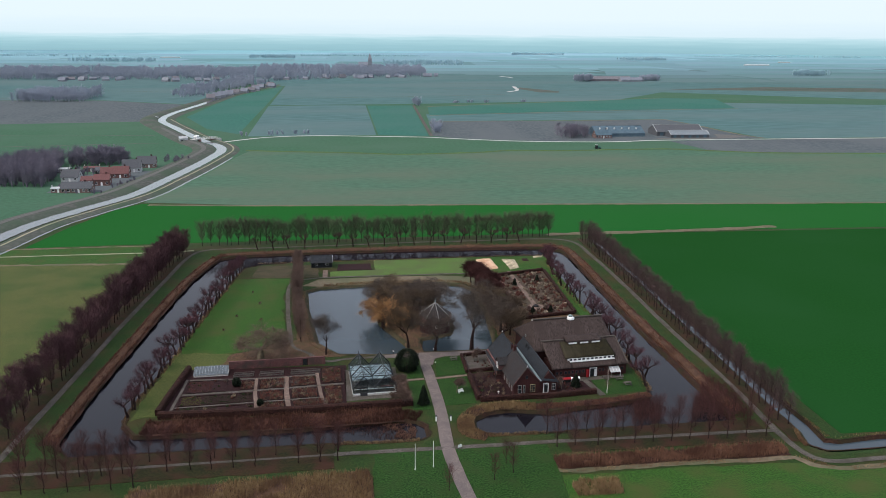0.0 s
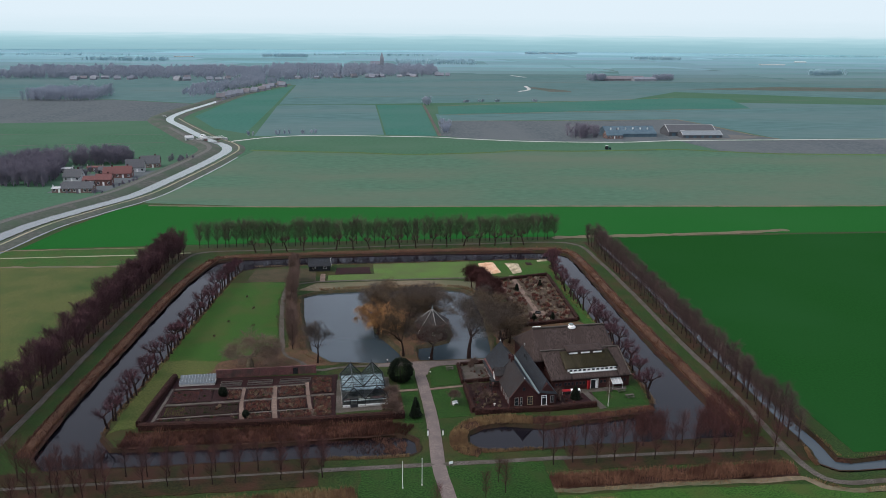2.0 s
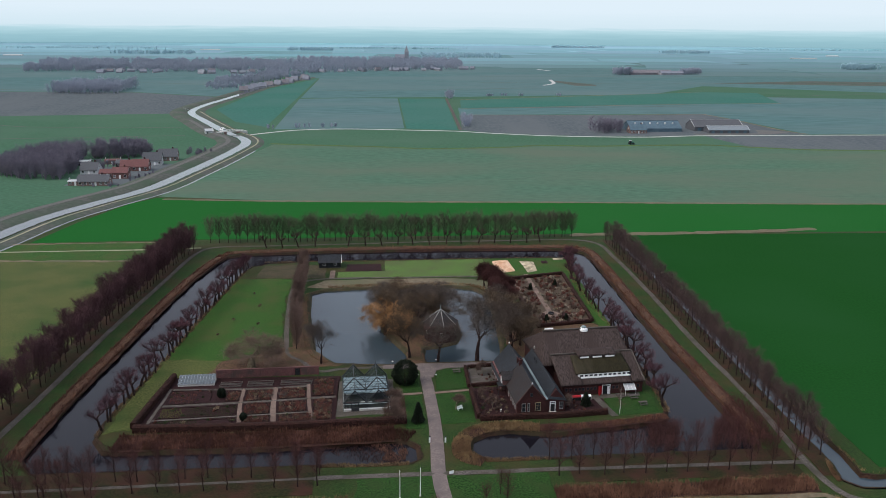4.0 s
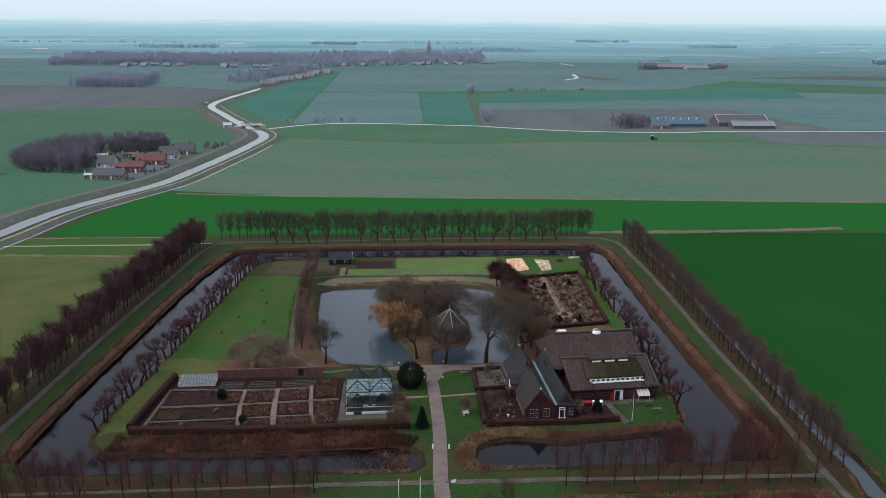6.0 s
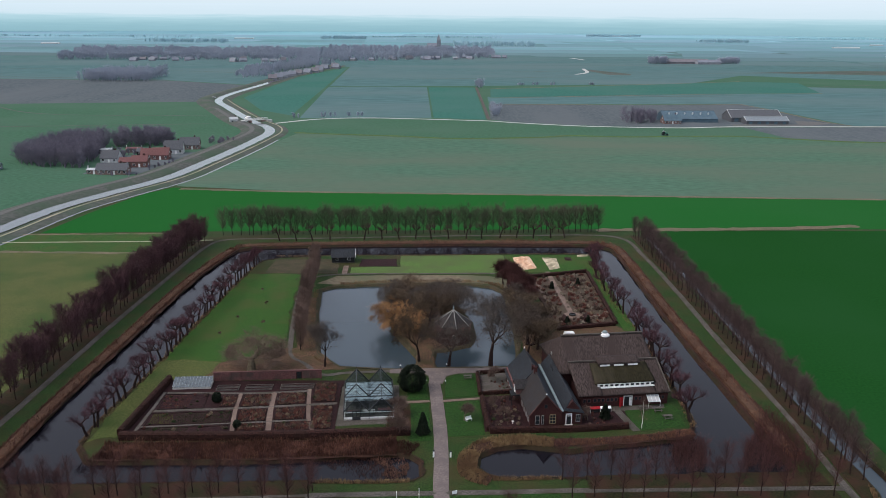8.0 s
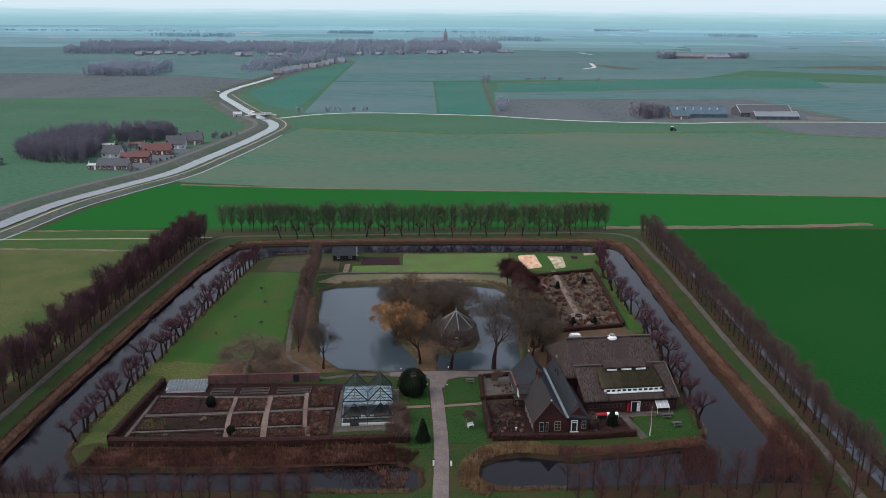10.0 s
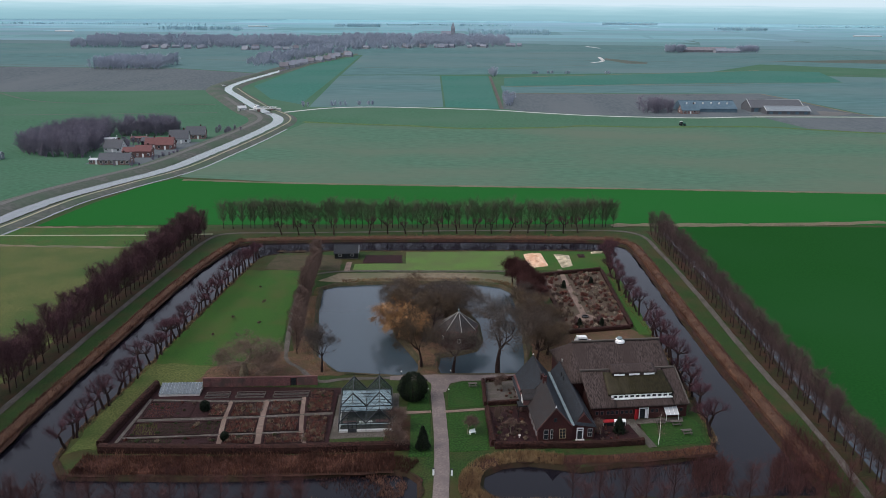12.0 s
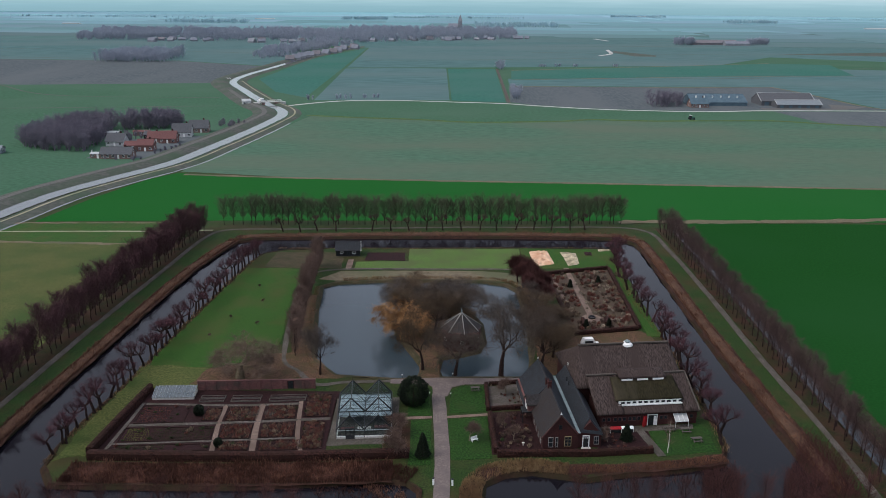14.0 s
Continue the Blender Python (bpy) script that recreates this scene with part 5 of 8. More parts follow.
    d = part("door", Build().box((1.8, -0.08, 0.0), (3.5, -0.025, 0.12)).box((1.8, -0.08, 2.1), (3.5, -0.025, 2.25)).box((1.8, -0.08, 0.12), (1.95, -0.025, 2.1)).box((3.35, -0.08, 0.12), (3.5, -0.025, 2.1)).box((2.58, -0.08, 0.12), (2.72, -0.025, 2.1)).box((1.95, -0.07, 0.12), (3.35, -0.03, 0.8)), M["iron"], g, "dark double door")
    part("door_pane", Build().box((1.95, -0.06, 0.8), (2.58, -0.05, 2.1)).box((2.72, -0.06, 0.8), (3.35, -0.05, 2.1)), M["glass"], d)


glasshouse()
rng = random.Random(5)
for k, (x, y) in enumerate(((-18.6, 17.5), (-15.4, 17.8), (-12.2, 18.6), (-18.9, 22.6), (-13.2, 23.4))):
    t = thing("plant_bench", "pale wooden plant bench inside the glasshouse", "bench", pose(x, y, 0, 0, 0, 5), "glasshouse benches")
    part("bench_top", Build().box((-1.3, -0.55, 0.72), (1.3, 0.55, 0.8)), M["pale_stone"] if k % 2 else M["brick_pink"], t)
    for sx in (-1.2, 1.1):
        for sy in (-0.5, 0.42):
            part("leg", Build().box((sx, sy, 0.0), (sx + 0.08, sy + 0.08, 0.72)), M["grey_wood"], t)
patch("paving", [(-22.0, 12.6), (-9.2, 13.8), (-9.6, 32), (-22.6, 31)], 0.03, M["outer_gravel"], "brown brick paving round the glasshouse", "paving", ragged=0.08, step=1.2)


# ---- lean-to greenhouse and garden wall ----
def lean_to():
    g = thing("lean_to_greenhouse", "low lean-to greenhouse with a whitened glass roof", "greenhouse", pose(-60.2, 29.3, 0, 0, 0, 4))
    part("wall", Build().box((0, 0, -0.05), (8.4, 0.2, 0.5)).box((0, 0.204, -0.05), (0.2, 3.2, 0.5)).box((8.2, 0.204, -0.05), (8.4, 3.2, 0.5)).box((0, 3.204, -0.05), (8.4, 3.4, 1.5)), M["pale_stone"], g)
    n = 12
    sh = Build().slab([(0.03, -0.15, 0.62), (8.5 / n - 0.03, -0.15, 0.62), (8.5 / n - 0.03, 3.45, 1.6), (0.03, 3.45, 1.6)], (0, 0, -0.03)).mesh("pane", M["glass_grey"])
    for k in range(n):
        part("pane", sh, None, g).location = (k * 8.5 / n - 0.05, 0, 0)
    for k in range(n + 1):
        x = k * 8.5 / n - 0.05
        part("glazing_bar", Build().beam((x, -0.17, 0.64), (x, 3.47, 1.63), 0.04), M["metal_grey"], g)
    part("front_glass", Build().box((0.2, 0.05, 0.5), (8.2, 0.1, 0.62)), M["glass"], g)


lean_to()


def garden_wall():
    w = thing("garden_wall", "long weathered pinkish brick garden wall with capping", "wall", pose(-52.2, 34.0, 0, 0, 0, 4), kind="structure")
    L = 24.6
    b = Build().box((0, 0, -0.1), (18.8, 0.34, 2.0)).box((20.0, 0, -0.1), (L, 0.34, 2.0)).box((18.804, 0, 1.75), (19.996, 0.34, 2.0))
    part("wall", b, M["brick_pink"], w)
    part("capping", Build().box((-0.06, -0.06, 2.004), (L + 0.06, 0.4, 2.12)), M["tile_red"], w)
    for k in range(11):
        x = 1.2 + k * 2.3
        if abs(x - 19.4) > 1:
            part("buttress", Build().box((x, -0.2, -0.1), (x + 0.35, -0.004, 1.7)), M["brick_pink"], w)
    d = part("gate", Build().box((18.85, 0.1, -0.05), (19.95, 0.18, 1.72)), M["dark_paint"], w, "dark arched gate")
    part("gate_frame", Build().box((18.7, -0.03, -0.05), (18.85, 0.1, 1.8)).box((19.95, -0.03, -0.05), (20.1, 0.1, 1.8)), M["brick"], d)


garden_wall()


# ---- tower on the island ----
def tower():
    t = thing("tower", "round brick tower with a slate cone roof and white hips", "tower", pose(3.4, 59.4, 0, 0, 0, 8))
    wl = Build()
    n = 24
    for k in range(n):
        a0, a1 = 2 * math.pi * k / n, 2 * math.pi * (k + 1) / n
        wl.add([(4.4 * math.cos(a), 4.4 * math.sin(a), z) for z in (-0.8, 4.9) for a in (a0, a1)], [(0, 1, 3, 2)])
    part("wall", wl, M["brick"], t)
    rim = Build()
    for k in range(n):
        a0, a1 = 2 * math.pi * k / n, 2 * math.pi * (k + 1) / n
        p = [(r * math.cos(a), r * math.sin(a), z) for r, z in ((4.405, 3.2), (4.66, 3.4), (4.66, 4.85), (4.405, 4.85)) for a in (a0, a1)]
        rim.add(p, [(0, 1, 3, 2), (2, 3, 5, 4), (4, 5, 7, 6)])
    part("cornice", rim, M["brick_pink"], t, "projecting paler brick cornice")
    for k in range(8):
        a0, a1 = math.pi / 4 * k, math.pi / 4 * (k + 1)
        part("roof", Build().slab([(4.95 * math.cos(a0), 4.95 * math.sin(a0), 4.75), (4.95 * math.cos(a1), 4.95 * math.sin(a1), 4.75), (0.05 * math.cos(a1), 0.05 * math.sin(a1), 8.3), (0.05 * math.cos(a0), 0.05 * math.sin(a0), 8.3)], (0, 0, -0.15)), M["slate_front"], t)
        part("hip", Build().beam((4.97 * math.cos(a0), 4.97 * math.sin(a0), 4.8), (0, 0, 8.38), 0.16, 0.08), M["pale_paint"], t, "grey-white painted hip")
    f = part("finial", Build().tube((0, 0, 8.2), (0, 0, 8.8), 0.16, 0.12, 8, True).tube((0, 0, 8.8), (0, 0, 9.6), 0.08, 0.03, 8, True), M["lead"], t, "grey lead finial")
    part("finial_ball", Build().tube((0, 0, 8.75), (0, 0, 8.9), 0.18, 0.18, 10, True), M["lead"], f)
    for k in range(6):
        a = 2 * math.pi * k / 6 + 0.4
        window(t, Matrix.Rotation(a + math.pi / 2, 4, 'Z') @ pose(0, -4.4, 1.9), 0.7, 1.0, M["pale_stone"], 1, 1, 0.08)


tower()


# ---- dark shed ----
def shed():
    s = thing("garden_shed", "black tarred wooden shed with a grey tiled roof", "shed", pose(-36.2, 128.2, 0, 0, 0, 4))
    n = 20
    bd_ = Build().box((0.01, 0, 0), (7.6 / n - 0.01, 0.05, 2.2)).mesh("plank", M["dark_paint"])
    core = Build()
    core.box((0.03, 0.055, 0), (7.57, 4.9, 2.2))
    core.add([(0.03, 0.055, 2.2), (0.03, 4.9, 2.2), (0.03, 2.5, 4.0), (7.57, 0.055, 2.2), (7.57, 4.9, 2.2), (7.57, 2.5, 4.0)], [(0, 2, 1), (3, 4, 5)])
    part("wall", core, M["dark_paint"], s)
    for k in range(n):
        part("plank", bd_, None, s).location = (k * 7.6 / n, 0, 0)
    r = Build()
    r.slab([(-0.3, -0.45, 1.95), (7.9, -0.45, 1.95), (7.9, 2.5, 4.15), (-0.3, 2.5, 4.15)], (0, 0, -0.14))
    part("roof", r, M["slate"], s)
    r = Build()
    r.slab([(-0.3, 2.5, 4.15), (7.9, 2.5, 4.15), (7.9, 5.4, 1.95), (-0.3, 5.4, 1.95)], (0, 0, -0.14))
    part("roof", r, M["slate"], s)
    part("ridge", Build().beam((-0.3, 2.5, 4.18), (7.9, 2.5, 4.18), 0.22, 0.14), M["slate"], s)
    part("bargeboard", Build().beam((7.92, -0.45, 1.92), (7.92, 2.5, 4.12), 0.08, 0.24), M["white_paint"], s, "white bargeboard")
    for x in (1.3, 5.2):
        window(s, pose(x + 0.5, 0, 0.9), 1.0, 0.8, M["white_paint"], 1, 0, 0.08)
    part("door", Build().box((3.2, -0.04, 0.0), (4.3, -0.002, 1.95)), M["slate"], s)
    part("base_rail", Build().box((0.0, -0.08, 0.0), (7.6, -0.045, 0.15)), M["grey_wood"], s)


shed()


# ---- lawns and bare ground ----
patch("lawn", [(0.9, 25.6), (8.2, 26.6), (8.2, 37.4), (3.4, 37.6), (1.1, 35.4)], 0.035, M["lawn_dark"], "mown bright green lawn beside the drive", "lawn", ragged=0.06, step=1)
patch("lawn", [(1.3, 8.2), (8.6, 9.0), (8.2, 24.2), (0.6, 23.0)], 0.035, M["lawn_dark"], "mown green lawn beside the drive", "lawn", ragged=0.06, step=1)
patch("lawn", [(39.6, 10.6), (50.2, 12.6), (51, 20), (49.4, 22.5), (39.2, 20.6)], 0.035, M["lawn_dark"], "green lawn with picnic tables by the barn", "lawn", ragged=0.2, step=1)
patch("bank", [(-11.6, 8.6), (-6.2, 9.6), (-6.6, 22.2), (-10.4, 21.8)], 0.03, M["leaf_grass_shaded"], "brownish grass under loose shrubs beside the glasshouse", "bank", ragged=0.4, step=1)
patch("lawn", [(-6.4, 6.4), (-2.4, 6.6), (-2.9, 22.6), (-6.6, 22)], 0.035, M["lawn_dark"], "green strip of lawn beside the drive", "lawn", ragged=0.12, step=1)
patch("lawn", [(-7.4, 24.4), (-3, 24.6), (-3.6, 33), (-7.6, 33)], 0.035, M["lawn_dark"], "small lawn beside the yew", "lawn", ragged=0.12, step=1)
patch("lawn", [(-67.4, 45), (-56, 43.4), (-46, 48.6), (-40.4, 52), (-40.4, 62), (-42.2, 81), (-43.8, 104), (-42, 113), (-46, 115.8), (-57.4, 115.8), (-61.6, 115), (-63, 100), (-65.4, 75)], 0.035, M["lawn"], "long bright orchard lawn", "lawn", ragged=0.9, step=1.2)
patch("lawn", [(-29, 116.8), (22, 117.6), (23, 138.6), (-13, 137.2), (-12.8, 124), (-29, 123)], 0.035, M["dry_grass"], "dull grass plot behind the pond", "lawn", ragged=0.3, step=2)
patch("lawn", [(23.4, 117.4), (48.5, 120.5), (53.4, 139), (23.6, 139)], 0.03, M["lawn"], "bright green grass round the chip heaps", "lawn", ragged=0.3, step=2)
patch("yard", [(20.5, 43.4), (27.6, 45.5), (31, 50), (51, 52), (50.4, 66), (48.2, 69.6), (31.4, 66), (27, 60), (23, 60)], 0.03, M["litter"], "brown leaf-covered yard behind the barn", "yard", ragged=0.4, step=1.5)
patch("verge", [(-70, 6), (-65.2, 8), (-62.6, 34.6), (-53, 36), (-52, 44), (-56, 45), (-67.6, 46.5), (-69, 22)], 0.047, M["pasture"], "yellowish grass bank beside the garden hedge", "grass bank", ragged=0.9, step=1.0)
patch("lawn", [(49.5, 66), (52.8, 66), (53.0, 92), (53.6, 138), (50.0, 138), (49.7, 117)], 0.05, M["lawn"], "bright green grass strip beside the rose garden", "lawn", ragged=0.2, step=1.0)
patch("plot", [(-56.6, 116.6), (-40, 116.2), (-33.2, 116.4), (-33.6, 126.6), (-37, 132.4), (-55.6, 132)], 0.035, M["straw_bank"], "brownish bare vegetable plot", "plot", ragged=0.2, step=2)
patch("plot", [(-26.6, 124.6), (-14.2, 124.8), (-14.4, 133), (-26.4, 132.6)], 0.05, M["soil"], "dug plot beside the shed", "plot", ragged=0.25, step=1.5)
patch("leaf_litter", [(-55, 36.6), (-38, 37.4), (-33, 40.5), (-32, 48), (-36, 54), (-41, 53), (-46, 48), (-53, 44)], 0.058, M["litter"], "russet fallen leaves under the oak", "leaf litter", ragged=0.9, step=1.2)
patch("leaf_litter", [(-33, 41), (-24, 40.4), (-22, 41.2), (-25, 43), (-30.6, 51), (-33.5, 70), (-36.5, 92), (-40, 92), (-37.2, 70), (-36, 52)], 0.04, M["litter"], "brown leaves on the pond bank", "leaf litter", ragged=0.4, step=1.2)
patch("leaf_litter", [(-5.8, 41.2), (-1.4, 41.3), (-2.2, 52.4), (2, 54), (7, 57.5), (8, 73), (4.5, 83), (-3, 88.4), (-10, 86.4), (-12.8, 78), (-11.4, 66), (-8.2, 58), (-5.8, 51.5)], 0.04, M["litter"], "leaf-covered ground of the pond island", "leaf litter", ragged=0.3, step=1.2)
patch("leaf_litter", [(21, 44), (27, 44), (29, 66), (26, 90), (22.5, 110), (20.8, 100), (21.6, 74)], 0.04, M["litter"], "brown leaves below dense trees", "leaf litter", ragged=0.5, step=1.2)
patch("bank", [(-33, 105), (-23, 106), (-9, 107.2), (10, 107), (18, 105), (21, 101), (22.5, 112), (10, 115), (-10, 114.8), (-33, 113.4), (-38, 106)], 0.035, M["dry_strip"], "straw-brown bank behind the pond", "bank", ragged=0.4, step=1.5)
patch("yard", [(27.5, 11), (38.6, 12), (39, 20.4), (30.4, 20.2), (29.2, 14.5)], 0.035, M["soil"], "dark reddish brown yard beds before the barn", "yard", ragged=0.15, step=1)
patch("yard", [(8.9, 10.2), (18, 11.4), (17, 27), (8.7, 26)], 0.03, M["soil"], "dark worn front garden ground", "yard", ragged=0.15, step=1)
patch("paving", [(29.6, 18.4), (48, 20.6), (48.4, 22.4), (30.0, 20.6)], 0.05, M["outer_gravel"], "worn brick paving before the barn", "paving", ragged=0.06, step=1)
ribbon("garden_path", [(37.3, 20.6), (39.6, 10.4)], [(-0.8, 0.06), (0, 0.08), (0.8, 0.06)], M["outer_gravel"], "paved path to the barn door", "path", step=1.5, ragged=0.05)
patch("parterre_floor", [(9.2, 28.2), (16.6, 29.4), (16.2, 39), (8.8, 37.4)], 0.04, M["outer_gravel"], "worn pale floor of the small parterre", "paving", ragged=0.06, step=1)
patch("rose_garden_floor", [(29.4, 111.4), (48.6, 117.6), (47.8, 71.4), (31.8, 67)], 0.04, M["rose_earth"], "brown earth of the rose garden", "garden", ragged=0.3, step=1.5)
ribbon("garden_path", [(36.1, 119), (36.3, 110), (37, 92), (37.5, 79)], [(-0.8, 0.05), (0, 0.08), (0.8, 0.05)], M["gravel"], "gravel path through the rose garden", "path", step=1.5, ragged=0.08)
ribbon("garden_path", [(31, 110), (31.8, 95), (33, 82)], [(-0.5, 0.05), (0, 0.08), (0.5, 0.05)], M["gravel"], "narrow earth path in the rose garden", "path", step=1.5, ragged=0.08)
circle = [(37.5 + 2.6 * math.cos(a * 0.5236), 77.6 + 2.6 * math.sin(a * 0.5236)) for a in range(12)]
patch("round_paving", circle, 0.09, M["gravel"], "round gravel place with a basin", "paving")
patch("path_rose_end", [(40, 76.4), (47.6, 76.8), (47.6, 77.8), (40, 78.2)], 0.06, M["gravel"], "earth path to the hedge", "path", ragged=0.1, step=1)
basin = thing("basin", "low round dark stone basin on gravel", "basin", pose(37.5, 77.6, 0.09))
bb = Build()
for k in range(16):
    a0, a1 = math.pi / 8 * k, math.pi / 8 * (k + 1)
    p = [(r * math.cos(a), r * math.sin(a), z) for r, z in ((0.95, 0), (0.95, 0.45), (0.7, 0.45), (0.7, 0.1)) for a in (a0, a1)]
    bb.add(p, [(0, 1, 3, 2), (2, 3, 5, 4), (4, 5, 7, 6)])
part("rim", bb, M["slate_front"], basin)
part("basin_water", Build().add([(0.72 * math.cos(k * math.pi / 8), 0.72 * math.sin(k * math.pi / 8), 0.3) for k in range(16)], [tuple(range(16))]), M["water"], basin)


def heap(name, pts, h, material, label, category):
    """A low uneven heap inside an outline."""
    xs, ys = [p[0] for p in pts], [p[1] for p in pts]
    n = 26
    b = Build()
    gx, gy = np.meshgrid(np.linspace(min(xs) - 0.5, max(xs) + 0.5, n), np.linspace(min(ys) - 0.5, max(ys) + 0.5, n))
    d = inside_distance(gx, gy, pts)
    for x, y, e in zip(gx.ravel(), gy.ravel(), d.ravel()):
        s = min(1, max(0, -e / 1.5))
        b.v.append((x, y, -0.08 + (h * s + 0.08) * (1 if s else 0) + s * 0.5 * noise.noise((x * 0.8, y * 0.8, 3))))
    for j in range(n - 1):
        for i in range(n - 1):
            if d[j, i] < 0.4:
                b.f.append((j * n + i, j * n + i + 1, (j + 1) * n + i + 1, (j + 1) * n + i))
    return single(name, b, material, label, category, "")


M["chips"] = mat("chips", (0.5, 0.33, 0.22), (0.68, 0.5, 0.36), 2.0, 0.3, (0.45, 0.26, 0.16), bump=0.8)
M["chips_pale"] = mat("chips_pale", (0.36, 0.3, 0.2), (0.52, 0.45, 0.33), 2.0, 0.3, (0.2, 0.18, 0.12), bump=0.8)
heap("wood_chip_heap", [(26, 136), (32.2, 137), (33.2, 122.8), (28, 120.4), (26.2, 124)], 0.5, M["chips"], "spread heap of pale orange wood chips", "heap")
heap("wood_chip_heap", [(36, 136), (41.4, 134.6), (41, 123), (37, 120.4), (36.6, 128)], 0.4, M["chips_pale"], "spread heap of greyish wood chips and straw", "heap")
heap("compost_heap", [(44, 136), (46.5, 136), (46.5, 132), (44, 132)], 0.5, M["soil"], "small dark compost heap", "heap")
heap("compost_heap", [(49, 139), (53, 139.6), (53, 137), (49, 136.6)], 0.5, M["chips_pale"], "small pale straw heap", "heap")


# ---- hedges ----
def hedge(pts, w, h, label, seed, material="hedge", twig="twig_red"):
    """A clipped bare hedge: uneven body and short twigs standing out of it."""
    rng = random.Random(seed)
    line = spline(pts, 0.6)
    nor = normals(line)
    body, tw = Build(), Build()
    ring = [(-0.5, 0.0), (-0.52, 0.4), (-0.46, 0.85), (-0.2, 1.0), (0.2, 1.0), (0.46, 0.85), (0.52, 0.4), (0.5, 0.0)]
    m = len(ring)
    for p, s in zip(line, nor):
        for x, z in ring:
            e = 0.12 * noise.noise((p.x * 1.3 + x * 3, p.y * 1.3, z * 3 + seed))
            body.v.append(tuple(p + s * (x * w + e) + Vector((0, 0, z * h + (e if z else -0.1)))))
    for k in range(len(line) - 1):
        for j in range(m - 1):
            i = k * m + j
            body.f.append((i, i + m, i + m + 1, i + 1))
    body.f += [tuple(range(m)), tuple(range(len(body.v) - 1, len(body.v) - 1 - m, -1))]
    for k in range(int(len(line) * 0.6 * 22)):
        i = rng.randrange(len(line))
        x, z = rng.uniform(-0.5, 0.5), rng.uniform(0.5, 1.0)
        if rng.random() < 0.5:
            x, z = rng.choice((-0.5, 0.5)), rng.uniform(0.15, 1)
        p = line[i] + nor[i] * x * w + Vector((rng.uniform(-0.3, 0.3), rng.uniform(-0.3, 0.3), z * h))
        d = (nor[i] * x * 0.9 + Vector((rng.uniform(-0.5, 0.5), rng.uniform(-0.5, 0.5), rng.uniform(0.4, 1)))).normalized()
        tw.tube(p, p + d * rng.uniform(0.15, 0.4), 0.022, 0.008, 3)
    t = thing("hedge", label, "hedge")
    part("hedge_body", body, M[material], t)
    tagged(part("twig_cover", tw, M[twig], t), kind="stuff")
    return t


hedge([(-63.8, 7.2), (-50, 7.2), (-30, 7.6), (-6.4, 9.4)], 1.7, 1.5, "long clipped dark brown hedge before the garden", 1)
hedge([(-64.2, 8.4), (-63.4, 20), (-62.2, 34)], 1.3, 1.5, "clipped dark brown hedge beside the garden", 2)
hedge([(8.9, 24.6), (9.2, 16), (9.5, 10.6)], 1.0, 1.2, "clipped bare hedge round the house garden", 3)
hedge([(9.6, 9.8), (18, 10.2), (28, 10.6), (38.2, 12.0)], 1.1, 1.2, "clipped bare hedge before the farmhouse", 4)
hedge([(8.6, 26.6), (8.6, 38.0)], 0.8, 0.9, "low clipped parterre hedge", 5)
hedge([(9.2, 27.0), (16.6, 28.2)], 0.8, 0.9, "low clipped parterre hedge", 6)
hedge([(9.2, 38.2), (16.4, 39.6)], 0.7, 0.8, "low clipped parterre hedge", 7)
hedge([(28.8, 112.4), (48.8, 118.8)], 1.1, 1.0, "dark hedge behind the rose garden", 8)
hedge([(49, 117.6), (48.4, 71)], 1.0, 0.9, "dark hedge beside the rose garden", 9)
hedge([(31.4, 66.4), (48, 70.4)], 1.1, 1.0, "dark hedge before the rose garden", 10)
hedge([(28.6, 111), (30.4, 90), (31.2, 68)], 0.8, 0.8, "dark hedge beside the rose garden", 11)
hedge([(40.4, 72.4), (41, 76)], 1.0, 1.2, "short dark hedge by the basin", 12)
hedge([(34.4, 71), (34.8, 75.4)], 1.0, 1.2, "short dark hedge by the basin", 13)

# ---- kitchen garden ----
patch("kitchen_garden_floor", [(-64, 8), (-21.8, 8.4), (-22.4, 34.4), (-52.4, 34.0), (-61.8, 34.4), (-63.4, 22)], 0.03, M["soil"], "dark earth floor of the kitchen garden", "garden", ragged=0.1, step=1.2)
for pts, w in (([(-42.4, 9.6), (-43.1, 14), (-43.9, 20), (-44.5, 27.6)], 0.45), ([(-35.1, 9.8), (-35.8, 14.5), (-36.5, 20), (-37.2, 28.2)], 0.6), ([(-26.2, 10), (-27.7, 15), (-28.6, 21), (-29.6, 30)], 0.45),
               ([(-61, 18.8), (-44, 20.2), (-22.6, 22.6)], 0.5), ([(-60.8, 27.6), (-44, 27.4), (-29.6, 28.6)], 0.45), ([(-61.4, 11.8), (-43.5, 13.5), (-27.8, 15.0)], 0.32), ([(-61.9, 9), (-61.6, 18), (-61.4, 28)], 0.35)):
    ribbon("garden_path", pts, [(-w, 0.07 + 0.004 * len(pts)), (0, 0.1), (w, 0.07 + 0.004 * len(pts))], M["gravel"] if pts[0][0] > -45 else M["outer_gravel"], "narrow gravel path between garden beds", "path", step=1.5, ragged=0.08)


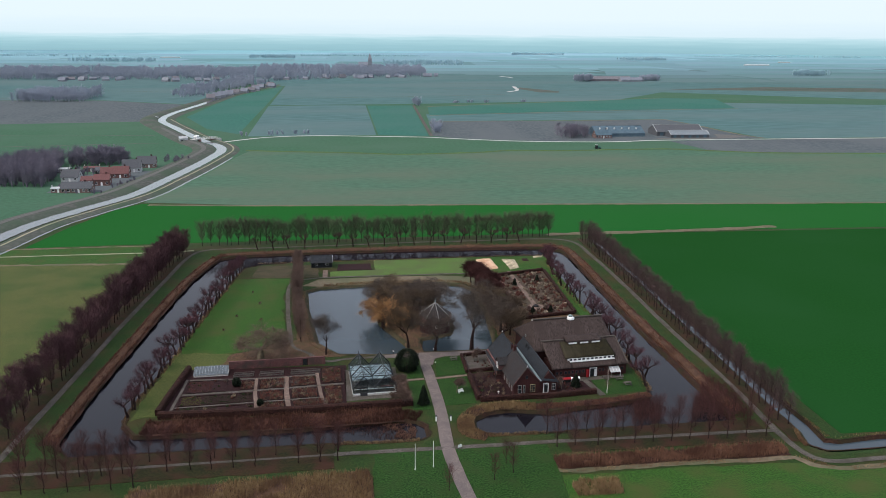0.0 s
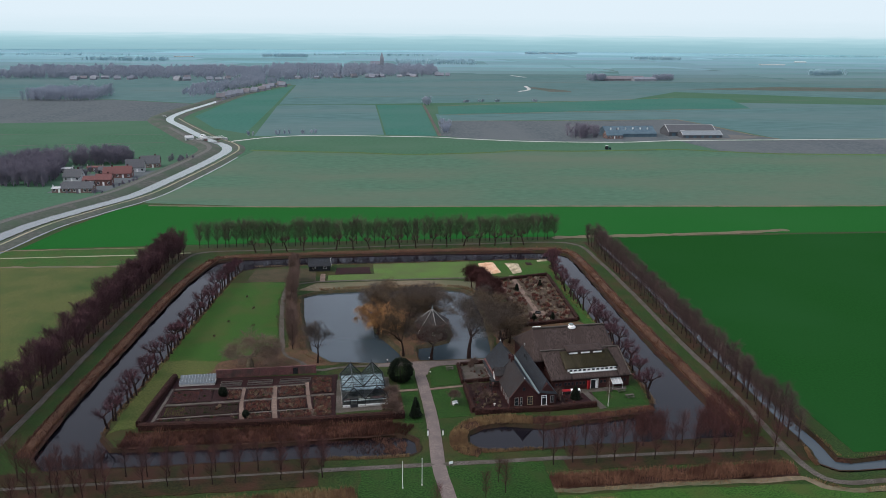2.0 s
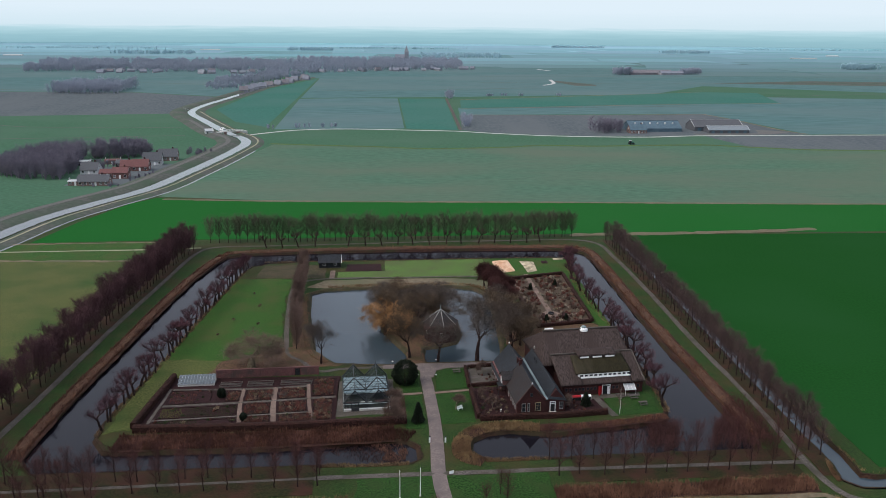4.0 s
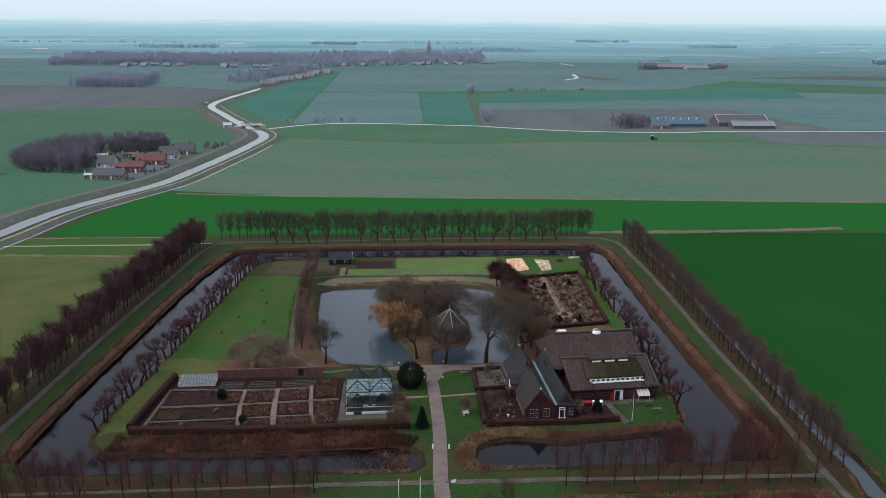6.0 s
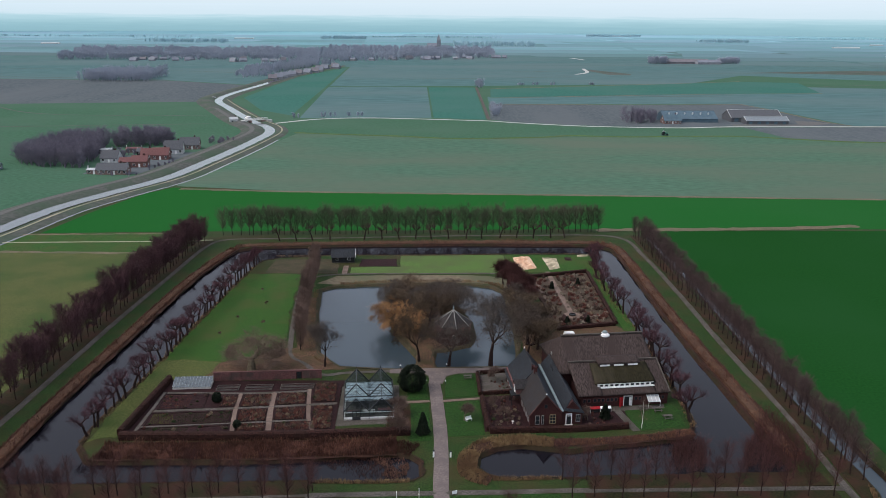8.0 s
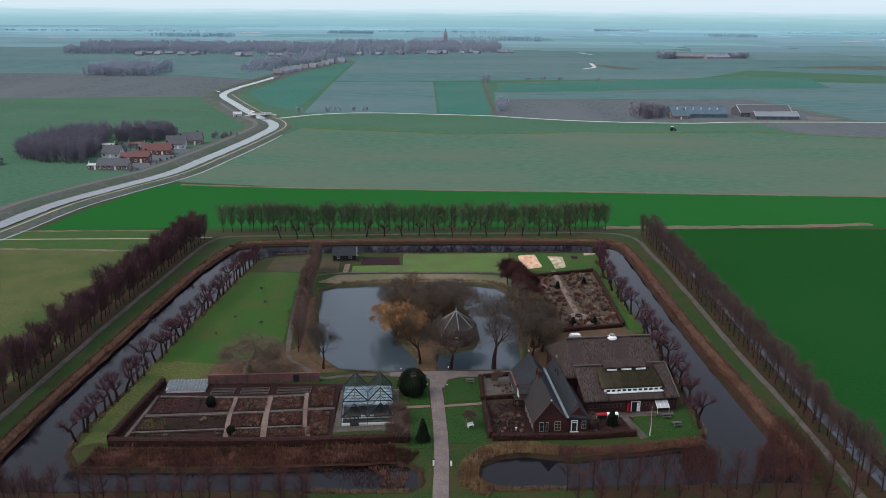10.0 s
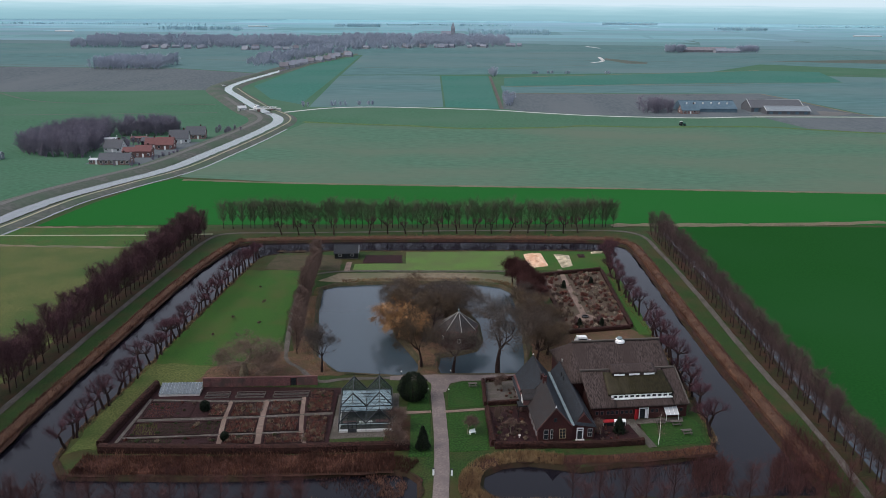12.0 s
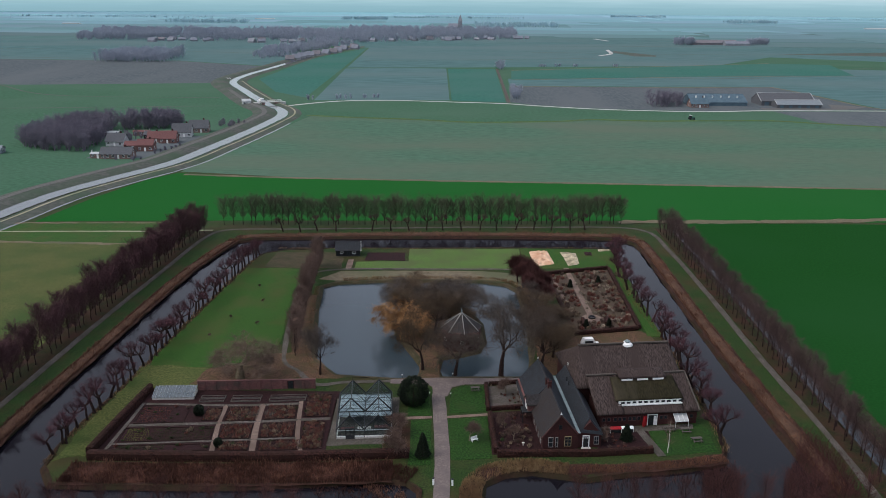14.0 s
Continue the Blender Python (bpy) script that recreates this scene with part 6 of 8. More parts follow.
def shrub(seed, r=0.6, h=0.8, n=70, stiff=1.0):
    """A loose bare shrub of many rising stems."""
    rng = random.Random(seed)
    b = Build()
    for k in range(n):
        a, u = rng.uniform(0, 6.283), math.sqrt(rng.random())
        o = Vector((math.cos(a) * r * u * 0.5, math.sin(a) * r * u * 0.5, 0))
        e = Vector((math.cos(a) * r * u, math.sin(a) * r * u, h * rng.uniform(0.5, 1.0) * (1.15 - 0.5 * u)))
        mid = o.lerp(e, 0.5) + Vector((0, 0, 0.1 * stiff))
        b.tube(o, mid, 0.03, 0.028, 3).spike(mid, e, 0.032)
        b.spike(mid, mid + Vector((rng.uniform(-0.3, 0.3), rng.uniform(-0.3, 0.3), rng.uniform(0.1, 0.35))), 0.026)
    return b


M["twig_pale_brown"] = mat("twig_pale_brown", (0.07, 0.05, 0.04), (0.12, 0.088, 0.07), 3, 0.5, bump=0)
M["twig_straw"] = mat("twig_straw", (0.15, 0.118, 0.08), (0.25, 0.2, 0.14), 3, 0.5, bump=0, rnd=0.25)
M["twig_rust"] = mat("twig_rust", (0.085, 0.033, 0.026), (0.15, 0.062, 0.048), 3, 0.5, bump=0, rnd=0.25)
M["leaf_green"] = mat("leaf_green", (0.026, 0.042, 0.018), (0.05, 0.07, 0.028), 4, 0.6, bump=0, rnd=0.25)
M["leaf_yellow"] = mat("leaf_yellow", (0.09, 0.1, 0.03), (0.15, 0.16, 0.05), 4, 0.6, bump=0, rnd=0.2)
M["needle"] = mat("needle", (0.0064, 0.0108, 0.0071), (0.0150, 0.0217, 0.0124), 5, 0.7, bump=0, rnd=0.1)

KINDS = [("twig_brown", "bare brown shrub in a garden bed"), ("twig_rust", "rusty bare shrub in a garden bed"), ("twig_straw", "straw-coloured dry perennial clump"), ("leaf_green", "small green plant clump in a bed")]
SHRUBS = [single("shrub", shrub(60 + k, 0.55, 0.75 if k != 3 else 0.45, 34), M[m_], lab, "shrub", "", "shrubs in the garden beds", pose(-33 + k, 26.3, 0.1)) for k, (m_, lab) in enumerate(KINDS)]
M["twig_pale"] = mat("twig_pale", (0.24, 0.2, 0.155), (0.36, 0.315, 0.25), 3, 0.5, bump=0, rnd=0.2)
PALE = single("shrub", shrub(66, 0.5, 0.7, 40), M["twig_pale"], "pale dry perennial clump among roses", "shrub", "", "pale clumps in the rose garden", pose(40, 100, 0.05))


def scatter(srcs, n, lo, hi, seed, weights=None, size=(0.7, 1.3), z=0.05, poly=None):
    rng = random.Random(seed)
    done = 0
    while done < n:
        x, y = rng.uniform(lo[0], hi[0]), rng.uniform(lo[1], hi[1])
        done += 1
        if poly and inside_distance(np.array([x]), np.array([y]), poly)[0] > -0.4:
            continue
        c = copy_thing(rng.choices(srcs, weights)[0], pose(x, y, z, 0, 0, rng.uniform(0, 360)))
        s = rng.uniform(*size)
        c.scale = (s, s, s * rng.uniform(0.8, 1.2))


def bed(x0, y0, x1, y1, label, seed, plants, weights, edge="bark", tilt=4):
    """A planting bed: a soil mound framed by low boards."""
    w, d = x1 - x0, y1 - y0
    t = thing("garden_bed", label, "garden bed", pose(x0, y0, 0, 0, 0, tilt), "kitchen garden beds")
    n, m = max(3, int(w / 0.5)), max(3, int(d / 0.5))
    b = Build()
    for j in range(m + 1):
        for i in range(n + 1):
            e = min(i, n - i, j, m - j)
            b.v.append((w * i / n, d * j / m, (0.08 if e else 0.0) + 0.1 * noise.noise((i * 0.9 + x0, j * 0.9 + y0, seed))))
    for j in range(m):
        for i in range(n):
            b.f.append((j * (n + 1) + i, j * (n + 1) + i + 1, (j + 1) * (n + 1) + i + 1, (j + 1) * (n + 1) + i))
    part("soil", b, M["soil"], t)
    for lo, hi in (((-0.05, -0.05), (w + 0.05, 0.0)), ((-0.05, d), (w + 0.05, d + 0.05)), ((-0.05, 0.0), (0.0, d)), ((w, 0.0), (w + 0.05, d))):
        part("edging", Build().box((*lo, -0.05), (*hi, 0.17)), M[edge], t)
    rng = random.Random(seed)
    for _ in range(int(plants * 0.9)):
        u, v = rng.uniform(0.3, w - 0.3), rng.uniform(0.25, d - 0.25)
        p = t.matrix_basis @ Vector((u, v, 0.06))
        c = copy_thing(rng.choices(SHRUBS, weights)[0], pose(p.x, p.y, p.z, 0, 0, rng.uniform(0, 360)))
        s = rng.uniform(0.5, 1.15)
        c.scale = (s, s, s)


DARK = "dark dug kitchen-garden bed with board edging"
BROWN = "bed of rusty bare shrubs with board edging"
BEDS = []
for x0, y0, w_, d_, label, plants, weights in ((-60.4, 19.6, 9.4, 7.0, DARK, 14, (3, 2, 1, 2)), (-60.8, 12.6, 16.8, 5.0, DARK, 16, (2, 1, 1, 6)), (-61, 9.0, 17.6, 2.2, DARK, 14, (3, 1, 2, 2)), (-47.6, 21, 3.2, 4.8, BROWN, 8, (3, 4, 2, 1)), (-43.1, 20.9, 6.0, 5.4, BROWN, 24, (3, 5, 2, 1)),
                                               (-42.5, 14.2, 5.8, 5.0, BROWN, 24, (3, 6, 2, 1)), (-41.8, 10.0, 5.8, 3.0, BROWN, 16, (4, 3, 2, 1)), (-35.5, 21.9, 6.0, 5.4, BROWN, 24, (3, 5, 2, 1)), (-34.9, 14.9, 6.2, 5.2, BROWN, 26, (3, 6, 2, 1)), (-34.3, 10.3, 7.4, 3.4, BROWN, 20, (4, 2, 1, 5)),
                                               (-28.0, 23.2, 5.0, 9.2, BROWN, 40, (4, 4, 5, 2)), (-26.8, 11.0, 4.2, 10.2, BROWN, 40, (3, 4, 6, 1))):
    bed(x0, y0, x0 + w_, y0 + d_, label, len(BEDS) + 1, plants, weights)
    BEDS.append((x0 + 0.2, y0 + 0.2, x0 + w_ - 0.2, y0 + d_ - 0.2))


def seedling_rows(x0, y0, x1, y1, rows, material, label, seed, tilt=4):
    """Rows of low leafy plants in a bed."""
    rng = random.Random(seed)
    m = pose(x0, y0, 0.06, 0, 0, tilt)
    b = Build()
    for k in range(rows):
        v = (y1 - y0) * (k + 0.5) / rows
        u = 0.2
        while u < x1 - x0 - 0.2:
            u += rng.uniform(0.15, 0.6)
            for _ in range(4):
                o = m @ Vector((u + rng.uniform(-0.08, 0.08), v + rng.uniform(-0.08, 0.08), 0.0))
                b.spike(o, o + Vector((rng.uniform(-0.16, 0.16), rng.uniform(-0.16, 0.16), rng.uniform(0.12, 0.3))), 0.05)
    return single("seedling_rows", b, M[material], label, "plants", "stuff")


seedling_rows(-60.6, 12.8, -56, 17.4, 9, "leaf_yellow", "low yellow-green leaf crop in the bed", 1)
seedling_rows(-55.8, 13.1, -44.4, 17.6, 8, "leaf_green", "rows of dull green leaf crop in the bed", 2)
seedling_rows(-60.8, 9.1, -51.6, 11.1, 4, "leaf_green", "rows of dull green leaf crop in the bed", 3)
seedling_rows(-60.2, 20, -54.6, 26.2, 9, "twig_rust", "rows of rusty dead stalks in the bed", 4)
seedling_rows(-47.4, 21.2, -44.6, 25.6, 7, "twig_brown", "rows of brown stalks in the bed", 5)

for material, label, seed, per in (("twig_rust", "dense rust-brown dead stems in the beds", 1, 44), ("twig_brown", "dense brown dead stems in the beds", 2, 30), ("twig_straw", "pale dry stems in the beds", 3, 9)):
    rng = random.Random(seed)
    b = Build()
    for x0, y0, x1, y1 in BEDS[3:]:
        m = pose(x0, y0, 0.1, 0, 0, 4)
        for _ in range(int(per * (x1 - x0) * (y1 - y0))):
            o = m @ Vector((rng.uniform(0, x1 - x0), rng.uniform(0, y1 - y0), 0))
            if noise.noise((o.x * 0.8, o.y * 0.8, seed * 9.0)) > -0.05:
                b.spike(o, o + Vector((rng.uniform(-0.3, 0.3), rng.uniform(-0.3, 0.3), rng.uniform(0.2, 0.7))), 0.035)
    single("dead_stems", b, M[material], label, "plants", "stuff")
# low cold frames with white edges
for x, y, w in ((-50.4, 28.6, 5.0), (-44.0, 28.9, 6.0), (-36.2, 29.3, 7.4)):
    for k in (0, 1):
        t = thing("cold_frame", "low white-edged cold frame on gravel", "cold frame", pose(x, y + k * 1.5, 0.03, 0, 0, 4), "cold frames by the garden wall")
        for lo, hi in (((0, 0), (w, 0.08)), ((0, 0.92), (w, 1.0)), ((0, 0.084), (0.08, 0.916)), ((w - 0.08, 0.084), (w, 0.916))):
            part("side_board", Build().box((*lo, 0), (*hi, 0.3)), M["grey_wood"], t)
        part("soil", Build().box((0.09, 0.09, 0.0), (w - 0.09, 0.91, 0.16)), M["soil"], t)
# pale timber stars of the herb crossing
for x, y in ((-38.2, 22.6), (-35.0, 23.2)):
    t = thing("timber_fan", "fan of pale timber laths laid in a bed", "garden ornament", pose(x, y, 0.12))
    for k in range(7):
        a = radians(20 + 22 * k)
        part("lath", Build().beam((0.3 * math.cos(a), 0.3 * math.sin(a), 0.05), (1.5 * math.cos(a), 1.5 * math.sin(a), 0.5), 0.1), M["ridge_cap"], t)


# ---- evergreens ----
def evergreen(seed, r, h, n, cone):
    """Many small needle sprays over a core."""
    rng = random.Random(seed)
    b = Build()
    for k in range(n):
        z = rng.random()
        prof = (1 - z) ** 0.8 if cone else math.sqrt(max(0, 1 - (z * 1.9 - 0.8) ** 2 / 1.25))
        a = rng.uniform(0, 6.283)
        u = rng.uniform(0.55, 1.0) * (1 + 0.18 * noise.noise((math.cos(a) * 1.6, math.sin(a) * 1.6, z * 4 + seed)))
        o = Vector((math.cos(a) * r * prof * u, math.sin(a) * r * prof * u, 0.1 + z * h * (0.96 + 0.04 * u)))
        d = Vector((math.cos(a), math.sin(a), rng.uniform(-0.2, 0.8))).normalized()
        s = rng.uniform(0.16, 0.34)
        side = turned(d, 1.2, rng) * s * 0.5
        b.add([o - side, o + side, o + d * s, o + side * 0.4 - d * s * 0.3 + Vector((0, 0, s * 0.4))], [(0, 1, 2), (0, 3, 1), (1, 3, 2), (2, 3, 0)])
    return b


def conifer(x, y, r, h, label, seed, cone, name="conifer"):
    t = thing(name, label, "tree", pose(x, y, 0))
    part("trunk", Build().tube((0, 0, -0.1), (0, 0, h * 0.7), 0.18, 0.06, 7), M["bark"], t)
    part("crown", evergreen(seed, r, h, int(1400 + 700 * r * h / 3), cone), M["needle"], t)


conifer(-6.6, 29.8, 3.1, 5.6, "big dark rounded yew beside the drive", 1, False, "yew")
conifer(-3.9, 9.3, 1.35, 4.6, "dark pointed yew beside the drive", 2, True, "yew")
conifer(34.2, 16.0, 1.2, 3.2, "dark green pointed conifer before the barn", 3, True)
conifer(-48.8, 23.4, 0.95, 2.0, "dark clipped evergreen bush in the garden", 4, False, "evergreen_bush")
conifer(-41.8, 11.8, 0.7, 1.4, "dark clipped evergreen bush in the garden", 5, False, "evergreen_bush")
for k, (x, y) in enumerate(((35.0, 101.5), (43.6, 105), (35.0, 71), (40.8, 71.5))):
    conifer(x, y, 0.7, 2.2, "small dark pointed evergreen in the rose garden", 6 + k, True, "evergreen_bush")

# rose garden planting: too dense to count, joined
def planting(srcs, n, lo, hi, seed, weights, size, poly, label):
    rng = random.Random(seed)
    made = [Build() for _ in srcs]
    for _ in range(n):
        x, y = rng.uniform(lo[0], hi[0]), rng.uniform(lo[1], hi[1])
        k = rng.choices(range(len(srcs)), weights)[0]
        s = rng.uniform(*size)
        m = pose(x, y, 0.05, 0, 0, rng.uniform(0, 360)) @ Matrix.Diagonal((s, s, s * rng.uniform(0.8, 1.2), 1))
        on_path = math.hypot(x - 37.5, y - 77.6) < 3.4 or (y > 77 and abs(x - 36.1 - (119 - y) * 0.035) < 1.5)
        if inside_distance(np.array([x]), np.array([y]), poly)[0] < -0.4 and not on_path:
            me = srcs[k].data
            made[k].add([m @ v.co for v in me.vertices], [tuple(f.vertices) for f in me.polygons])
    for b, src in zip(made, srcs):
        single("shrub_planting", b, src.data.materials[0], label, "shrubs", "stuff")


ROSE = [(29.4, 111.4), (48.6, 117.6), (47.8, 71.4), (31.8, 67)]
planting(SHRUBS[:3], 300, (29.5, 68), (48, 116), 71, (5, 4, 1), (0.8, 1.9), ROSE, "tangled bare rose and perennial planting")
scatter([PALE], 24, (37, 69), (48, 112), 72, None, (0.9, 1.6), 0.05, ROSE)
planting([PALE], 70, (30, 68), (48, 116), 77, (1,), (0.7, 1.3), ROSE, "pale dry perennial clumps between the roses")
# house garden
planting(SHRUBS[:3], 46, (9.8, 11.6), (17, 25.4), 78, (4, 3, 1), (0.6, 1.2), [(9.6, 11.3), (17, 12.3), (16.6, 25.8), (9.4, 25.2)], "tangled bare shrubs of the house garden")
scatter(SHRUBS, 16, (10, 12), (16.6, 25), 73, (4, 2, 2, 2), (0.6, 1.2), 0.04)
scatter(SHRUBS, 12, (9.6, 29.4), (16, 38), 74, (4, 2, 1, 1), (0.5, 0.9), 0.05)
scatter(SHRUBS[:2], 16, (28, 12.6), (36, 19), 75, (3, 3), (0.5, 1.0), 0.05, [(28.2, 12.2), (36.6, 13), (36, 19), (31, 18.5)])
scatter(SHRUBS[:3], 16, (-11.4, 13), (-8.6, 24), 76, (4, 1, 3), (0.8, 1.6), 0.02)


# ---- small things ----
def picnic_table(m):
    t = thing("picnic_table", "grey wooden picnic table with fixed benches on grass", "table", m, "picnic tables on the lawn")
    for k in range(4):
        part("top_plank", Build().box((-0.95, -0.38 + 0.19 * k, 0.72), (0.95, -0.21 + 0.19 * k, 0.77)), M["grey_wood"], t)
    for s in (-1, 1):
        part("seat", Build().box((-0.95, s * 0.72 - 0.14, 0.42), (0.95, s * 0.72 + 0.14, 0.47)), M["grey_wood"], t)
    for x in (-0.7, 0.7):
        part("trestle", Build().beam((x, -0.7, 0.0), (x, -0.2, 0.72), 0.09).beam((x, 0.7, 0.0), (x, 0.2, 0.72), 0.09).beam((x, -0.75, 0.38), (x, 0.75, 0.38), 0.07), M["grey_wood"], t)
    return t


pt = picnic_table(pose(47.4, 15.9, 0.035, 0, 0, 8))
copy_thing(pt, pose(46.2, 19.4, 0.035, 0, 0, 5))
copy_thing(pt, pose(43.2, 20.0, 0.035, 0, 0, 8))
copy_thing(pt, pose(6.2, 35.6, 0.035, 0, 0, 4))


def sign_post(x, y, turn=0):
    t = thing("gate_post", "white low gate post with a dark cap beside the drive", "post", pose(x, y, 0, 0, 0, turn), "posts beside the drive")
    part("post", Build().box((-0.16, -0.16, -0.1), (0.16, 0.16, 1.15)), M["white_paint"], t)
    part("cap", Build().box((-0.2, -0.2, 1.15), (0.2, 0.2, 1.25)).add([(-0.2, -0.2, 1.25), (0.2, -0.2, 1.25), (0.2, 0.2, 1.25), (-0.2, 0.2, 1.25), (0, 0, 1.4)], [(0, 1, 4), (1, 2, 4), (2, 3, 4), (3, 0, 4)]), M["dark_paint"], t)


sign_post(-1.75, 0.4)
sign_post(1.5, 0.2)


def flagpole(x, y, h):
    t = thing("flagpole", "thin white flagpole on the front lawn", "flagpole", pose(x, y, 0), "flagpoles on the front lawn")
    part("pole", Build().tube((0, 0, -0.1), (0, 0, h), 0.07, 0.04, 8, True), M["white_paint"], t)
    part("knob", Build().tube((0, 0, h), (0, 0, h + 0.12), 0.08, 0.06, 8, True), M["white_paint"], t)
    part("base", Build().tube((0, 0, -0.1), (0, 0, 0.25), 0.16, 0.16, 8, True), M["pale_stone"], t)


flagpole(-7.9, -20.6, 5.6)
flagpole(-4.2, -19.8, 5.6)

t = thing("info_board", "small white information board on two posts", "sign", pose(1.9, -13.6, 0, 0, 0, 20))
part("board", Build().box((-0.45, -0.03, 0.8), (0.45, 0.03, 1.4)), M["white_paint"], t)
for x in (-0.36, 0.3):
    part("post", Build().box((x, -0.025, -0.1), (x + 0.06, 0.025, 0.8)), M["grey_wood"], t)

t = thing("bird_bath", "small white stone bird bath in the front garden", "bird bath", pose(14.6, 13.6, 0.03) @ Matrix.Scale(0.6, 4))
part("pedestal", Build().tube((0, 0, 0), (0, 0, 0.7), 0.2, 0.12, 8, True), M["pale_stone"], t)
part("bowl", Build().tube((0, 0, 0.7), (0, 0, 0.9), 0.25, 0.5, 10, True), M["pale_stone"], t)

t = thing("garden_bench", "white garden bench standing on the lawn", "bench", pose(5.6, 14.8, 0.035, 0, 0, 30))
part("seat", Build().box((-0.7, -0.25, 0.42), (0.7, 0.25, 0.47)), M["white_paint"], t)
part("backrest", Build().box((-0.7, 0.22, 0.5), (0.7, 0.27, 0.95)), M["white_paint"], t)
for x in (-0.65, 0.57):
    for y in (-0.22, 0.16):
        part("leg", Build().box((x, y, 0.0), (x + 0.08, y + 0.08, 0.42)), M["white_paint"], t)

t = thing("awning", "slanted white sheet awning at the barn wall", "awning", pose(44.6, 20.8, 0, 0, 0, 7))
part("sheet", Build().slab([(0, 0, 1.35), (2.7, 0, 1.35), (2.7, 1.7, 2.3), (0, 1.7, 2.3)], (0, 0, -0.05)), M["whitewash"], t, "white sheet")
for k in range(4):
    part("rib", Build().beam((0.05 + 0.87 * k, 0, 1.38), (0.05 + 0.87 * k, 1.7, 2.33), 0.06), M["white_paint"], t)
for x in (0.06, 2.6):
    part("post", Build().box((x, 0.02, -0.05), (x + 0.06, 0.08, 1.3)), M["white_paint"], t)

t = thing("market_stall", "low red and white canopy stall before the barn", "stall", pose(31.6, 18.3, 0.05, 0, 0, 6) @ Matrix.Diagonal((0.85, 0.6, 0.85, 1)))
part("canopy", Build().slab([(0, 0, 1.0), (2.6, 0, 1.0), (2.6, 0.9, 1.4), (0, 0.9, 1.4)], (0, 0, -0.06)), M["red_paint"], t, "red canopy")
part("canopy", Build().slab([(2.604, 0, 1.0), (5.4, 0, 1.0), (5.4, 0.9, 1.4), (2.604, 0.9, 1.4)], (0, 0, -0.06)), M["white_paint"], t, "white canopy")
part("counter", Build().box((0.1, 0.1, 0.0), (5.3, 0.8, 0.7)), M["dark_paint"], t)
for x in (0.02, 2.56, 5.3):
    part("post", Build().box((x, 0.05, 0.0), (x + 0.07, 0.12, 0.98)), M["white_paint"], t)


def car(m, material, label, name="car", tall=0.0):
    """A parked vehicle with body, cabin, windows and four wheels."""
    t = thing(name, label, "car" if not tall else "van", m)
    b = Build()
    prof = [(-2.1, 0.35), (2.1, 0.35), (2.15, 0.8), (1.2, 0.95), (0.6, 1.45 + tall), (-1.7, 1.5 + tall), (-2.15, 0.95)]
    n = len(prof)
    for y in (-0.85, 0.85):
        for x, z in prof:
            b.v.append((x, y * (0.9 if z > 1.2 else 1), z))
    b.f = [tuple(range(n)), tuple(range(2 * n - 1, n - 1, -1))] + [(k, n + k, n + (k + 1) % n, (k + 1) % n) for k in range(n)]
    part("body", b, material, t)
    part("windscreen", Build().slab([(1.16, -0.75, 1.0), (1.16, 0.75, 1.0), (0.66, 0.7, 1.4 + tall), (0.66, -0.7, 1.4 + tall)], (0.02, 0, 0.02)), M["window_glass"], t)
    for s in (-1, 1):
        part("side_window", Build().box((-1.5, s * 0.845 - 0.02, 1.0), (0.5, s * 0.845 + 0.02, 1.35 + tall * 0.6)), M["window_glass"], t)
        for x in (-1.35, 1.35):
            w = part("wheel", Build().tube((x, s * 0.7, 0.33), (x, s * 0.9, 0.33), 0.33, 0.33, 12, True), M["dark_paint"], t)
            part("rim", Build().tube((x, s * 0.88, 0.33), (x, s * 0.91, 0.33), 0.2, 0.2, 10, True), M["metal_grey"], w)
    return t


car(pose(34.2, 59.5, 0, 0, 0, 8), M["white_paint"], "white delivery van parked behind the barn", "van", 0.7)


def path_lamp(x, y):
    t = thing("path_lamp", "small white-globed lamp on a low dark post", "lamp", pose(x, y, 0), "lamps along the drive")
    part("post", Build().tube((0, 0, -0.05), (0, 0, 0.75), 0.05, 0.05, 8, True), M["iron"], t)
    part("globe", Build().tube((0, 0, 0.75), (0, 0, 0.86), 0.1, 0.16, 8, True).tube((0, 0, 0.86), (0, 0, 1.0), 0.16, 0.08, 8, True), M["white_paint"], t)


for x, y in ((-9.6, 41.0), (1.4, 41.8), (1.0, 32.4), (-3.4, 32.6)):
    path_lamp(x, y)


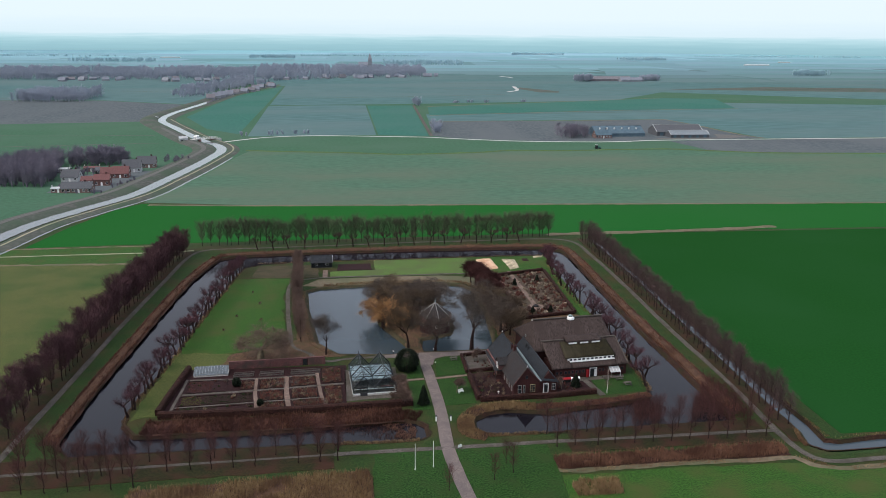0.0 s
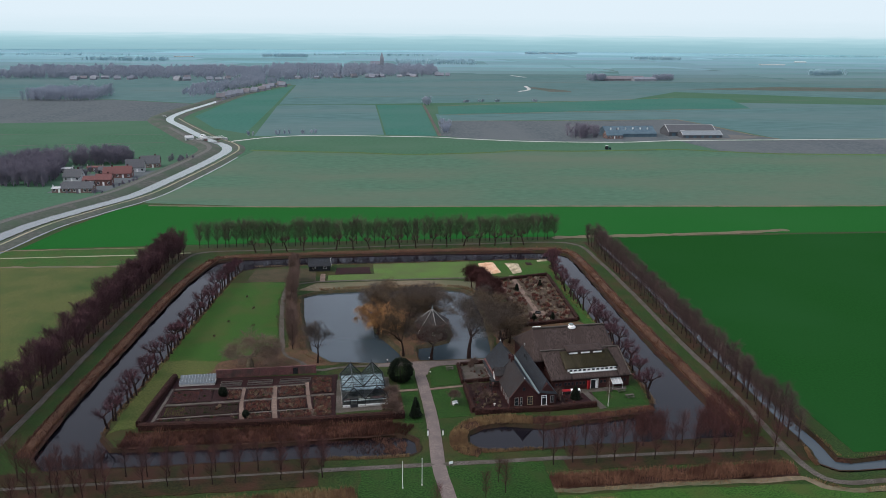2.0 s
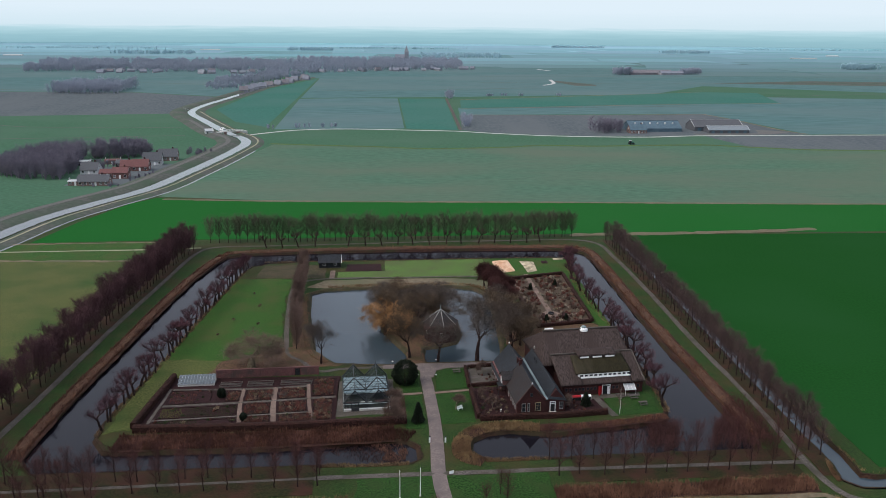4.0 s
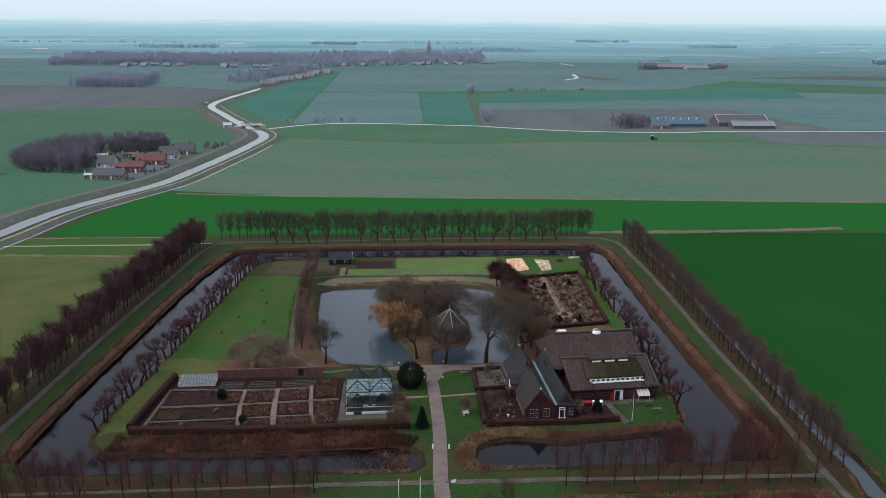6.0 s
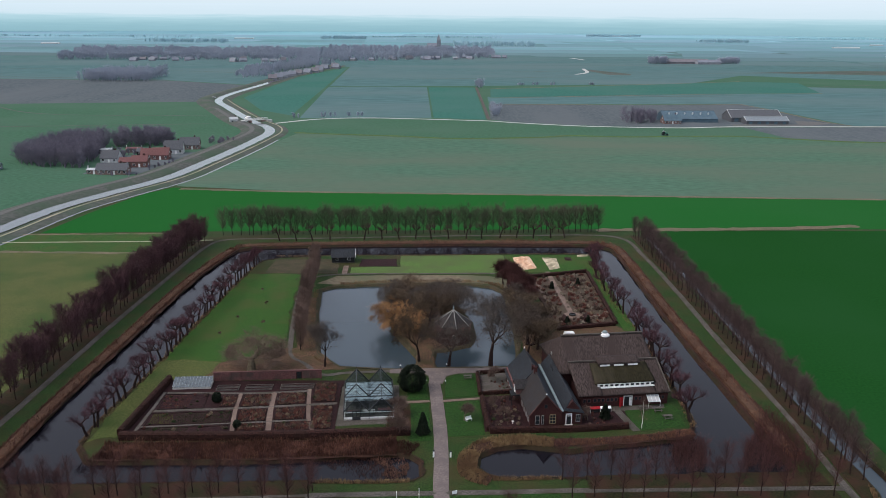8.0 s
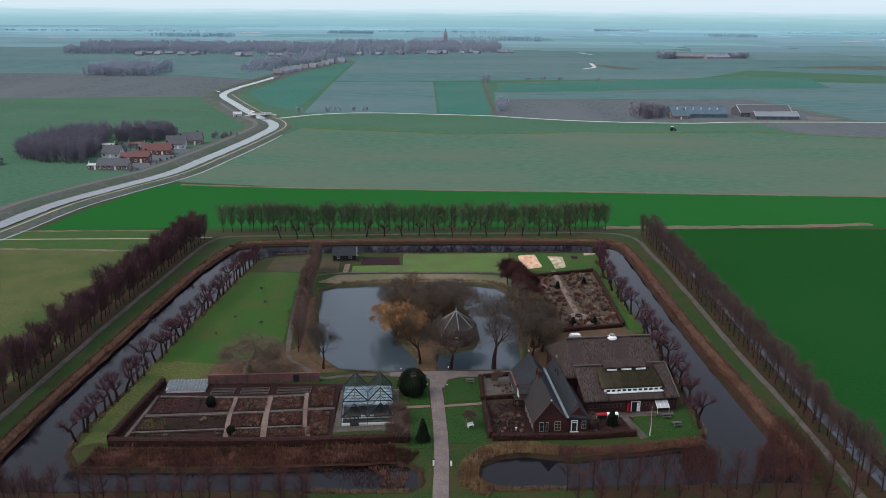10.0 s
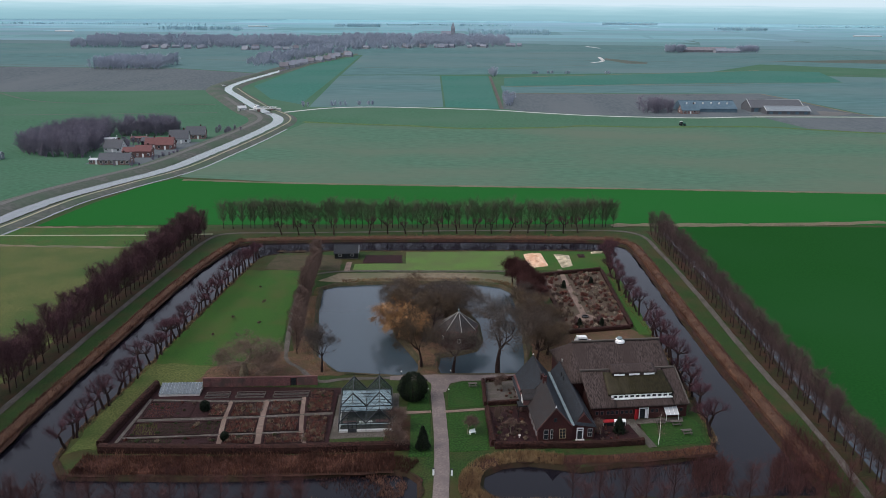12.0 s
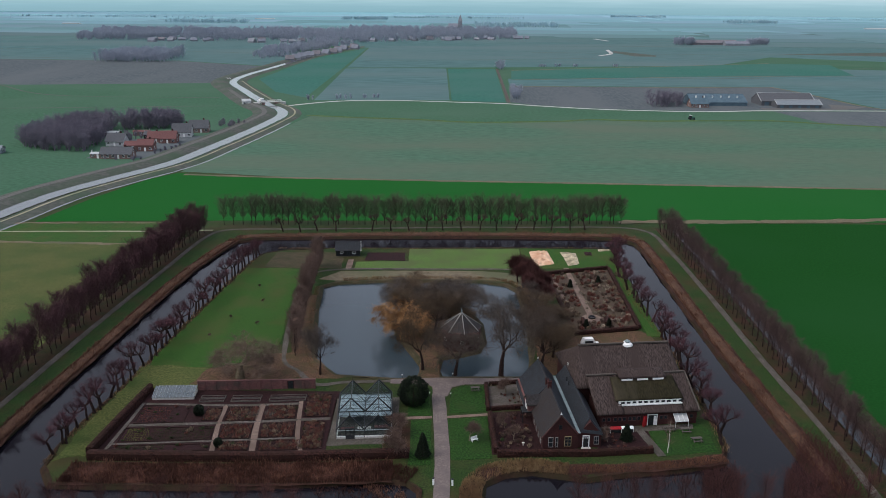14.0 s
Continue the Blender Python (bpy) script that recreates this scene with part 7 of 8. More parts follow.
# ---- reeds ----
def reeds(name, pts, width, n, h, material, label, seed, z=-0.3, poly=None, side=0.0):
    """A belt of dry reed: bent tapering stalks with a plume."""
    rng = random.Random(seed)
    b = Build()
    if poly:
        xs, ys = [p[0] for p in pts], [p[1] for p in pts]
    else:
        line = spline(pts, 1.0)
        nor = normals(line)
    for k in range(n):
        if poly:
            x, y = rng.uniform(min(xs), max(xs)), rng.uniform(min(ys), max(ys))
            if inside_distance(np.array([x]), np.array([y]), pts)[0] > 0:
                continue
        else:
            i = rng.randrange(len(line) - 1)
            q = line[i].lerp(line[i + 1], rng.random()) + nor[i] * (side + rng.uniform(-0.5, 0.5) * width)
            x, y = q.x, q.y
        patchy = noise.noise((x * 0.16, y * 0.16, seed))
        if patchy < -0.32 and rng.random() < 0.75:
            continue
        tuft = noise.noise((x * 0.9, y * 0.9, seed + 3.0))
        if tuft < -0.3 and rng.random() < 0.6:
            continue
        g = h * rng.uniform(0.6, 1.1) * (1 + 0.35 * patchy) * (1 + 0.5 * tuft)
        a = rng.uniform(0, 6.283)
        s = rng.uniform(0.022, 0.05)
        dx, dy = math.cos(a) * s, math.sin(a) * s
        lx, ly = rng.uniform(-0.35, 0.35) * g, rng.uniform(-0.35, 0.35) * g
        i0 = len(b.v)
        b.v += [(x - dx, y - dy, z), (x + dx, y + dy, z), (x + dy * 0.8, y - dx * 0.8, z), (x + lx * 0.4 - dx * 0.7, y + ly * 0.4 - dy * 0.7, z + g * 0.6), (x + lx * 0.4 + dx * 0.7, y + ly * 0.4 + dy * 0.7, z + g * 0.6), (x + lx, y + ly, z + g)]
        b.f += [(i0, i0 + 1, i0 + 4, i0 + 3), (i0 + 1, i0 + 2, i0 + 4), (i0 + 2, i0, i0 + 3), (i0 + 3, i0 + 4, i0 + 5)]
    return single(name, b, M[material], label, "reeds", "stuff")


BELT = "belt of dry russet reed along the moat"
reeds("reed_belt", REED_W, 3.0, 9000, 1.2, "reed", BELT, 1)
reeds("reed_belt", REED_W, 3.2, 9000, 1.3, "reed_tan", "paler stalks in the belt of dry reed", 21)
reeds("reed_belt", REED_N, 4.2, 7000, 1.2, "reed_tan", BELT, 2)
reeds("reed_belt", REED_E, 3.0, 16000, 1.5, "reed_tan", BELT, 3)
reeds("reed_belt", REED_S, 6.0, 17000, 1.35, "reed", "russet reed bed between hedge and moat", 4, -0.2)
reeds("reed_belt", REED_S, 6.6, 4500, 1.45, "reed_tan", "paler stalks in the reed bed before the hedge", 22, -0.2)
reeds("reed_belt", [(-14, 0.4), (-11, 1.2), (-7.4, 0.4), (-6.2, -2.4), (-6.8, -5.6), (-9.4, -6.8), (-11.4, -5.2), (-10.6, -3)], 0, 2300, 0.5, "reed_tan", "broken brown reed standing in the moat", 5, -0.62, True)
reeds("reed_belt", [(-23, -0.4), (-14.6, 0.6), (-10, 1), (-8, -7), (-15.2, -6), (-21, -3)], 0, 2200, 0.45, "reed", "thin broken reed standing in the moat", 23, -0.62, True)
reeds("reed_fringe", [(-10, 4.2), (-7.6, 3.8), (-5.4, 2.6)], 4.6, 1100, 0.8, "reed", "thinning brown reed at the end of the bed", 27, -0.1)
# thin reed added only to darken the open water before the barn
reeds("reed_belt", [(25, 3.2), (36, 3.6), (47, 4.6), (53, 5.4)], 7.0, 900, 0.8, "reed", "rust-brown reed added to darken the front moat", 19, -0.62)
reeds("reed_belt", FRINGE[:7], 3.8, 11000, 0.8, "reed_gold", "golden reed fringe of the front pond", 6, -0.05)
reeds("reed_fringe", FRINGE[6:], 2.4, 4200, 0.6, "reed_tan", "low brown tufts on the bank before the barn", 18, -0.1)
reeds("reed_belt", [(9, -7.6), (14, -7.4), (22, -7.2)], 1.3, 1500, 0.7, "reed_gold", "golden reed fringe of the front pond", 7, -0.2)
reeds("reed_belt", [(-23, -8.4), (-14, -8.6), (-6, -8)], 1.2, 1500, 0.65, "reed_gold", "golden reed fringe of the moat", 8, -0.2)
reeds("reed_belt", [(-76, -9.6), (-50, -8.8), (-23, -8.4)], 0.9, 1500, 0.5, "reed", "thin brown reed edge of the moat", 24, -0.2)
reeds("reed_bed", [(20.6, -18.4), (21, -23), (28, -22.6), (44.6, -21.7), (61, -21.6), (70, -20.8), (70, -17), (67, -16.4), (53, -17), (35, -17.8), (26.5, -18)], 0, 17000, 1.3, "reed_tan", "straw-brown reed bed beyond the front path", 9, 0, True)
reeds("reed_fringe", [(21, -23.8), (32.5, -23.4), (44.3, -22.8), (62, -22.8), (70.5, -22.6), (77, -27.4), (86, -27.2), (118, -26.4)], 1.3, 3200, 0.5, "reed_gold", "pale dry grass on the edge of the reed ditch", 25, 0)
reeds("reed_bed", [(-62, -23.6), (-48.3, -22.8), (-41.2, -22.2), (-26.6, -21), (-17.2, -20.2), (-16.4, -24), (-16.4, -34), (-62, -34)], 0, 22000, 1.2, "reed_gold", "straw-coloured reed bed by the front lawn", 10, 0, True)
reeds("reed_fringe", [(-31, 105.4), (-23, 106.6), (-9, 108), (10, 107.6), (18, 105), (21, 99)], 2.4, 3000, 0.8, "reed_gold", "straw-coloured fringe behind the pond", 11, -0.1)
reeds("reed_fringe", [(-37.4, 100), (-36, 81), (-31.8, 51), (-26, 42.4)], 1.5, 1400, 0.42, "reed_gold", "straw-coloured fringe of the pond", 12, -0.1)
reeds("reed_fringe", [(-70.8, 5), (-70.6, 14), (-68.6, 35), (-67.2, 52), (-66.2, 70), (-64.3, 94), (-61.8, 123)], 1.6, 3600, 0.7, "reed_gold", "dry grass fringe under the pollards", 13, -0.25)
reeds("reed_fringe", [(52, 12), (52.9, 34), (52.9, 49), (52.6, 68), (51.5, 84), (51.2, 97), (52, 120), (55, 138)], 1.6, 3600, 0.7, "reed_gold", "dry grass fringe under the pollards", 14, -0.25)
reeds("reed_fringe", [(-57, 136.8), (-16, 137), (20, 139.6), (54, 141)], 1.0, 2200, 0.6, "reed_gold", "dry grass fringe of the back moat", 15, -0.25)
reeds("reed_bed", [(21.6, -29), (24, -27.8), (31, -27.6), (31, -33), (22, -33)], 0, 3500, 1.0, "reed_gold", "straw-coloured reed patch by the front lawn", 16, 0, True)
reeds("reed_fringe", [(83.2, 165), (83, 100), (82, 50), (81.8, 0), (82, -11), (83, -15), (92, -14.4), (118, -13.6)], 1.0, 2600, 0.5, "reed_gold", "dry grass fringe of the field ditch", 17, 0)
reeds("reed_fringe", [(77, -10), (75.6, -15), (75.4, -18)], 0.9, 600, 0.6, "reed_gold", "pale dry grass on the ditch corner", 26, 0)


# ---- thickets on the moat's banks ----
def thicket(pts, n, h, material, label, seed):
    """A tangle of fine rising stems with side twigs, too dense to count."""
    rng = random.Random(seed)
    b = Build()
    xs, ys = [p[0] for p in pts], [p[1] for p in pts]
    made = 0
    while made < n:
        x, y = rng.uniform(min(xs), max(xs)), rng.uniform(min(ys), max(ys))
        if inside_distance(np.array([x]), np.array([y]), pts)[0] > 0:
            continue
        made += 1
        g = h * rng.uniform(0.5, 1.1) * (0.8 + 0.5 * noise.noise((x * 0.3, y * 0.3, seed)))
        o = Vector((x, y, -0.5))
        d = turned(Vector((0, 0, 1)), rng.uniform(0.05, 0.6), rng)
        top = o + d * (g + 0.5)
        b.spike(o, top, 0.03)
        for _ in range(7):
            p = o.lerp(top, rng.uniform(0.25, 0.95))
            q = p + turned(d, rng.uniform(0.3, 0.9), rng) * g * rng.uniform(0.15, 0.4)
            b.spike(p, q, 0.015)
            r = p.lerp(q, 0.5)
            b.spike(r, r + turned(d, 0.8, rng) * 0.4, 0.012)
    return single("thicket", b, M[material], label, "shrubs", "stuff")


thicket([(57, -3.6), (69, -5), (71, 2), (71, 12), (69.4, 20), (66, 14), (61.5, 7), (58, 1)], 1100, 3.2, "twig_dark", "tangled red-brown thicket in the corner of the moat", 1)
thicket([(43.6, -4), (49.6, -4), (51.8, 6.6), (45.6, 6)], 380, 3.0, "twig_dark", "tangled red-brown thicket standing in the moat", 2)
thicket([(-11.5, 10.6), (-8.2, 10.8), (-8.4, 22), (-11.2, 21)], 160, 2.6, "twig_pale_brown", "loose bare shrubs beside the glasshouse", 3)
thicket([(-82, -8), (-70, -8.4), (-69, -5.6), (-80, -4.6)], 200, 2.2, "twig_dark", "low bare thicket at the moat's corner", 4)


M["white_bark"] = mat("white_bark", (0.4, 0.38, 0.36), (0.55, 0.53, 0.5), 4, 0.8, bump=0.1)


# ---- large single trees ----
def big_tree(x, y, seed, h, bark, twig, label, spread=0.75, droop=0.0, levels=5, thick=0.3, first=0.28, fine=0.02, wood=2, tips=6, reach=1.0, group="large trees round the pond", z=0.0, name="tree"):
    return plant_tree(name, broad_tree(seed, h, spread, droop, levels, thick, first, fine, wood, tips, reach), M[bark], M[twig], label, group, pose(x, y, z, 0, 0, seed * 37))


M["twig_ash"] = mat("twig_ash", (0.0500, 0.0404, 0.0350), (0.0806, 0.0662, 0.0571), 2, 0.5, bump=0, rnd=0.2)
M["twig_oak"] = mat("twig_oak", (0.1, 0.07, 0.056), (0.15, 0.108, 0.085), 2, 0.5, bump=0, rnd=0.2)
M["bark_lichen"] = mat("bark_lichen", (0.0945, 0.0775, 0.0520), (0.1575, 0.1336, 0.0931), 4, 1.0)
M["twig_pond"] = mat("twig_pond", (0.0425, 0.0328, 0.0272), (0.0748, 0.0592, 0.0480), 2, 0.5, bump=0, rnd=0.2)
OAK = big_tree(-44.8, 40.2, 1, 9.6, "bark_lichen", "twig_oak", "broad spreading bare oak behind the garden wall", 1.2, 0.3, 5, 0.46, 0.2, 0.008, 4, 4, 0.7, name="oak")
OAK.scale = (1.75, 1.75, 1.1)
BIRCH = big_tree(-27.7, 42.3, 12, 11.0, "bark", "twig_ash", "slender grey bare tree with a rounded crown on the pond bank", 0.72, 0.0, 5, 0.24, 0.3, 0.008, 3, 4, 0.7)
BIRCH.scale = (1.25, 1.25, 1.25)
T3 = big_tree(12.1, 43.4, 3, 15.0, "bark", "twig_pond", "tall bare lime by the pond", 0.95, 0.05, 5, 0.46, 0.28, 0.011, 3, 3)
T3.scale = (1.25, 1.25, 1.35)
T4 = big_tree(2.0, 43.2, 4, 13.0, "bark", "twig_ash", "bare lime on the pond bank", 0.85, 0.2, 5, 0.36, 0.28, 0.011, 3, 4)
T5 = big_tree(-5.3, 45.4, 5, 13.5, "bark", "twig_olive", "bare brown tree beside the island causeway", 0.78, 0.1, 5, 0.36, 0.28, 0.011, 3, 4)
T5.scale = (1.0, 1.0, 1.15)
WILLOW = big_tree(-11.8, 63, 6, 10.0, "bark", "twig_willow", "weeping willow with orange-brown twigs on the island", 0.95, 0.8, 4, 0.35, 0.24, 0.014, 2, 12, 0.8, name="willow")
WILLOW.scale = (1.25, 1.25, 1.05)
copy_thing(WILLOW, pose(-12.6, 67.5, 0, 0, 0, 130)).scale = (1.05, 1.05, 0.95)
rng = random.Random(9)
for src, x, y, s in ((T5, -7, 72, 1.15), (T4, -9.6, 78, 1.1), (T5, -3, 66, 1.05), (T4, 0.5, 76, 1.1), (T3, 4.6, 70, 1.0), (T5, -6, 84, 0.95), (T4, 3, 80, 0.95), (T4, -10.6, 73, 1.0), (T5, 6.8, 66.5, 0.85), (T4, -1, 85, 0.9),
                     (T5, 23.8, 64, 0.9), (T4, 23.8, 70, 0.85), (T5, 23.0, 76, 0.9), (T4, 24.6, 59, 0.85), (T3, 22.4, 56, 0.9), (T5, 24.6, 53, 0.8), (T4, 22.8, 83, 0.8), (T5, 21.6, 48.5, 0.9)):
    c = copy_thing(src, pose(x, y, 0, 0, 0, rng.uniform(0, 360)))
    c.scale = (s * 1.2, s * 1.2, s * 0.82)
T4.scale = (1.2, 1.2, 1.1)
# dark red-brown clump behind the pond
DARKT = big_tree(20.2, 105, 7, 9.5, "bark", "twig_dark", "dense dark red-brown bare tree behind the pond", 0.45, 0.0, 4, 0.22, 0.2, 0.026, 2, 6, 1.0, "red-brown clump behind the pond")
DARKT.scale = (1.0, 1.0, 1.05)
for x, y, s in ((21.4, 103, 0.95), (21.6, 100, 0.9), (23.0, 101.4, 0.95), (24.6, 98, 0.85), (23, 97, 0.85), (26.6, 94, 0.8), (22.6, 92, 0.85), (24.4, 88, 0.8), (26.4, 84, 0.75)):
    copy_thing(DARKT, pose(x, y, 0, 0, 0, rng.uniform(0, 360))).scale = (s, s, s * 1.1)
# screen of upright trees west of the pond
SCR = plant_tree("screen_tree", avenue_tree(77, 9.4, 56, 18, 0.016, 1.9, 0.08), M["bark"], M["twig_brown"], "slim bare brown tree in a screen by the pond", "screen of trees west of the pond", pose(-40, 118, 0))
row_of([SCR], along([(-40.4, 122), (-39.4, 104), (-38, 81), (-36.2, 62), (-34.6, 50)], 2.6, 0.0, 23), 33)
# small trees
SMALL = big_tree(4.6, 14.9, 8, 4.8, "bark_pale", "twig_brown", "small bare fruit tree on the lawn", 0.95, 0.1, 4, 0.1, 0.26, 0.008, 3, 4, 0.5, "small fruit trees")
SMALL.scale = (1.15, 1.15, 1)
for x, y, s in ((-9.8, 17.0, 1.25), (-8.2, 9.8, 1.35), (13, 15, 0.8), (11.5, 20, 0.8), (12.6, 34, 0.9), (30.5, 15.2, 0.8)):
    copy_thing(SMALL, pose(x, y, 0, 0, 0, rng.uniform(0, 360))).scale = (s, s, s)
plant_tree("birch", avenue_tree(91, 7.0, 22, 6, 0.012, 1.2, 0.2), M["white_bark"], M["twig_brown"], "slender white-stemmed birch before the barn", "small birches", pose(40.9, 11.6, 0)).scale = (0.8, 0.8, 1)
# reddish trees on the near lawn
for x, y, s in ((-56, 74, 0.3), (-50, 86, 0.3), (-54, 98, 0.28), (-58, 62, 0.28), (-48, 70, 0.3)):
    copy_thing(SMALL, pose(x, y, 0, 0, 0, rng.uniform(0, 360))).scale = (s, s, s)
row_of(FR[:3], [(10.2, -20), (11.6, -23.4), (-1.8, -29), (7.4, -26)], 41, size=(0.6, 0.75))


# ---- beyond the canal ----
def far_wood(name, pts, n, h, material, label, seed, thick=0.12):
    """A far wood: many small bare trees in one mesh."""
    rng = random.Random(seed)
    b = Build()
    xs, ys = [p[0] for p in pts], [p[1] for p in pts]
    k = 0
    while k < n:
        x, y = rng.uniform(min(xs), max(xs)), rng.uniform(min(ys), max(ys))
        if inside_distance(np.array([x]), np.array([y]), pts)[0] > 0:
            continue
        k += 1
        g = h * rng.uniform(0.75, 1.05) * (1 + 0.25 * noise.noise((x * 0.012, y * 0.012, seed)))
        o = Vector((x, y, 0))
        top = o + Vector((rng.uniform(-0.5, 0.5), rng.uniform(-0.5, 0.5), g * 0.72))
        b.tube(o, top, 0.3, 0.1, 4)
        for j in range(64 if y < 450 and h > 8 else 30 if y < 700 else 36 if y < 2000 else 20):
            u = rng.uniform(0.06, 1.0)
            a = rng.uniform(0, 6.283)
            p = o.lerp(top, u)
            d = Vector((math.cos(a), math.sin(a), rng.uniform(0.4, 1.5))).normalized()
            q = p + d * g * rng.uniform(0.18, 0.4) * (1.25 - u * 0.6)
            b.spike(p, q, thick * 1.3)
            for _ in range(2 if y < 2000 else 1):
                p2 = p.lerp(q, rng.uniform(0.4, 1))
                b.spike(p2, p2 + turned(d, 0.8, rng) * g * 0.16, thick)
    return single(name, b, M[material], label, "wood", "stuff")


# twig colours of the far woods, paled and blued to paint in haze
M["twig_far_hazed"] = mat("twig_far_hazed", (0.2366, 0.2713, 0.3314), (0.2928, 0.3263, 0.3913), 0.3, 0.02, bump=0)
M["twig_distant_hazed"] = mat("twig_distant_hazed", (0.2770, 0.4239, 0.4830), (0.3181, 0.4633, 0.5225), 0.05, 0.004, bump=0)
M["twig_dusky_hazed"] = mat("twig_dusky_hazed", (0.1202, 0.1130, 0.1455), (0.1637, 0.1523, 0.1886), 0.3, 0.03, bump=0)
far_wood("wood", [(-228, 312), (-195, 303.5), (-195.5, 330), (-206, 368), (-214, 404), (-238, 392), (-246, 350), (-240, 328)], 330, 13, "twig_dusky_hazed", "dark bare wood beside the canal houses", 1, 0.06)
far_wood("wood", [(-204, 380), (-176, 386), (-172, 404), (-184, 420), (-212, 412)], 60, 11, "twig_dusky_hazed", "bare trees behind the canal houses", 2)
far_wood("wood", [(-450, 912), (-364, 920), (-368, 1020), (-455, 1020)], 190, 17, "twig_far_hazed", "far bare wood in the fields", 3, 0.18)
far_wood("wood", [(-700, 1420), (-517, 1450), (-337, 1440), (-250, 1440), (-255, 1840), (-820, 1840)], 900, 18, "twig_far_hazed", "far village trees", 4, 0.27)
far_wood("wood", [(-245, 1350), (-130, 1440), (20, 1540), (130, 1600), (150, 2050), (-260, 2050)], 760, 18, "twig_far_hazed", "far village trees", 5, 0.27)
far_wood("wood", [(-275, 1010), (-250, 985), (-228, 1040), (-205, 1180), (-172, 1330), (-240, 1420), (-290, 1180)], 260, 12, "twig_far_hazed", "far row of trees beside the canal", 6, 0.2)
far_wood("wood", [(152, 516), (180, 519), (182, 545), (154, 540)], 30, 13, "twig_dusky_hazed", "bare trees beside the farm", 7, 0.14)
far_wood("wood", [(52, 826), (62, 826), (60, 880), (50, 880)], 6, 12, "twig_far_hazed", "bare trees by the track", 8, 0.25)
far_wood("wood", [(49, 560), (58, 562), (59, 610), (51, 610)], 12, 10, "twig_far_hazed", "bare trees by the track", 9, 0.16)
far_wood("wood", [(405, 1420), (440, 1420), (440, 1450), (405, 1450)], 26, 17, "twig_far_hazed", "far farm trees", 10, 0.4)
far_wood("wood", [(540, 1436), (580, 1436), (580, 1470), (540, 1470)], 26, 17, "twig_far_hazed", "far farm trees", 11, 0.4)
far_wood("wood", [(-420, 3000), (-250, 3000), (-250, 3100), (-420, 3100)], 108, 15, "twig_distant_hazed", "distant wood on the plain", 12, 0.66)
far_wood("wood", [(980, 2900), (1150, 2900), (1150, 3000), (980, 3000)], 108, 14, "twig_distant_hazed", "distant wood on the plain", 13, 0.66)
far_wood("wood", [(700, 3700), (950, 3700), (950, 3800), (700, 3800)], 90, 15, "twig_distant_hazed", "distant wood on the plain", 14, 0.74)
far_wood("wood", [(60, 2300), (300, 2300), (300, 2500), (60, 2500)], 162, 15, "twig_distant_hazed", "distant wood on the plain", 15, 0.50)
far_wood("wood", [(-900, 2500), (-650, 2500), (-650, 2560), (-900, 2560)], 126, 15, "twig_distant_hazed", "distant wood on the plain", 16, 0.50)
far_wood("wood", [(1000, 1680), (1090, 1700), (1090, 1740), (1000, 1730)], 72, 14, "twig_distant_hazed", "distant wood on the plain", 17, 0.41)
far_wood("wood", [(1250, 1500), (1450, 1560), (1450, 1620), (1250, 1580)], 90, 11, "twig_distant_hazed", "distant wood on the plain", 18, 0.41)
far_wood("wood", [(-152, 395), (-138, 388), (-132, 405), (-146, 412)], 10, 6, "twig_dusky_hazed", "bushes by the canal houses", 19)
far_wood("tree_row", [(-118, 541), (-60, 560), (-60, 564), (-118, 545)], 16, 5, "twig_far_hazed", "row of bushes along the lane", 20, 0.14)
far_wood("wood", [(-310, 3300), (200, 3300), (300, 3420), (-310, 3420)], 108, 9, "twig_distant_hazed", "distant line of trees", 21, 0.66)
far_wood("wood", [(-1700, 3100), (-900, 3100), (-900, 3160), (-1700, 3160)], 108, 9, "twig_distant_hazed", "distant line of trees", 22, 0.66)
far_wood("wood", [(1500, 3500), (2300, 3500), (2300, 3560), (1500, 3560)], 108, 9, "twig_distant_hazed", "distant line of trees", 23, 0.74)
for k, (x, y) in enumerate(((104, 900), (112, 905), (128, 908), (150, 905), (200, 912))):
    far_wood("bush", [(x - 4, y - 2), (x + 4, y - 2), (x + 4, y + 2), (x - 4, y + 2)], 5, 4, "twig_far_hazed", "haze-grey bush on a field edge", 30 + k, 0.2)


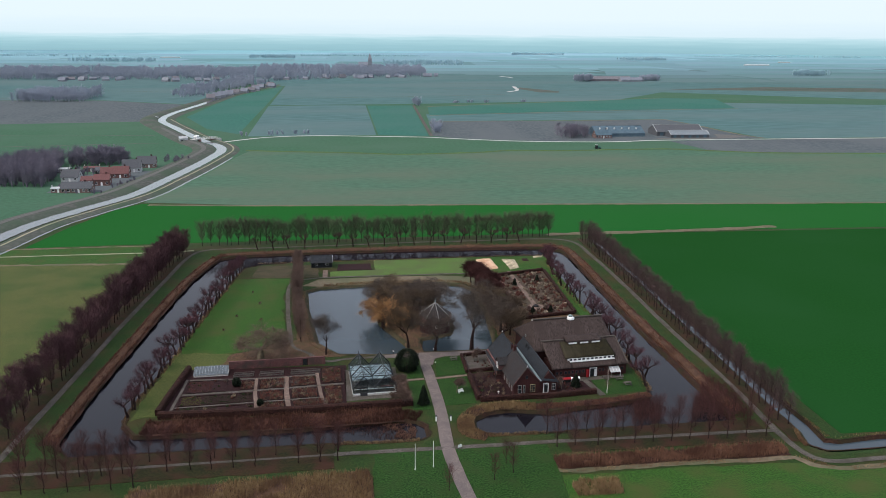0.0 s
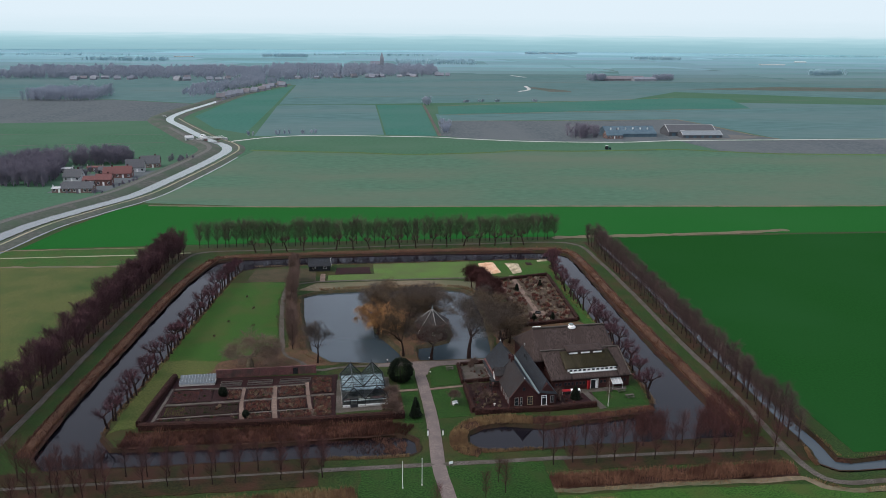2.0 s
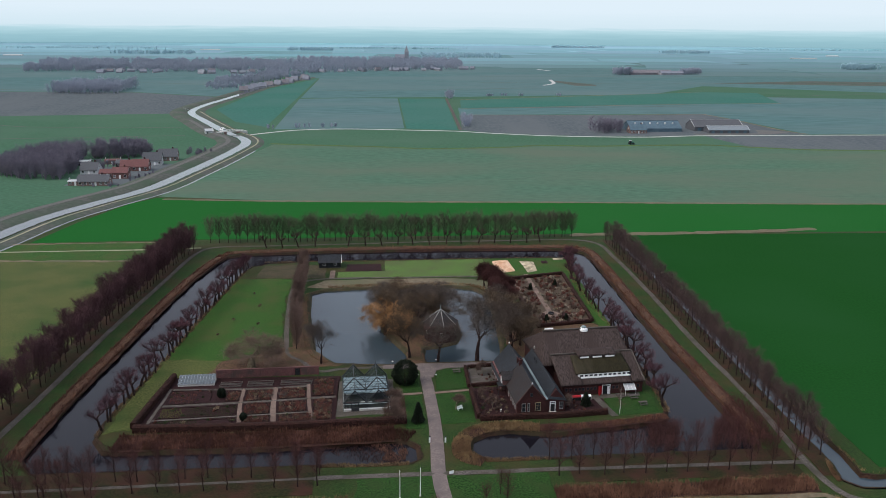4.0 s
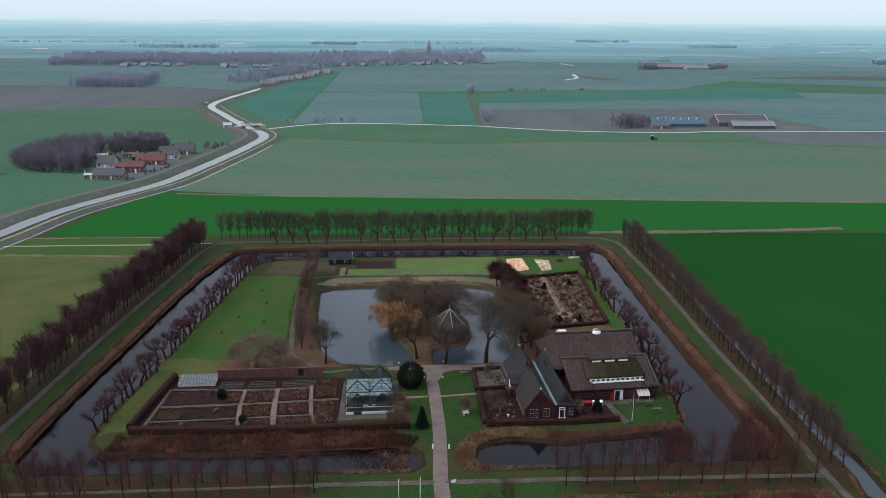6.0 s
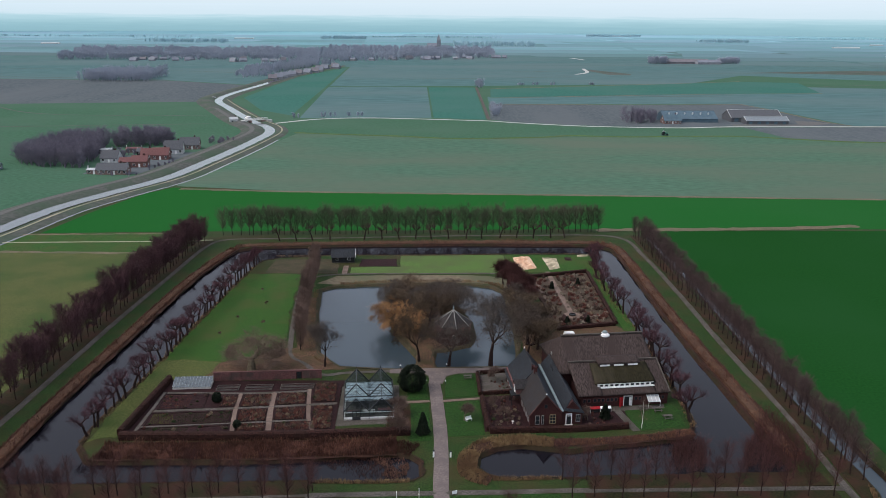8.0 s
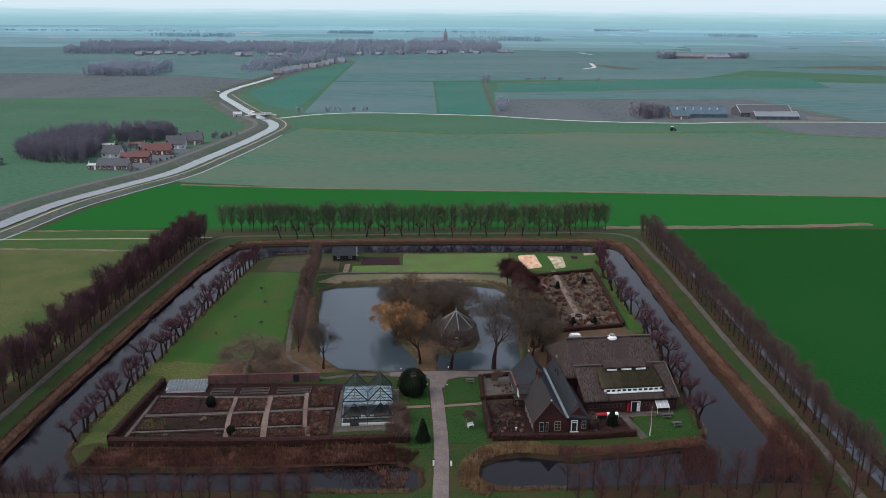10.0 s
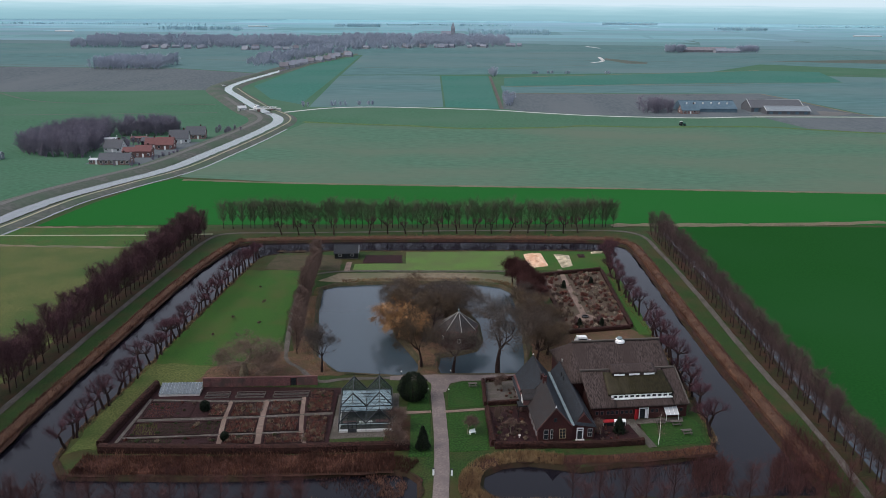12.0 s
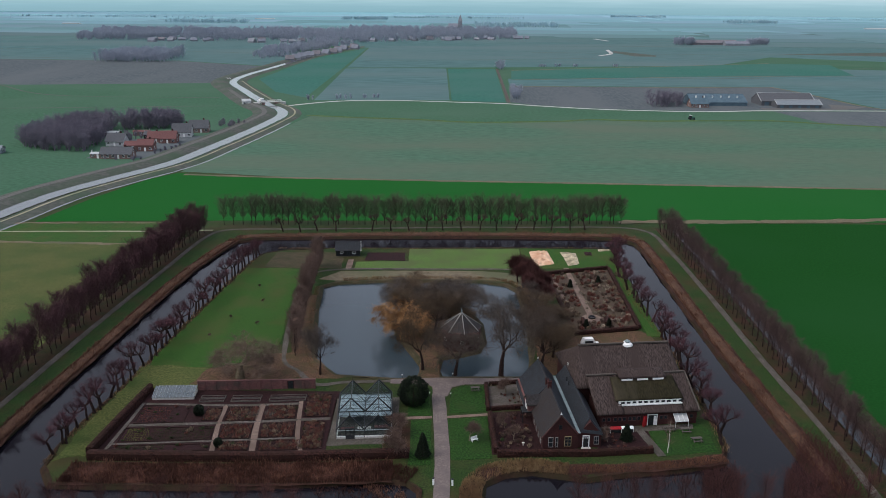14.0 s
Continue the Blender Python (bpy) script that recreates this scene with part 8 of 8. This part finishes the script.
def house(x, y, turn, w, d, ze, zr, wall, roof, label, chim=True, group="houses by the canal", wins=True):
    """A plain gabled house: ridge along local x, its long side towards -y."""
    t = thing("house", label, "house", pose(x, y, 0, 0, 0, turn), group)
    b = Build()
    p = [(sx * w / 2, yy, z) for sx in (-1, 1) for yy, z in ((-d / 2, -0.2), (d / 2, -0.2), (d / 2, ze), (0, zr - 0.15), (-d / 2, ze))]
    b.add(p, [(4, 3, 2, 1, 0), (5, 6, 7, 8, 9), (0, 1, 6, 5), (1, 2, 7, 6), (2, 3, 8, 7), (3, 4, 9, 8), (4, 0, 5, 9)])
    part("wall", b, M[wall], t)
    k = (zr - ze) / (d / 2)
    for s in (-1, 1):
        part("roof", Build().slab([(-w / 2 - 0.3, s * (d / 2 + 0.4), ze - k * 0.4 + 0.1), (w / 2 + 0.3, s * (d / 2 + 0.4), ze - k * 0.4 + 0.1), (w / 2 + 0.3, 0, zr + 0.1), (-w / 2 - 0.3, 0, zr + 0.1)][::s * -1], (0, 0, -0.2)), M[roof], t)
    if chim:
        chimney(t, w * 0.25, 0.4, zr - 0.8, zr + 0.8, 0.8)
    if wins:
        n = max(2, int(w / 2.6))
        for j in range(n):
            xx = -w / 2 + w * (j + 0.5) / n
            if j == n // 2:
                part("door", Build().box((xx - 0.5, -d / 2 - 0.06, 0), (xx + 0.5, -d / 2 - 0.004, 2.1)), M["white_paint"], t)
            else:
                window(t, pose(xx, -d / 2, 0.8), 1.3, 1.4, M["white_paint"], 1, 0, 0.1)
        for sx in (-1, 1):
            window(t, pose(sx * w / 2, 0, 0.9, 0, 0, 90 * sx), 1.3, 1.4, M["white_paint"], 1, 0, 0.1)
            window(t, pose(sx * w / 2, 0, ze + 0.5, 0, 0, 90 * sx), 1.0, 1.1, M["white_paint"], 1, 0, 0.1)
    return t


house(-170.5, 290.5, 1, 16, 7, 2.7, 5.6, "brick_dull", "tile_grey", "long low brick house with a grey roof")
house(-181.3, 290.5, 1, 5, 5, 2.4, 2.9, "brick_dull", "whitewash", "small annex with a pale flat roof", False)
house(-185.5, 327.5, -4, 10, 7.5, 2.8, 6.6, "whitewash", "tile_grey", "dark-roofed house with a white gable")
house(-163.6, 312, 4, 8.5, 6.5, 3.6, 6.2, "brick_orange", "tile_red", "two-storey red brick house with white trim")
house(-173.2, 316, 4, 6, 6.5, 2.6, 4.4, "brick_dull", "tile_red", "low brick house with a red roof dulled by painted haze", False)
house(-160.4, 338, 5, 9.5, 7.5, 3.0, 6.6, "brick_orange", "tile_red", "red brick farmhouse with a red roof")
house(-169.2, 340, 5, 6.5, 6.5, 2.8, 5.8, "brick_dull", "tile_red", "small brick house with a red roof")
house(-159.4, 359.5, 8, 11, 8, 3.2, 7.6, "whitewash", "tile_grey", "white house with a steep dark roof")
house(-154.6, 377, 8, 11.5, 8, 3.0, 7.2, "brick_dull", "tile_grey", "brick house with a dark roof beside bushes")
house(-184.4, 362, 5, 9, 6, 2.6, 3.1, "brick_dull", "tile_red", "low annex with a dull red flat roof", False)
house(-200, 357.5, 5, 7.5, 6, 2.6, 3.1, "dark_paint", "whitewash", "dark shed with a pale flat roof", False)
house(-175.4, 352, 5, 7, 6, 2.6, 4.2, "dark_paint", "tile_grey", "dark wooden shed with a grey roof", False)
house(-240, 300, 5, 10, 6, 2.4, 4.0, "metal_grey", "metal_grey", "small grey shed by the wood", False)
far_wood("bush", [(-157, 300), (-150, 302), (-148, 322), (-154, 322)], 8, 3.2, "twig_dusky_hazed", "garden trees between the canal houses", 44)
far_wood("bush", [(-188, 298), (-172, 300), (-172, 308), (-186, 308)], 10, 2.6, "twig_dusky_hazed", "garden bushes between the canal houses", 41)
far_wood("bush", [(-194, 338), (-178, 338), (-178, 350), (-196, 350)], 10, 6, "twig_dusky_hazed", "garden trees between the canal houses", 42)
far_wood("bush", [(-176, 282), (-156, 283), (-158, 287), (-176, 286)], 8, 2.2, "twig_dusky_hazed", "garden bushes before the canal houses", 43)
patch("house_yard", [(-186, 288), (-158, 290), (-150, 310), (-143, 345), (-146, 362), (-162, 360), (-190, 345)], 0.06, M["plough"], "paved yards between the canal houses", "yard", ragged=0.8, step=5)

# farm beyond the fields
# bluish shed colour with distance haze mixed in
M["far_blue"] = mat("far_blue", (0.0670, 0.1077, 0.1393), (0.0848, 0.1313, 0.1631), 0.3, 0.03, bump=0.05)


def far_barn(x, y, turn, w, d, ze, zr, wall, roof, label):
    t = house(x, y, turn, w, d, ze, zr, wall, roof, label, False, "sheds of the far farm", False)
    for s in (-1, 1) if roof != "far_blue" else ():
        part("verge", Build().beam((s * (w / 2 + 0.4), -d / 2 - 0.5, ze - 0.1), (s * (w / 2 + 0.4), 0, zr + 0.25), 0.35, 0.3), M["whitewash"], t, "white verge")
    part("ridge", Build().beam((-w / 2 - 0.4, 0, zr + 0.25), (w / 2 + 0.4, 0, zr + 0.25), 0.5, 0.25), M["whitewash"] if roof != "far_blue" else M["far_blue"], t)
    for j in range(5):
        part("door", Build().box((-w / 2 + w * (j + 0.3) / 5, -d / 2 - 0.1, 0), (-w / 2 + w * (j + 0.7) / 5, -d / 2 - 0.004, ze * 0.8)), M["far_blue"], t)
    return t


far_barn(264, 545, 1, 42, 22, 3.6, 8.6, "tile_grey", "tile_grey", "large grey steel farm shed with white verges")
far_barn(267, 525, 1, 34, 13, 2.8, 5.6, "tile_grey", "metal_grey", "low grey farm shed before the large one")
far_barn(208, 540, 1, 44, 24, 3.0, 8.0, "far_blue", "far_blue", "wide blue-grey farm shed with rooflights")
house(190, 522, 3, 14, 10, 3, 7.0, "brick_dull", "far_blue", "farmhouse with a blue-grey roof", True, "sheds of the far farm")
for k in range(6):
    t = thing("roof_vent", "small white roof vent of the far shed", "vent", pose(191 + 6.5 * k, 532.6 + 0.1 * k, 7.0), "vents of the far shed")
    part("vent_body", Build().box((-0.4, -0.4, -1.0), (0.4, 0.4, 0.4)), M["white_paint"], t)
    part("vent_cap", Build().box((-0.5, -0.5, 0.4), (0.5, 0.5, 0.52)), M["whitewash"], t)
patch("farm_yard", [(236, 508), (300, 512), (322, 526), (316, 534), (300, 544), (292, 518), (236, 516)], 0.1, M["asphalt"], "concrete farm yard", "yard")

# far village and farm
# wall and roof colours greyed and blued with painted haze
M["far_wall_hazed"] = mat("far_wall_hazed", (0.1803, 0.1983, 0.2271), (0.2252, 0.2443, 0.2706), 0.2, 0.02, bump=0)
M["far_roof_hazed"] = mat("far_roof_hazed", (0.1534, 0.1698, 0.2053), (0.1838, 0.2026, 0.2396), 0.2, 0.02, bump=0)
M["far_red_hazed"] = mat("far_red_hazed", (0.1419, 0.1360, 0.1505), (0.1685, 0.1671, 0.1834), 0.2, 0.02, bump=0)
rng = random.Random(77)
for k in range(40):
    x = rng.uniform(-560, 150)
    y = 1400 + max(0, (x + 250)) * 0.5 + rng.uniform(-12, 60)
    house(x, y, rng.uniform(-40, 40), rng.uniform(8, 14), rng.uniform(7, 9), rng.uniform(2.5, 3.5), rng.uniform(5.5, 8), rng.choice(("far_wall_hazed", "far_roof_hazed", "far_roof_hazed", "far_wall_hazed")), rng.choice(("far_red_hazed", "far_roof_hazed", "far_roof_hazed", "far_roof_hazed", "far_wall_hazed")), "far village house with a gabled roof", False, "far village houses", False)
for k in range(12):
    house(-215 + 5.2 * k + rng.uniform(-6, 6), 960 + 26 * k, rng.uniform(-20, 20), 11, 8, 3, 7.5, rng.choice(("far_wall_hazed", "far_roof_hazed")), rng.choice(("far_red_hazed", "far_roof_hazed")), "far house along the canal", False, "far village houses", False)
house(478, 1448, 3, 84, 24, 4, 9, "far_red_hazed", "far_red_hazed", "far farm with a long red roof", False, "far farms", False)
house(515, 1430, 3, 44, 18, 4, 8, "far_wall_hazed", "far_roof_hazed", "far grey farm shed", False, "far farms", False)
ch = thing("church", "far village church with a pale pointed tower", "church", pose(8, 1960, 0))
part("nave", Build().box((-24, -8, -0.5), (0, 8, 12)).add([(-24, -8, 12), (-24, 8, 12), (-24, 0, 20), (0, -8, 12), (0, 8, 12), (0, 0, 20)], [(0, 3, 5, 2), (1, 2, 5, 4), (0, 2, 1), (3, 4, 5)]), M["far_roof_hazed"], ch)
part("tower_shaft", Build().box((0.1, -5, -0.5), (10, 5, 26)), M["far_wall_hazed"], ch)
part("spire", Build().add([(-0.4, -5.5, 26), (10.5, -5.5, 26), (10.5, 5.5, 26), (-0.4, 5.5, 26), (5, 0, 42)], [(0, 1, 4), (1, 2, 4), (2, 3, 4), (3, 0, 4), (3, 2, 1, 0)]), M["far_wall_hazed"], ch)

# pale hardstanding with its track
ribbon("hardstanding", [(213, 1113), (238, 1160), (250, 1258)], [(-3, 0.1), (3, 0.1)], M["concrete"], "pale concrete hardstanding far off", "hardstanding", step=10)
patch("hardstanding", [(246, 1200), (256, 1230), (300, 1130), (292, 1100), (262, 1105)], 0.1, M["dike"], "bare patch of earth far off", "hardstanding")
ribbon("hardstanding", [(305, 1560), (290, 1640)], [(-3, 0.1), (3, 0.1)], M["concrete"], "pale concrete strip far off", "hardstanding", step=10)
for x, y, w in ((-700, 3000, 70), (900, 3900, 90), (1500, 2700, 40), (-1100, 2300, 50), (1250, 2400, 80)):
    house(x, y, 0, w, 14, 2.4, 3.6, "whitewash", "whitewash", "distant long pale greenhouse roof", False, "distant pale roofs", False)


reeds("canal_reeds", [(p[0], p[1]) for p in CANAL[1:9]], 1.0, 900, 0.6, "dike", "brownish reed fringe in the canal", 51, 0.2, None, 4.6)
reeds("canal_reeds", [(p[0], p[1]) for p in CANAL[1:9]], 1.0, 900, 0.6, "dike", "brownish reed fringe in the canal", 52, 0.2, None, -4.6)


# ---- canal bridge and boats ----
def bridge():
    t = thing("bridge", "low white canal bridge with railings", "bridge", pose(-141, 512, 0, 0, 0, 24))
    part("deck", Build().box((-9, -2.0, 1.9), (9, 2.0, 2.3)), M["concrete"], t)
    for s in (-1, 1):
        r = part("railing", Build().box((-9, s * 1.9 - 0.06, 3.2), (9, s * 1.9 + 0.06, 3.36)), M["white_paint"], t, "white railing")
        for k in range(8):
            x = -8.75 + 2.5 * k
            part("baluster", Build().box((x - 0.06, s * 1.9 - 0.05, 2.3), (x + 0.06, s * 1.9 + 0.05, 3.2)), M["white_paint"], r)
    for x in (-5, 5):
        part("pier", Build().box((x - 0.8, -2.6, -0.2), (x + 0.8, 2.6, 1.9)), M["brick_dull"], t)
    part("abutment", Build().box((-12, -2.6, 0), (-8, 2.6, 1.88)), M["concrete"], t)
    part("abutment", Build().box((8, -2.6, 0), (12, 2.6, 1.88)), M["concrete"], t)


bridge()
house(-158, 508, 24, 6, 5, 3.2, 4.6, "whitewash", "whitewash", "small white bridge house beside the canal")


def boat(x, y, turn, n):
    t = thing("moored_boat", "white cabin boat moored in the canal", "boat", pose(x, y, 0.3, 0, 0, turn), "moored boats")
    hull = Build()
    prof = [(-5, -1.5), (3, -1.6), (6, 0), (3, 1.6), (-5, 1.5)]
    hull.v = [(a, b * 0.8, -0.2) for a, b in prof] + [(a, b, 1.0) for a, b in prof]
    hull.f = [(4, 3, 2, 1, 0), (5, 6, 7, 8, 9)] + [(k, (k + 1) % 5, 5 + (k + 1) % 5, 5 + k) for k in range(5)]
    part("hull", hull, M["white_paint"], t)
    c = part("cabin", Build().box((-3.5, -1.2, 1.0), (1.8, 1.2, 2.2)), M["white_paint"], t)
    for s in (-1, 1):
        part("cabin_window", Build().box((-3.0, s * 1.21 - 0.02, 1.4), (1.3, s * 1.21 + 0.02, 1.9)), M["window_glass"], c)
    part("stern_rail", Build().box((-4.9, -1.3, 1.0), (-4.8, 1.3, 1.6)), M["metal_grey"], t)


boat(-152, 532, 118, 1)
for k, (x, y, tt, m_) in enumerate(((-224, 706, 60, "white_paint"), (-228, 714, 60, "metal_grey"))):
    car(pose(x, y, 1.0 if k > 1 else 0.1, 0, 0, tt), M[m_], "pale car parked on the canal road")
tr = thing("tractor", "small green tractor on the field edge", "tractor", pose(165, 450, 0.15, 0, 0, 5))
part("bonnet", Build().box((0.3, -0.5, 0.9), (2.6, 0.5, 1.8)), M["field_teal"], tr)
part("cab", Build().box((-1.2, -0.8, 1.0), (0.29, 0.8, 2.9)), M["window_glass"], tr)
part("cab_roof", Build().box((-1.3, -0.9, 2.9), (0.4, 0.9, 3.1)), M["white_paint"], tr)
for x, r in ((-0.7, 0.9), (2.0, 0.55)):
    for s in (-1, 1):
        part("wheel", Build().tube((x, s * 0.75, r), (x, s * 1.15, r), r, r, 14, True), M["dark_paint"], tr)
